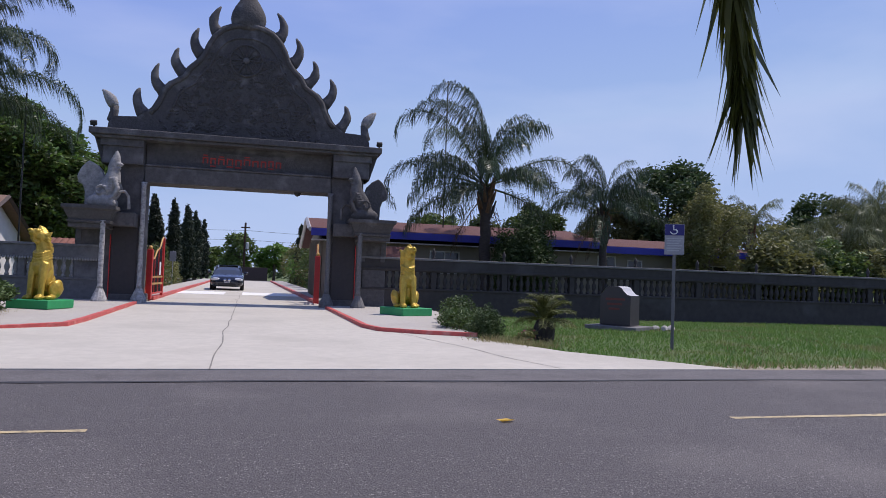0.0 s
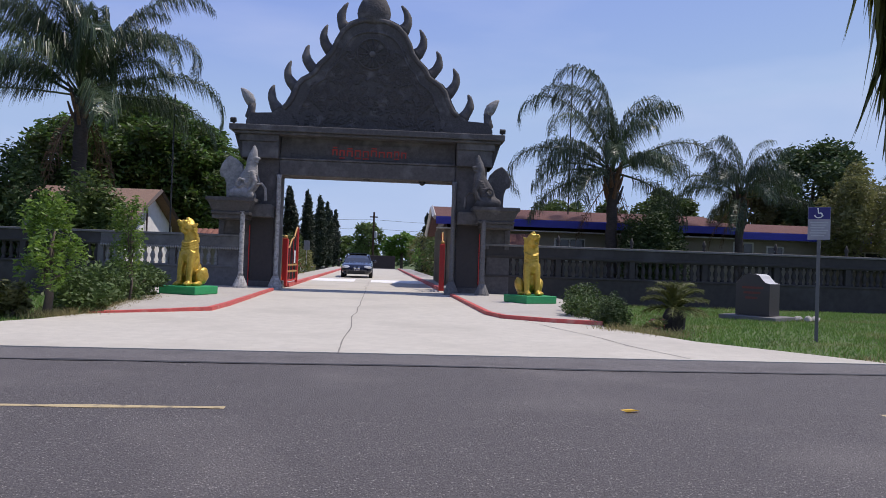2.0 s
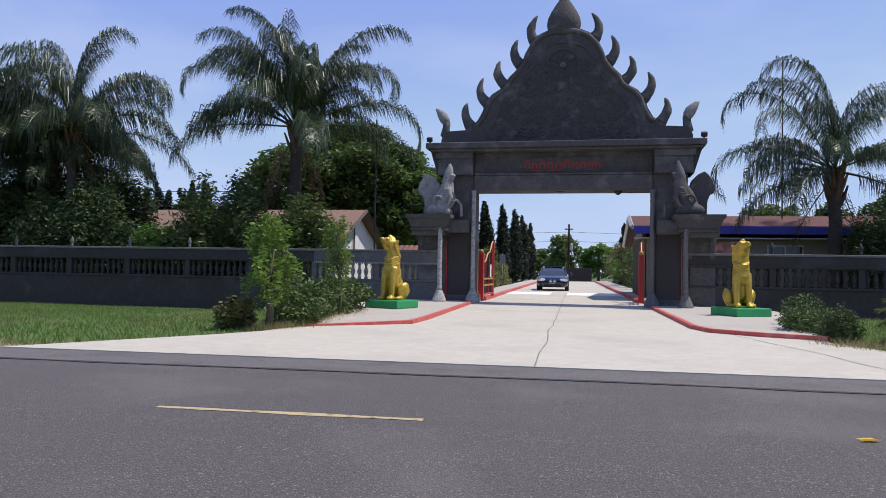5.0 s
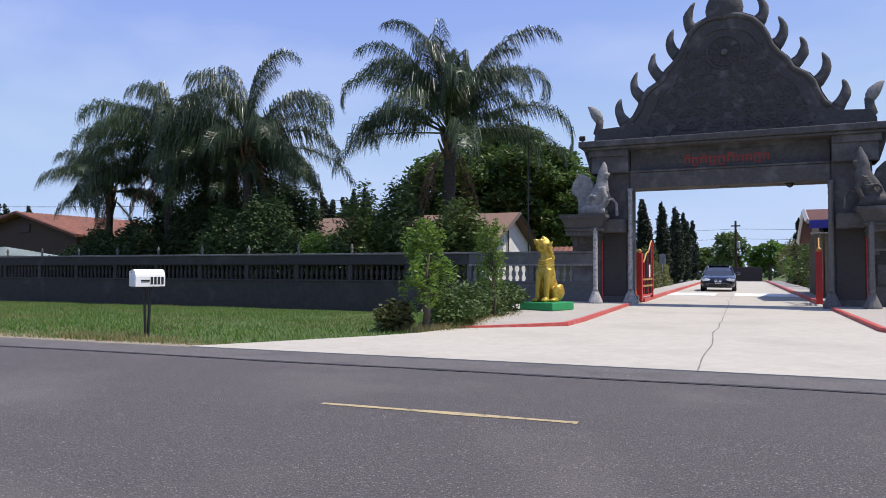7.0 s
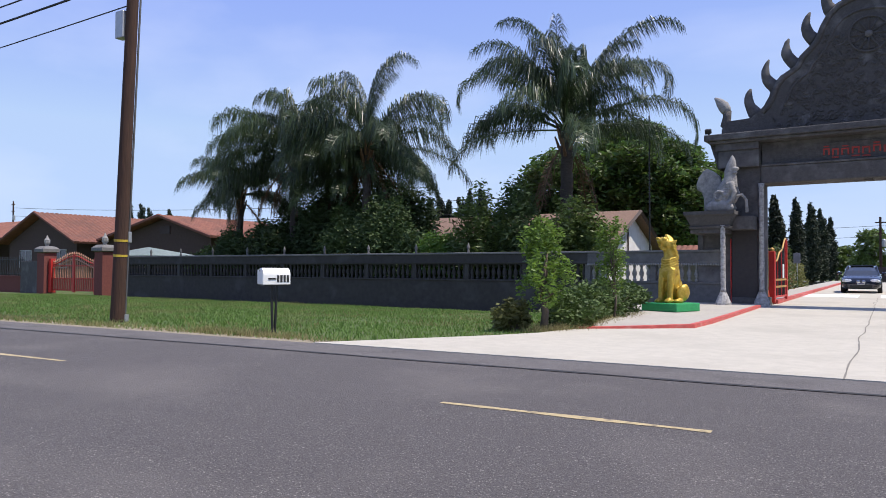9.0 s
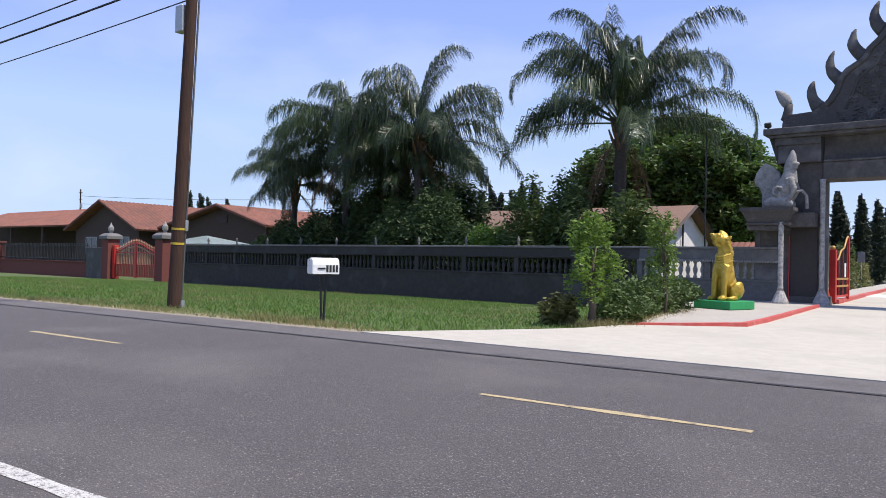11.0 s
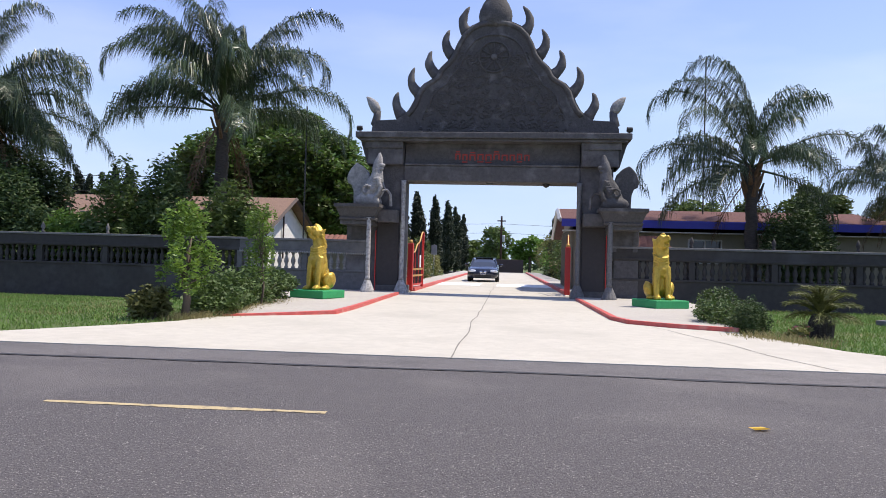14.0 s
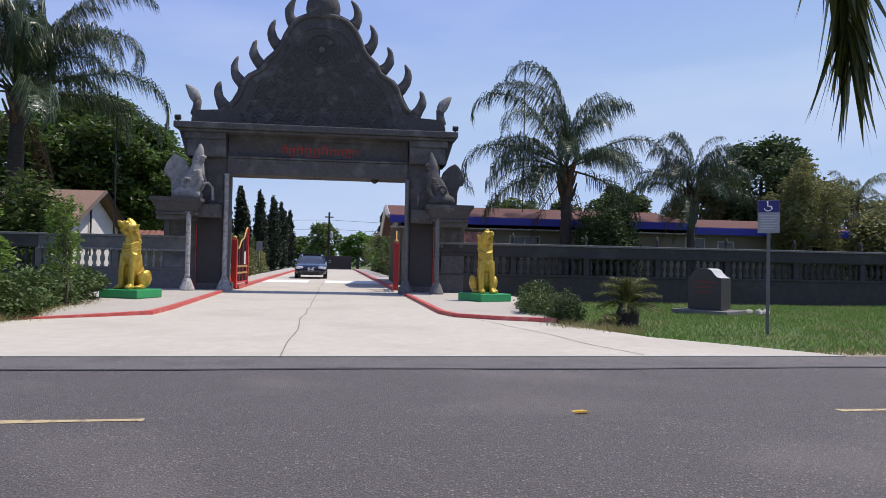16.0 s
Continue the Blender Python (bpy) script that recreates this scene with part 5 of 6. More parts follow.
bush(5.45, 15.5, -0.12, 0.4, 0.8, 0.54, 207, M["hedge_leaf"], "low loose green shrub beside the plinth", 3800, 0.036, 20)
bush(5.95, 17.2, -0.15, 0.6, 0.9, 0.66, 208, M["hedge_leaf"], "low loose green shrub beside the plinth", 4600, 0.038, 20)
bush(6.25, 13.2, -0.12, 0.3, 0.3, 0.3, 209, M["leaf_olive"], "small dry weed at the lawn's edge", 500, 0.05, 5, M["flower"])


def sago(x, y):
    p = thing("sago_palm", "small sago palm with stiff arching leaves on the lawn", "palm", (x, y, -0.14))
    part("stem", lathe(bmesh.new(), [(0.19, -0.05), (0.22, 0.1), (0.23, 0.3), (0.17, 0.44), (0.06, 0.5)], 12), M["dark_stem"], p)
    fm = [frond_mesh(300 + k, 0.72, (82, 62, 40, 12)[k], (88, 84, 76, 70)[k], 0.15, M["sago_leaf"], 46, 0.25, 0.0, 1.3) for k in range(4)]
    for k in range(40):
        part("leaf", fm[k % 4], None, p).matrix_local = pose(0, 0, 0.44, 0, 0, k * 137.5)
    dry = frond_mesh(310, 0.42, -50, 34, 0.1, M["old_frond"], 26, 0.4, 0.0, 1.2)
    for k in range(12):
        part("dead_leaf", dry, None, p, "dry hanging leaf").matrix_local = pose(0, 0, 0.34, 0, 0, k * 137.5)


sago(6.85, 13.75)

# the palm beside the camera, one frond of which hangs into the view
NEAR_TIP, NEAR_FOOT = Vector((3.87, 2.88, 2.12)), Vector((-0.9, -1.9, -0.1))
npalm = thing("palm_tree", "palm beside the road with yellowing hanging fronds", "palm tree", NEAR_FOOT)
part("trunk", trunk_mesh(4.9, 0.22, 0.18, 5), M["palm_bark"], npalm, smooth=True)
near_mesh = frond_mesh(401, 7.4, 38, 128, 0.56, M["near_frond"], 340, 0.3, 0.78, 1.3)
tip = Vector(near_mesh.vertices[4 * 14].co)
want = NEAR_TIP - NEAR_FOOT
k = math.hypot(want.x, want.y) / math.hypot(tip.x, tip.y)
turn = math.degrees(math.atan2(want.y, want.x) - math.atan2(tip.y, tip.x))
nf = part("frond", near_mesh, None, npalm, "yellow-green hanging frond")
nf.matrix_local = pose(0, 0, want.z - tip.z * k, 0, 0, turn) @ Matrix.Diagonal((k, k, k, 1))
for a in (-170, -130, -90, -50, 150):
    part("frond", FROND[26, 1], None, npalm).matrix_local = pose(0, 0, 4.9, 0, 0, a)


# ---- grass ----
def in_poly(px, py, poly):
    inside = np.zeros(len(px), bool)
    n = len(poly)
    for i in range(n):
        (x0, y0), (x1, y1) = poly[i], poly[(i + 1) % n]
        hit = ((y0 > py) != (y1 > py)) & (px < (x1 - x0) * (py - y0) / (y1 - y0 + 1e-12) + x0)
        inside ^= hit
    return inside


def blades(name, count, xr, yr, hmin, hmax, width, material, label, seed, edge=None, patchy=None):
    g = np.random.default_rng(seed)
    x = g.uniform(*xr, count)
    lo = 4.6 + math.tan(TILT) * x + 4.0
    y = (lo + np.abs(g.normal(size=count)) * edge) if edge else lo + (yr - lo) * g.random(count)
    keep = ~in_poly(x, y, apron) & ~in_poly(x, y, pad_l) & ~in_poly(x, y, pad_r)
    x, y = x[keep], y[keep]
    if patchy is not None:
        keep = np.array([noise.noise((a * 0.45, b * 0.45, 3.3)) + 0.5 * noise.noise((a * 1.7, b * 1.7, 1.0)) > patchy for a, b in zip(x, y)])
        x, y = x[keep], y[keep]
    n = len(x)
    z = -0.09 - (0.2 + 0.3 * np.clip((-x - 5) / 6, 0, 1)) * np.clip((y - 10) / 15, 0, 1)
    patch = np.array([noise.noise((a * 0.5, b * 0.5, seed)) for a, b in zip(x, y)])
    h = (hmin + (hmax - hmin) * g.random(n)) * (1 + 0.5 * patch)
    a = g.uniform(0, 6.28, n)
    lean = h[:, None] * 0.5 * g.normal(size=(n, 2))
    p = np.stack([x, y, z - 0.01], 1)
    w = np.stack([np.cos(a), np.sin(a), 0 * a], 1) * width
    tip = p + np.stack([lean[:, 0], lean[:, 1], h], 1)
    v = np.stack([p - w, p + w, tip], 1).reshape(-1, 3)
    me = bpy.data.meshes.new(name)
    me.vertices.add(3 * n)
    me.vertices.foreach_set("co", v.ravel())
    me.loops.add(3 * n)
    me.loops.foreach_set("vertex_index", np.arange(3 * n))
    me.polygons.add(n)
    me.polygons.foreach_set("loop_start", np.arange(n) * 3)
    me.polygons.foreach_set("loop_total", np.full(n, 3))
    me.update(calc_edges=True)
    me.materials.append(material)
    return solo(name, me, None, label, "grass", "stuff")


blades("lawn_grass", 150000, (-45, -4.3), 25.3, 0.04, 0.11, 0.012, M["blade"], "short mown green lawn grass", 1)
blades("lawn_grass", 110000, (5.2, 34), 25.3, 0.04, 0.11, 0.012, M["blade"], "short mown green lawn grass", 2)
blades("edge_grass", 16000, (-60, 34), 0, 0.04, 0.13, 0.01, M["dry_blade"], "dry straw-coloured grass along the road's edge", 3, 0.35)
blades("lawn_weeds", 70000, (-45, 34), 25.3, 0.04, 0.13, 0.011, M["dry_blade"], "scattered dry grass and weeds in the lawn", 4, patchy=0.28)


def foot_tufts(name, a, b, count, spread, seed):
    """A ragged line of dry grass tufts between two plan points."""
    g = random.Random(seed)
    verts, faces = [], []
    for k in range(count):
        t = g.random()
        q = Vector((a[0] + (b[0] - a[0]) * t + g.gauss(0, spread), a[1] + (b[1] - a[1]) * t + g.gauss(0, spread), -0.11))
        h = g.uniform(0.05, 0.2)
        an = g.uniform(0, 6.28)
        w = Vector((math.cos(an), math.sin(an), 0)) * 0.007
        i = len(verts)
        verts += [q - w, q + w, q + Vector((g.gauss(0, 0.5) * h, g.gauss(0, 0.5) * h, h))]
        faces.append((i, i + 1, i + 2))
    return solo(name, raw_mesh(name, verts, faces, M["dry_blade"]), None, "dry straw-coloured grass at the foot of shrubs", "grass", "stuff")


foot_tufts("dry_grass", (-5.0, 12.2), (-4.55, 13.4), 1500, 0.16, 31)
foot_tufts("dry_grass", (-4.5, 13.5), (-4.85, 17.8), 2600, 0.13, 32)
foot_tufts("dry_grass", (5.3, 13.2), (6.3, 12.0), 900, 0.2, 33)
foot_tufts("dry_grass", (-10.2, 8.42), (-7.6, 8.5), 900, 0.1, 34)


# ---- buildings ----
def roof_slope(bm, a, b, c, d, ribs=0, amp=0.05, thick=0.12):
    """A roof plane from eave a-b up to ridge d-c; ribs give rows of round tiles."""
    a, b, c, d = (Vector(v) for v in (a, b, c, d))
    nrm = (b - a).cross(d - a).normalized()
    if nrm.z < 0:
        nrm = -nrm
    n = max(ribs * 4, 1)
    low, high, under, under2 = [], [], [], []
    for i in range(n + 1):
        s = i / n
        off = nrm * (amp * abs(math.sin(s * ribs * math.pi)) if ribs else 0)
        low.append(bm.verts.new(a.lerp(b, s) + off))
        high.append(bm.verts.new(d.lerp(c, s) + off))
        under.append(bm.verts.new(a.lerp(b, s) - nrm * thick))
        under2.append(bm.verts.new(d.lerp(c, s) - nrm * thick))
    for i in range(n):
        bm.faces.new((low[i], low[i + 1], high[i + 1], high[i]))
        bm.faces.new((under[i], under2[i], under2[i + 1], under[i + 1]))
        bm.faces.new((low[i], under[i], under[i + 1], low[i + 1]))
    bm.faces.new((low[0], high[0], under2[0], under[0]))
    bm.faces.new((low[-1], under[-1], under2[-1], high[-1]))
    return bm


def window(parent, x, y, z, w, h, panes=2, material=None):
    """A framed window in a wall that faces the road."""
    fr = bmesh.new()
    t = 0.06
    for q in ((x, x + w, z, z + t), (x, x + w, z + h - t, z + h), (x, x + t, z + t, z + h - t), (x + w - t, x + w, z + t, z + h - t)):
        box(fr, q[0], q[1], y - 0.05, y + 0.02, q[2], q[3], 0.005)
    for k in range(1, panes):
        xm = x + w * k / panes
        box(fr, xm - 0.025, xm + 0.025, y - 0.045, y + 0.02, z + t, z + h - t, 0.004)
    wd = part("window", fr, M["window_frame"], parent, "white framed window")
    for k in range(panes):
        part("pane", boxed(x + w * k / panes + 0.04, x + w * (k + 1) / panes - 0.04, y - 0.02, y + 0.0, z + 0.05, z + h - 0.05, 0.0), M["glass"], wd)


def gable_wall(bm, x, y0, y1, z0, ze, yr, zr, thick=0.15):
    pts = [(y0, z0), (y1, z0), (y1, ze), (yr, zr), (y0, ze)]
    a = [bm.verts.new((x, y, z)) for y, z in pts]
    b = [bm.verts.new((x + thick, y, z)) for y, z in pts]
    for i in range(5):
        bm.faces.new((a[i], a[(i + 1) % 5], b[(i + 1) % 5], b[i]))
    bm.faces.new(a[::-1])
    bm.faces.new(b)
    bmesh.ops.recalc_face_normals(bm, faces=bm.faces)
    return bm


def front_gable(bm, y, x0, x1, z0, ze, xr, zr, thick=0.15):
    pts = [(x0, z0), (x1, z0), (x1, ze), (xr, zr), (x0, ze)]
    a = [bm.verts.new((x, y, z)) for x, z in pts]
    b = [bm.verts.new((x, y + thick, z)) for x, z in pts]
    for i in range(5):
        bm.faces.new((a[i], a[(i + 1) % 5], b[(i + 1) % 5], b[i]))
    bm.faces.new(a[::-1])
    bm.faces.new(b)
    bmesh.ops.recalc_face_normals(bm, faces=bm.faces)
    return bm


# the low building with a blue fascia
h = thing("low_building", "low cream building with blue fascia and red-brown roof", "building", (0, 0, 0))
part("front_wall", boxed(3.25, 24.4, 31.6, 31.8, -0.4, 2.6, 0.01), M["stucco_cream"], h)
part("gable_end", gable_wall(bmesh.new(), 3.15, 31.6, 40.4, -0.3, 2.6, 34.2, 3.45), M["stucco_cream"], h)
part("side_wall", boxed(24.2, 24.4, 31.8, 40.4, -0.3, 2.75, 0.01), M["stucco_cream"], h)
part("back_wall", boxed(3.25, 24.4, 40.2, 40.4, -0.3, 2.6, 0.01), M["stucco_cream"], h)
bm = bmesh.new()
roof_slope(bm, (2.75, 31.0, 3.08), (16.1, 31.0, 3.08), (15.9, 34.2, 3.72), (2.75, 34.2, 3.72))
roof_slope(bm, (16.1, 41.0, 2.6), (2.75, 41.0, 2.6), (2.75, 34.2, 3.72), (15.9, 34.2, 3.72))
roof_slope(bm, (16.1, 31.0, 2.9), (24.9, 31.0, 2.9), (24.0, 34.2, 3.45), (16.0, 34.2, 3.45))
roof_slope(bm, (24.9, 41.0, 2.5), (16.1, 41.0, 2.5), (16.0, 34.2, 3.45), (24.0, 34.2, 3.45))
part("roof", bm, M["red_shingle"], h, "red-brown shingle roof")
part("fascia", boxed(2.75, 16.1, 30.92, 31.0, 2.74, 3.06, 0.01), M["blue_paint"], h, "bright blue fascia board")
part("fascia", boxed(16.11, 24.9, 30.92, 31.0, 2.56, 2.88, 0.01), M["blue_paint"], h, "bright blue fascia board")
for yb, zb, ye, ze in ((31.0, 3.08, 34.2, 3.72), (34.2, 3.72, 41.0, 2.6)):
    bm = bmesh.new()
    tube(bm, [(2.7, yb, zb - 0.06), (2.7, ye, ze - 0.06)], 0.11, 4)
    part("barge_board", bm, M["window_frame"], h, "pale barge board")
part("soffit", boxed(2.8, 24.8, 31.0, 31.6, 2.56, 2.6, 0.0), M["window_frame"], h)
for k in range(9):
    part("batten", boxed(3.1, 3.15, 32.0 + k * 0.9, 32.06 + k * 0.9, -0.2, 2.7, 0.004), M["stucco_cream"], h)
for x, z, w, hh in ((8.1, 1.3, 1.4, 1.03), (16.3, 1.3, 0.95, 1.15), (17.85, 1.3, 0.8, 1.0), (21.6, 1.3, 1.8, 0.9)):
    window(h, x, 31.6, z, w, hh)
part("antenna", tube(bmesh.new(), [(9.05, 33.2, 3.5), (9.05, 33.2, 10.6)], 0.03, 6), M["black_iron"], h, "thin dark antenna mast")

# small red pavilion roof between wall and building
v = thing("pavilion", "small tiled pavilion roof behind the wall", "pavilion", (5.9, 28.6, 0))
bm = bmesh.new()
roof_slope(bm, (-0.9, -0.6, 1.85), (0.9, -0.6, 1.85), (0.6, 0, 2.3), (-0.6, 0, 2.3), 6, 0.03)
roof_slope(bm, (0.9, 0.6, 1.85), (-0.9, 0.6, 1.85), (-0.6, 0, 2.3), (0.6, 0, 2.3), 6, 0.03)
part("roof", bm, M["tile"], v)
for sx in (-0.6, 0.6):
    part("post", boxed(sx - 0.06, sx + 0.06, -0.06, 0.06, -0.3, 1.95, 0.01), M["white_paint"], v)

# the house with a white gable
h = thing("house", "house with white gable wall and brown shingle roof", "house", (0, 0, 0), group="houses")
X0, X1 = -28.0, -12.9
part("gable_end", gable_wall(bmesh.new(), X1 - 0.2, 37.5, 45.5, -0.3, 2.6, 41.5, 4.35), M["white_wall"], h)
part("gable_end", gable_wall(bmesh.new(), X0, 37.5, 45.5, -0.3, 2.6, 41.5, 4.35), M["white_wall"], h)
part("front_wall", boxed(X0, X1 - 0.2, 37.5, 37.7, -0.3, 2.6, 0.01), M["white_wall"], h)
part("back_wall", boxed(X0, X1 - 0.2, 45.3, 45.5, -0.3, 2.6, 0.01), M["white_wall"], h)
bm = bmesh.new()
roof_slope(bm, (X0 - 0.5, 36.8, 2.45), (X1 + 0.5, 36.8, 2.45), (X1 + 0.5, 41.5, 4.6), (X0 - 0.5, 41.5, 4.6))
roof_slope(bm, (X1 + 0.5, 46.2, 2.45), (X0 - 0.5, 46.2, 2.45), (X0 - 0.5, 41.5, 4.6), (X1 + 0.5, 41.5, 4.6))
part("roof", bm, M["shingle"], h, "brown shingle roof")
for y0, y1 in ((36.75, 41.5), (46.25, 41.5)):
    part("barge_board", tube(bmesh.new(), [(X1 + 0.52, y0, 2.36), (X1 + 0.52, y1, 4.52)], 0.12, 4), M["brown_trim"], h, "dark barge board")
part("gable_post", boxed(X1 + 0.02, X1 + 0.1, 40.6, 40.7, 1.0, 3.7, 0.01), M["brown_trim"], h)
window(h, -20, 37.5, 1.0, 1.6, 1.2)
# second lower roof beyond
g = thing("shed", "low shed with a red tiled roof", "shed", (-8.9, 41, -0.25))
part("shed_wall", boxed(-1.5, 0.9, -1.5, 1.5, -0.3, 2.0, 0.01), M["stucco_cream"], g)
bm = bmesh.new()
roof_slope(bm, (-1.9, -1.9, 2.0), (1.2, -1.9, 2.0), (1.2, 0, 2.7), (-1.9, 0, 2.7), 10, 0.04)
roof_slope(bm, (1.2, 1.9, 2.0), (-1.9, 1.9, 2.0), (-1.9, 0, 2.7), (1.2, 0, 2.7), 10, 0.04)
part("roof", bm, M["tile"], g)
part("radio_mast", tube(bmesh.new(), [(0, 0, 0), (0, 0, 8.3)], 0.035, 6), M["black_iron"], thing("antenna_mast", "thin dark mast beside the house", "mast", (-8.9, 32.0, -0.25)))

# the tiled house beyond the end of the wall
h = thing("house", "brown stucco house with terracotta tiled roofs", "house", (0, 0, 0), group="houses")
part("front_gable_wall", front_gable(bmesh.new(), 34.6, -53.4, -41.6, -0.7, 3.45, -46.9, 4.9), M["stucco_brown"], h)
part("wing_gable_wall", front_gable(bmesh.new(), 32.6, -65.7, -55.3, -0.7, 3.25, -60.5, 5.45), M["stucco_brown"], h)
part("link_wall", boxed(-55.3, -53.3, 34.6, 34.8, -0.7, 3.6, 0.01), M["stucco_brown"], h)
part("wing_side_wall", boxed(-55.5, -55.3, 32.75, 45, -0.7, 3.2, 0.01), M["stucco_brown"], h)
part("side_wall", boxed(-41.8, -41.6, 34.7, 44, -0.7, 3.4, 0.01), M["stucco_brown"], h)
bm = bmesh.new()
roof_slope(bm, (-40.8, 34.0, 3.4), (-40.8, 44.5, 3.4), (-46.8, 44.5, 5.1), (-46.8, 34.0, 5.1), 30, 0.07)
part("roof", bm, M["tile"], h, "terracotta tiled roof")
bm = bmesh.new()
roof_slope(bm, (-54.6, 44.5, 3.4), (-54.6, 34.0, 3.4), (-46.8, 34.0, 5.1), (-46.8, 44.5, 5.1), 30, 0.07)
part("roof", bm, M["tile"], h)
bm = bmesh.new()
roof_slope(bm, (-54.4, 32.0, 3.15), (-54.4, 46, 3.15), (-60.5, 46, 5.72), (-60.5, 32.0, 5.72), 34, 0.07)
part("roof", bm, M["tile"], h)
bm = bmesh.new()
roof_slope(bm, (-66.6, 46, 3.25), (-66.6, 32.0, 3.25), (-60.5, 32.0, 5.72), (-60.5, 46, 5.72), 34, 0.07)
part("roof", bm, M["tile"], h)
bm = bmesh.new()
roof_slope(bm, (-98, 33.0, 3.75), (-64.5, 33.0, 3.75), (-64.5, 40, 5.95), (-98, 40, 5.95), 90, 0.07)
part("porch_roof", bm, M["tile"], h, "terracotta tiled roof over a porch")
part("porch_back", boxed(-98, -65.7, 39, 39.2, -0.7, 5.5, 0.01), M["stucco_brown"], h)
for x in (-95, -88, -81, -74):
    part("porch_post", boxed(x - 0.15, x + 0.15, 33.3, 33.6, -0.7, 3.7, 0.02), M["stucco_brown"], h)
for xa, za, xb, zb, y in ((-46.8, 5.08, -40.8, 3.36, 33.95), (-46.8, 5.08, -54.6, 3.36, 33.95), (-60.5, 5.72, -54.4, 3.11, 31.95), (-60.5, 5.72, -66.6, 3.21, 31.95)):
    part("roof_edge", tube(bmesh.new(), [(xa, y, za), (xb, y, zb)], 0.14, 6), M["tile"], h)
window(h, -63.9, 32.6, 1.1, 1.9, 1.5)
window(h, -58.6, 32.6, 1.1, 1.9, 1.5)
window(h, -50.5, 34.6, 1.3, 1.6, 1.2)
part("vent", boxed(-47.4, -46.2, 34.5, 34.62, 3.7, 4.3, 0.01), M["brown_trim"], h, "dark attic vent")


# pale tent roof behind the wall
c = thing("canopy", "pale green canopy tent behind the wall", "canopy", (-41.6, 29.5, -0.25))
bm = bmesh.new()
apex = bm.verts.new((0, 0, 2.75))
cs = [bm.verts.new((x, y, 2.15)) for x, y in ((-3, -1.8), (3, -1.8), (3, 1.8), (-3, 1.8))]
for i in range(4):
    bm.faces.new((cs[i], cs[(i + 1) % 4], apex))
bmesh.ops.solidify(bm, geom=bm.faces[:], thickness=0.03)
part("canopy_roof", bm, mat("tent_cloth", (0.42, 0.5, 0.5), rough=0.8), c)
for x in (-2.9, 2.9):
    for y in (-1.7, 1.7):
        part("pole", tube(bmesh.new(), [(x, y, 0), (x, y, 2.15)], 0.03, 6), M["galvanised"], c)


# ---- side entrance beyond the wall: piers, red gate, brick wall with railings ----
def pier(x, y, red):
    p = thing("gate_pier", "pier with pale pyramid cap and lantern", "pier", (x, y, -0.52), group="side gate piers")
    part("shaft", boxed(-0.42, 0.42, -0.42, 0.42, -0.1, 2.6, 0.02), M["brick"] if red else M["grey_cement"], p)
    bm = bmesh.new()
    lathe(bm, [(0.5, 2.6), (0.78, 2.66), (0.78, 2.86), (0.55, 3.0), (0.4, 3.04)], 4, pose(0, 0, 0, 0, 0, 45))
    part("cap", bm, M["cap_cement"], p, "pale stepped cap")
    part("lantern", lathe(bmesh.new(), [(0.1, 3.04), (0.12, 3.12), (0.19, 3.24), (0.19, 3.44), (0.08, 3.6), (0.02, 3.78)], 8), M["light_cement"], p)


pier(-47.0, 25.7, True)
pier(-40.5, 25.7, True)
g = thing("side_gate", "red metal double gate with gilded bars and wavy top", "gate", (-43.8, 25.7, -0.5))
for sx in (-1, 1):
    part("gate_post", boxed(sx * 2.55 - 0.15, sx * 2.55 + 0.15, -0.16, 0.16, 0, 2.2, 0.02), M["red_paint"], g)
part("meeting_stile", boxed(-0.12, 0.12, -0.05, 0.05, 0.05, 2.45, 0.01), M["red_paint"], g)
for z in (0.15, 0.9, 1.7):
    part("rail", boxed(-2.6, 2.6, -0.03, 0.03, z, z + 0.06, 0.005), M["red_paint"], g)


def gate_top(x):
    """Height of the wavy top: highest where the two leaves meet."""
    return 1.8 + 0.55 * math.cos(math.pi * x / 5.2) ** 2


for k in range(27):
    x = -2.55 + k * 0.196
    bar = boxed(x - 0.022, x + 0.022, -0.02, 0.02, 0.1, gate_top(x) + 0.1, 0.0)
    lathe(bar, [(0.0, gate_top(x) + 0.32), (0.05, gate_top(x) + 0.16), (0.0, gate_top(x) + 0.08)], 6, pose(x, 0, 0))
    part("gate_bar", bar, M["gilt_bar"], g, "pale gilded bar with a spear tip")
part("wavy_top", tube(bmesh.new(), [(-2.6 + 5.2 * i / 40, 0, gate_top(-2.6 + 5.2 * i / 40)) for i in range(41)], 0.045, 6), M["red_paint"], g, "red wavy top bar", smooth=True)
part("cross_top", tube(bmesh.new(), [(-2.6 + 5.2 * i / 40, 0, gate_top(-2.6 + 5.2 * i / 40) - 0.22) for i in range(41)], 0.045, 6), M["gilt_bar"], g, smooth=True)
part("lower_panel", boxed(-2.6, 2.6, 0.02, 0.035, 0.2, 0.9, 0.0), M["red_paint"], g, "dull red lower panel")

bwall = thing("brick_wall", "low red brick wall with black iron railings", "wall", (0, 25.7, -0.55), kind="structure")
part("core", boxed(-84, -49.91, -0.1, 0.1, -0.3, 1.02, 0.005), M["brick"], bwall)
part("wall_cap", boxed(-84, -49.91, -0.17, 0.17, 1.02, 1.1, 0.01), M["brick"], bwall)
part("grey_panel", boxed(-49.9, -47.5, -0.2, 0.2, -0.3, 2.1, 0.02), M["grey_cement"], bwall, "grey cement end panel")
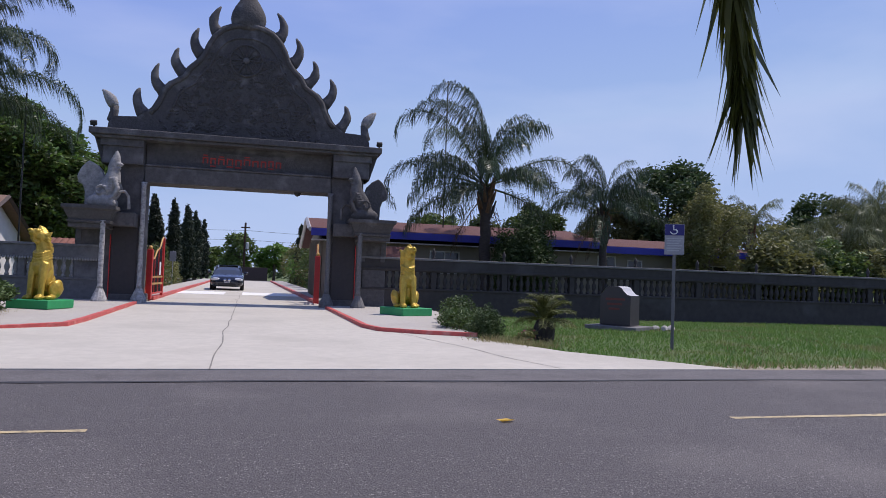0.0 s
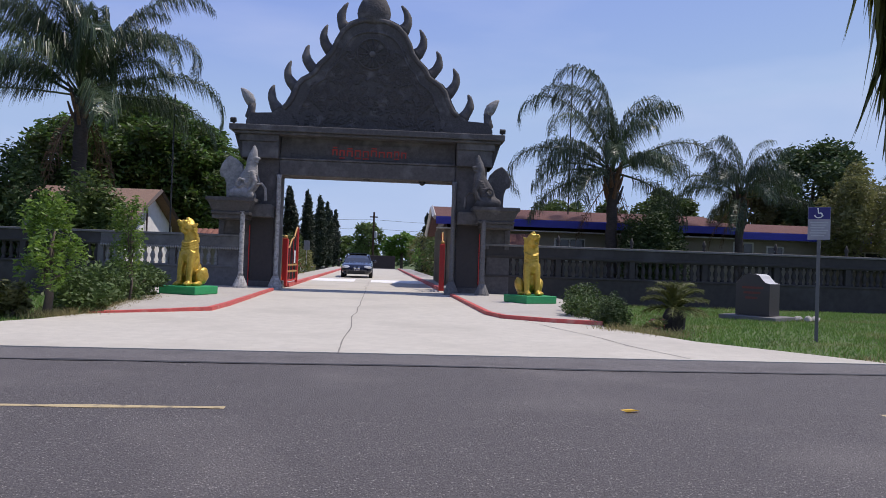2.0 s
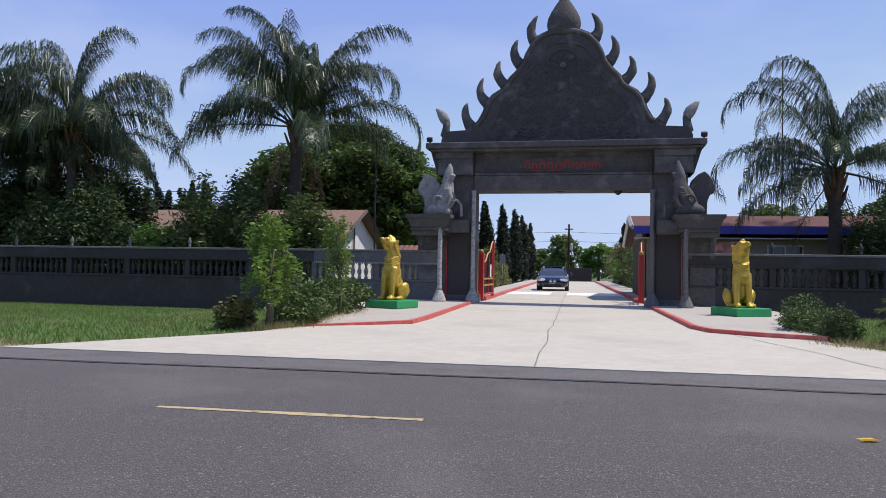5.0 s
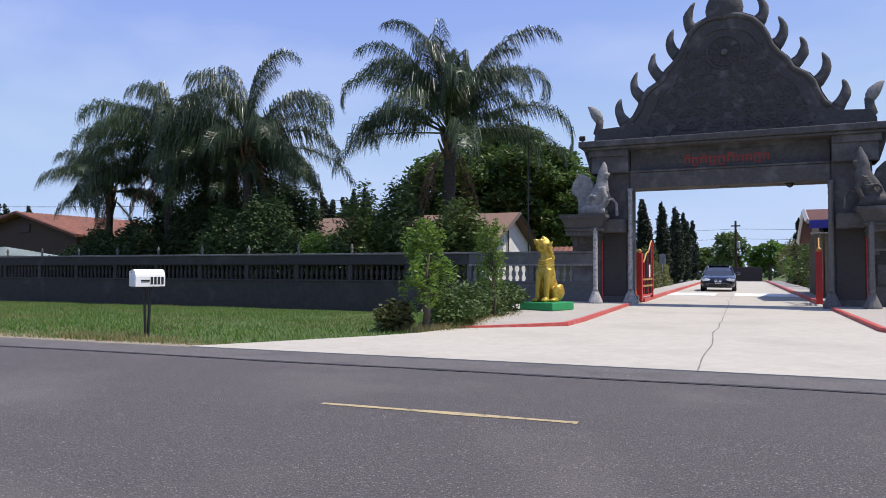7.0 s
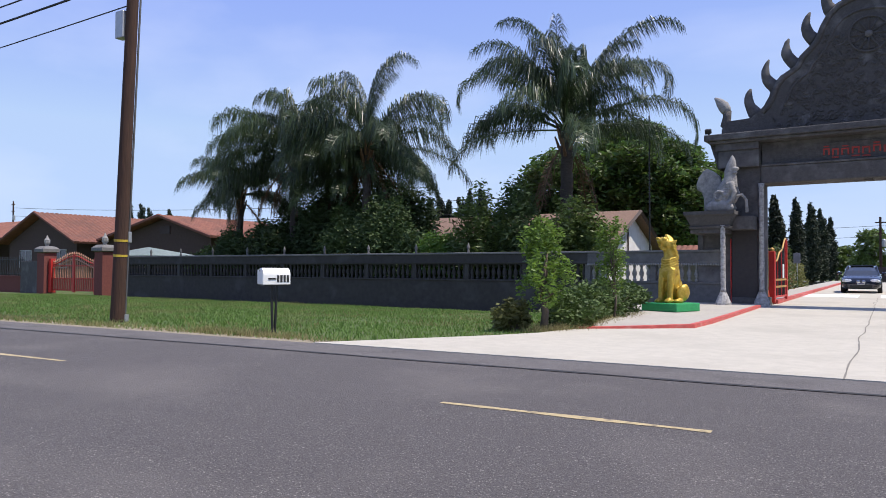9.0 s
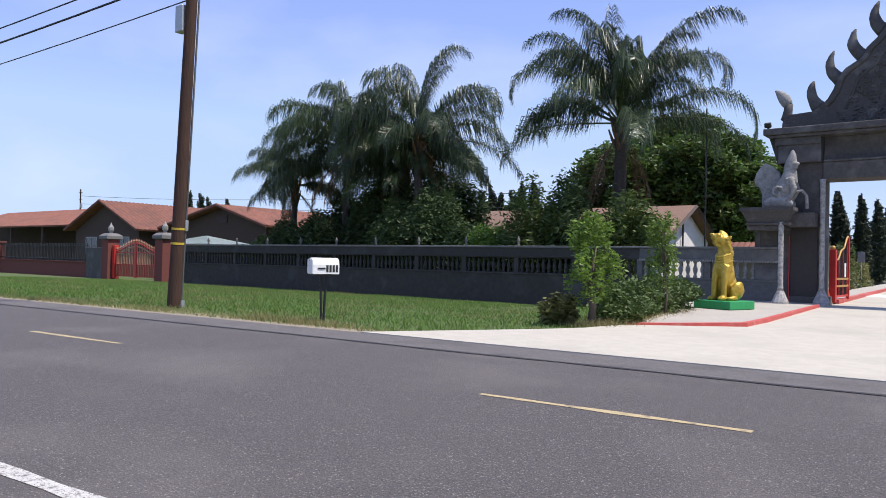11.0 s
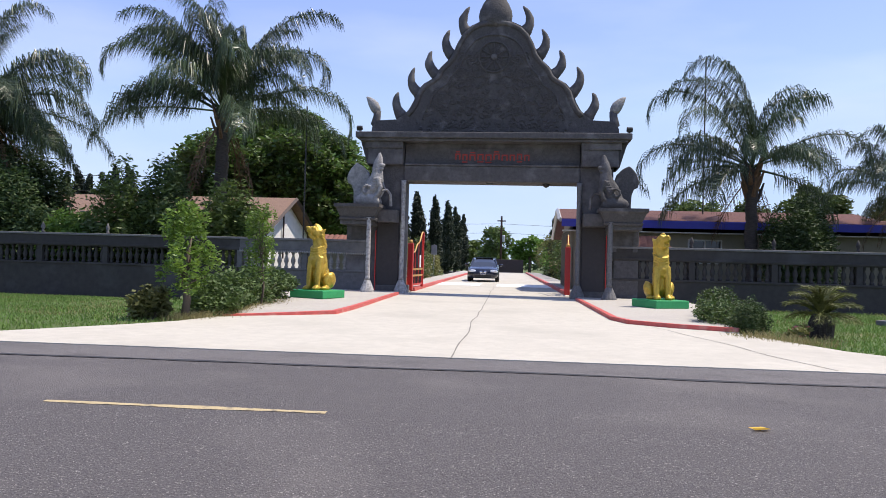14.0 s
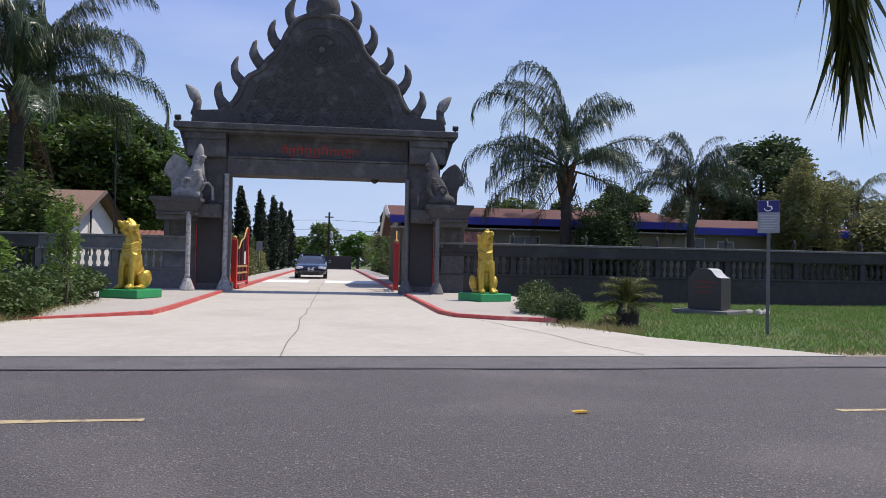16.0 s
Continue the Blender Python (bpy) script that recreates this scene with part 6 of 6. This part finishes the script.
for x in (-64.4, -73.5, -82.5):
    part("brick_post", boxed(x - 0.3, x + 0.3, -0.3, 0.3, 0, 2.4, 0.02), M["brick"], bwall)
    part("post_cap", boxed(x - 0.38, x + 0.38, -0.38, 0.38, 2.4, 2.52, 0.02), M["brick"], bwall)
for z in (1.25, 2.2):
    part("rail", boxed(-84, -49.92, -0.025, 0.025, z, z + 0.05, 0.0), M["black_iron"], bwall)
picket = mesh_of("picket", boxed(-0.02, 0.02, -0.02, 0.02, 1.1, 2.4, 0.0), M["black_iron"])
for k in range(140):
    part("picket", picket, None, bwall).location = (-50.1 - k * 0.24, 0, 0)


# ---- street things ----
# utility pole, leaning a little
up = thing("utility_pole", "leaning brown wooden utility pole with yellow bands", "utility pole", (-13.6, 9.05, -0.12))
top = Vector((0.7, -0.05, 11.2))


def on_pole(z):
    return top * (z / top.z)


bm = bmesh.new()
tube(bm, [on_pole(z) for z in (-0.3, 0, 0.5, 2, 4, 6, 8, 10, 11.2)], [0.165, 0.158, 0.15, 0.143, 0.136, 0.128, 0.12, 0.112, 0.108], 16)
part("pole_shaft", bm, M["pole_wood"], up, "weathered wooden shaft", smooth=True)
for z in (1.47, 1.8):
    part("yellow_band", tube(bmesh.new(), [on_pole(z), on_pole(z + 0.05)], 0.151, 16), M["yellow_band"], up, "yellow reflective band")
part("conduit", tube(bmesh.new(), [on_pole(z) + Vector((0.09, 0.13, 0)) for z in (-0.1, 1.5, 3, 6, 9)], 0.022, 8), M["sign_post"], up, "grey conduit")
part("conduit_foot", tube(bmesh.new(), [on_pole(0) + Vector((0.12, 0.13, -0.05)), on_pole(0.2) + Vector((0.1, 0.14, 0))], 0.06, 8), M["galvanised"], up)
part("cable_box", boxed(-0.14, 0.14, -0.1, 0.1, -0.3, 0.3, 0.02, Matrix.Translation(on_pole(6.55) + Vector((-0.2, -0.08, 0)))), M["galvanised"], up, "small grey metal box")
part("meter_fitting", boxed(-0.025, 0.025, -0.04, 0.04, -0.12, 0.12, 0.01, Matrix.Translation(on_pole(1.9) + Vector((0.11, 0.13, 0)))), M["galvanised"], up, "small pale fitting")
part("crossarm", boxed(-0.06, 0.06, -1.1, 1.1, -0.06, 0.06, 0.01, Matrix.Translation(on_pole(10.4) + Vector((0.14, 0, 0)))), M["pole_wood"], up)
for k in range(3):
    part("insulator", lathe(bmesh.new(), [(0.05, 0), (0.06, 0.08), (0.03, 0.14)], 8, Matrix.Translation(on_pole(10.46) + Vector((0.14, -0.9 + 0.9 * k, 0)))), M["glass"], up)


def cable(a, b, sag, r, label="thin dark overhead cable"):
    a, b = Vector(a), Vector(b)
    pts = [a.lerp(b, s / 20) - Vector((0, 0, sag * 4 * (s / 20) * (1 - s / 20))) for s in range(21)]
    solo("overhead_cable", tube(bmesh.new(), pts, r, 5), M["wire"], label, "cable", group="overhead cables")


base = Vector((-13.6, 9.05, -0.12))
for zz, sag, rr in ((8.0, 0.5, 0.02), (7.6, 0.55, 0.028), (7.0, 0.6, 0.015)):
    cable(base + on_pole(zz), (-62, 6.4, zz + 0.1), sag, rr)
for k in range(3):
    cable(base + on_pole(10.6) + Vector((0.14, -0.9 + 0.9 * k, 0)), (-62, 5.6 + 0.9 * k, 10.7), 0.5, 0.014)


def far_pole(x, y, h, label="distant wooden utility pole"):
    p = thing("distant_pole", label, "utility pole", (x, y, -0.2), group="distant utility poles")
    part("pole_shaft", tube(bmesh.new(), [(0, 0, 0), (0, 0, h)], [0.16, 0.12], 8), M["pole_wood"], p)
    part("crossarm", boxed(-0.55, 0.55, -0.07, 0.07, h - 0.7, h - 0.55, 0.01), M["pole_wood"], p)
    part("lower_crossarm", boxed(-0.45, 0.45, -0.07, 0.07, h - 1.9, h - 1.78, 0.01), M["pole_wood"], p)
    part("transformer", lathe(bmesh.new(), [(0.2, h - 3.4), (0.22, h - 3.3), (0.22, h - 2.6), (0.15, h - 2.5)], 10, pose(0.3, 0, 0)), M["galvanised"], p)


far_pole(-2.4, 96, 7.4)
far_pole(-132, 66, 13.0)
far_pole(-62, 6, 11)
for zz in (6.2, 5.0):
    cable((-2.4, 96, zz), (60, 104, zz + 0.6), 0.6, 0.02, "far overhead cable across the sky")
    cable((-2.4, 96, zz), (-70, 100, zz + 0.4), 0.6, 0.02, "far overhead cable across the sky")
for zz in (10.2, 11.6):
    cable((-132, 66, zz), (-30, 62, zz - 3.6), 0.8, 0.03, "far overhead cable across the sky")
solo("end_fence", boxed(-3.4, 0.6, 92.0, 92.2, -0.3, 1.5, 0.02), M["brown_trim"], "dark fence at the far end of the driveway", "fence", "structure")
solo("cross_street", prism(bmesh.new(), [(-60, 84), (60, 84), (60, 91), (-60, 91)], -0.3, -0.1), M["asphalt"], "pale cross street at the driveway's end", "road", "structure")

# mailbox on a twin-leg post
mb = thing("mailbox", "white rounded metal mailbox on a black twin post", "mailbox", (-8.85, 9.13, -0.12), 67)
for sx in (-0.05, 0.05):
    part("post_leg", tube(bmesh.new(), [(sx * 0.5, 0, 0), (sx * 1.3, 0, 0.92)], 0.03, 8), M["black_paint"], mb)
part("base_board", boxed(-0.27, 0.27, -0.1, 0.1, 0.9, 0.93, 0.004), M["black_paint"], mb)
bm = bmesh.new()
sec = [(-0.145, 0.93), (-0.145, 1.1)] + [(-0.145 * math.cos(a * math.pi / 10), 1.1 + 0.135 * math.sin(a * math.pi / 10)) for a in range(1, 10)] + [(0.145, 1.1), (0.145, 0.93)]
ends = [[bm.verts.new((x, y, z)) for y, z in sec] for x in (-0.31, 0.31)]
for i in range(len(sec)):
    j = (i + 1) % len(sec)
    bm.faces.new((ends[0][i], ends[1][i], ends[1][j], ends[0][j]))
bm.faces.new(ends[0][::-1])
bm.faces.new(ends[1])
bmesh.ops.recalc_face_normals(bm, faces=bm.faces)
mb.matrix_world = mb.matrix_world @ Matrix.Diagonal((0.84, 1, 1, 1))
part("box_body", bm, M["white_paint"], mb, "white arched box")
door = part("mailbox_door", boxed(-0.325, -0.312, -0.14, 0.14, 0.94, 1.2, 0.005), M["white_paint"], mb)
part("latch", boxed(-0.345, -0.325, -0.02, 0.02, 1.17, 1.22, 0.003), M["galvanised"], door)
part("flag", boxed(-0.2, -0.02, -0.156, -0.147, 1.02, 1.05, 0.0), M["black_paint"], mb, "dark signal flag")
for k in range(4):  # number plate digits stand as plain bars
    part("dark_bar", boxed(0.0 + 0.075 * k, 0.05 + 0.075 * k, -0.152, -0.147, 0.97, 1.1, 0.0), M["black_paint"], mb, "black plain bar")

# blue and white access sign
sg = thing("parking_sign", "blue and pale grey parking sign on a thin metal post", "sign", (8.9, 12.15, -0.12), -34)
part("sign_pole", boxed(-0.03, 0.03, -0.02, 0.02, 0, 1.95, 0.004), M["sign_post"], sg)
plate = part("plate", boxed(-0.185, 0.185, -0.035, -0.025, 1.87, 2.47, 0.002), M["sign_grey"], sg, "pale grey plate")
part("blue_field", boxed(-0.18, 0.18, -0.041, -0.036, 2.25, 2.465, 0.0), M["sign_blue"], plate, "blue field")
bm = bmesh.new()
tube(bm, [(0.065 * math.cos(a * math.pi / 8) - 0.01, -0.044, 2.325 + 0.05 * math.sin(a * math.pi / 8)) for a in range(8, 20)], 0.01, 5)
tube(bm, [(-0.02, -0.044, 2.42), (-0.015, -0.044, 2.36), (0.035, -0.044, 2.355), (0.06, -0.044, 2.305)], 0.012, 5)
blob(bm, (-0.022, -0.044, 2.438), (0.016, 0.006, 0.016), 8, 6)
part("wheelchair_symbol", bm, M["white_paint"], plate, "white wheelchair symbol")
for k in range(6):
    part("text_bar", boxed(-0.15 + 0.02 * (k % 2), 0.15 - 0.03 * (k % 3), -0.039, -0.036, 2.18 - k * 0.048, 2.2 - k * 0.048, 0.0), M["galvanised"], plate)

# low stone marker on the lawn
mo = thing("stone_marker", "low dark granite marker with sloping top in a sunlit colour, on a slab", "monument", (11.18, 18.95, -0.2), -52)
part("base_slab", boxed(-0.8, 0.8, -0.62, 0.62, 0, 0.12, 0.015), M["cap_cement"], mo, "pale concrete slab")
pts = [(-0.56, 0.14), (0.56, 0.14), (0.56, 1.0), (0.42, 1.03), (0.3, 1.13), (0.22, 1.22), (0.1, 1.26), (-0.24, 1.26), (-0.36, 1.2), (-0.46, 1.08), (-0.56, 1.0)]
bm = bmesh.new()
a = [bm.verts.new((x * 0.85, -0.3, z)) for x, z in pts]
b = [bm.verts.new((x * 0.85, 0.3, z)) for x, z in pts]
for i in range(len(pts)):
    bm.faces.new((a[i], a[(i + 1) % len(pts)], b[(i + 1) % len(pts)], b[i]))
bm.faces.new(a[::-1])
bm.faces.new(b)
bmesh.ops.recalc_face_normals(bm, faces=bm.faces)
part("stone", bm, M["granite"], mo, "dark granite block")
# upper faces repeated in near-white, which puts the sunlight into the colour
bm = bmesh.new()
tops = pts[2:]
a = [bm.verts.new((x * 0.86, -0.31, z + 0.006)) for x, z in tops]
b = [bm.verts.new((x * 0.86, 0.31, z + 0.006)) for x, z in tops]
for i in range(len(tops) - 1):
    bm.faces.new((a[i], a[i + 1], b[i + 1], b[i]))
bmesh.ops.recalc_face_normals(bm, faces=bm.faces)
part("sunlit_top", bm, M["sunlit_granite"], mo, "stone top in a sunlit colour")
for k in range(3):
    part("text_bar", boxed(-0.3 + 0.05 * k, 0.3 - 0.08 * k, -0.306, -0.3, 0.86 - k * 0.14, 0.92 - k * 0.14, 0.0), M["brick"], mo, "faded red writing bar")
for k, (x, y) in enumerate(((12.4, 18.5), (12.65, 18.6), (12.25, 18.75))):
    bm = blob(bmesh.new(), (0, 0, 0.06), (0.13, 0.1, 0.09), 8, 6)
    for w in bm.verts:
        w.co += Vector((noise.noise(w.co * 8 + Vector((k, 0, 0))),) * 3) * 0.05
    solo("loose_stone", bm, M["concrete_pad"], "pale loose stone on the lawn", "stone", group="loose stones").matrix_world = pose(x, y, -0.18)

# fallen leaf on the road
lf = raw_mesh("fallen_leaf", [(0, 0, 0.006), (0.07, 0.035, 0.03), (0.16, 0.0, 0.012), (0.08, -0.05, 0.035), (-0.05, 0.05, 0.02), (-0.06, -0.03, 0.03)], [(0, 1, 2), (0, 2, 3), (0, 4, 1), (0, 3, 5)], mat("dry_leaf", (0.85, 0.58, 0.1), (0.7, 0.42, 0.06), rough=0.7, transmit=0.3))
solo("fallen_leaf", lf, None, "curled yellow fallen leaf on the asphalt", "leaf").matrix_world = pose(3.06, 4.77, 0.0, 0, 0, 15) @ Matrix.Diagonal((0.75, 0.75, 0.75, 1))


# ---- the dark saloon car ----
def car(x, y, turn):
    c = thing("car", "dark blue saloon car with bright headlights on the driveway", "car", (x, y, DZ), turn)
    # sections along the length, nose at the front (-y): y, half width, sill, shoulder, crown of the bonnet or boot
    secs = [(-2.46, 0.62, 0.34, 0.56, 0.6), (-2.4, 0.78, 0.26, 0.66, 0.72), (-2.2, 0.88, 0.22, 0.72, 0.8), (-1.6, 0.94, 0.2, 0.8, 0.9), (-0.9, 0.95, 0.2, 0.88, 0.97), (0, 0.95, 0.2, 0.92, 0.97), (1.0, 0.95, 0.2, 0.95, 1.0), (1.7, 0.94, 0.2, 0.97, 1.06), (2.3, 0.88, 0.24, 0.94, 1.04), (2.5, 0.78, 0.32, 0.85, 0.95)]
    bm = bmesh.new()
    rings = []
    for yy, w, s, sh, cr in secs:
        ring = [(-w * 0.8, s), (-w * 0.97, s + 0.1), (-w, (s + sh) / 2), (-w * 0.97, sh), (-w * 0.82, cr - 0.03), (-w * 0.4, cr), (w * 0.4, cr), (w * 0.82, cr - 0.03), (w * 0.97, sh), (w, (s + sh) / 2), (w * 0.97, s + 0.1), (w * 0.8, s)]
        rings.append([bm.verts.new((a, yy, b)) for a, b in ring])
    for p, q in zip(rings, rings[1:]):
        for i in range(12):
            bm.faces.new((p[i], p[(i + 1) % 12], q[(i + 1) % 12], q[i]))
    bm.faces.new(rings[0])
    bm.faces.new(rings[-1][::-1])
    bmesh.ops.recalc_face_normals(bm, faces=bm.faces)
    part("body", bm, M["car_paint"], c, "dark blue painted body", smooth=True)
    # glasshouse
    bm = bmesh.new()
    rings = []
    for yy, w, z in ((-1.0, 0.8, 0.95), (-0.6, 0.74, 1.18), (-0.15, 0.66, 1.38), (0.3, 0.63, 1.45), (0.9, 0.63, 1.43), (1.8, 0.74, 1.05)):
        rings.append([bm.verts.new(v) for v in ((-w - (0.12 if z > 1.2 else 0), yy, 0.93), (-w, yy, z - 0.03), (-w * 0.6, yy, z), (w * 0.6, yy, z), (w, yy, z - 0.03), (w + (0.12 if z > 1.2 else 0), yy, 0.93))])
    for p, q in zip(rings, rings[1:]):
        for i in range(5):
            bm.faces.new((p[i], p[i + 1], q[i + 1], q[i]))
    bmesh.ops.recalc_face_normals(bm, faces=bm.faces)
    part("windows", bm, M["car_glass"], c, "dark tinted glass", smooth=False)
    part("roof", boxed(-0.56, 0.56, -0.12, 0.95, 1.43, 1.475, 0.02), M["car_paint"], c)
    for sx in (-1, 1):
        part("windscreen_pillar", tube(bmesh.new(), [(sx * 0.82, -0.95, 0.95), (sx * 0.67, -0.2, 1.42), (sx * 0.65, 0.9, 1.45), (sx * 0.76, 1.75, 1.06)], 0.035, 6), M["car_paint"], c)
        hl = part("headlight", blob(bmesh.new(), (sx * 0.62, -2.36, 0.64), (0.27, 0.1, 0.095), 14, 8), M["headlight"], c, "clear round-eyed headlight", smooth=True)
        for dx in (-0.09, 0.08):
            part("lamp_ring", lathe(bmesh.new(), [(0.07, -0.01), (0.07, 0.02), (0.05, 0.025)], 14, pose(sx * 0.64 + dx, -2.42, 0.645, 90, 0, 0)), M["window_frame"], hl)
        part("grille", blob(bmesh.new(), (sx * 0.12, -2.44, 0.6), (0.1, 0.04, 0.075), 12, 8), M["chrome"], c, "chrome grille half", smooth=True)
        part("fog_lamp", blob(bmesh.new(), (sx * 0.62, -2.4, 0.38), (0.12, 0.05, 0.05), 10, 6), M["black_paint"], c, smooth=True)
        part("mirror", blob(bmesh.new(), (sx * 1.05, -0.62, 1.02), (0.13, 0.07, 0.085), 12, 8), M["car_paint"], c, smooth=True)
        for yy in (-1.5, 1.45):
            m = pose(sx * 0.84, yy, 0.33, 0, 90, 0)
            w = part("wheel", lathe(bmesh.new(), [(0.24, -0.11), (0.31, -0.11), (0.33, -0.08), (0.33, 0.08), (0.31, 0.11), (0.24, 0.11)], 24, m), M["rubber"], c, "black tyre")
            part("rim", lathe(bmesh.new(), [(0.23, -0.112), (0.23, 0.112), (0.05, 0.115)], 18, m), M["galvanised"], w)
    part("lower_intake", boxed(-0.5, 0.5, -2.47, -2.38, 0.28, 0.42, 0.02), M["black_paint"], c)
    plate = part("number_plate", boxed(-0.16, 0.16, -2.5, -2.47, 0.45, 0.55, 0.005), M["plate"], c, "pale plate with a plain bar")
    part("plain_bar", boxed(-0.12, 0.12, -2.505, -2.5, 0.48, 0.52, 0.0), M["sign_blue"], plate)


car(-1.4, 45.5, 2)

n = thing("notice_post", "small pale notice on a thin post", "sign", (far_x(-4.45, 50), 50, 0.04))
part("post", tube(bmesh.new(), [(0, 0, 0), (0, 0, 2.2)], 0.03, 6), M["galvanised"], n)
part("board", boxed(-0.2, 0.2, -0.04, -0.02, 1.5, 2.15, 0.004), M["sign_grey"], n)
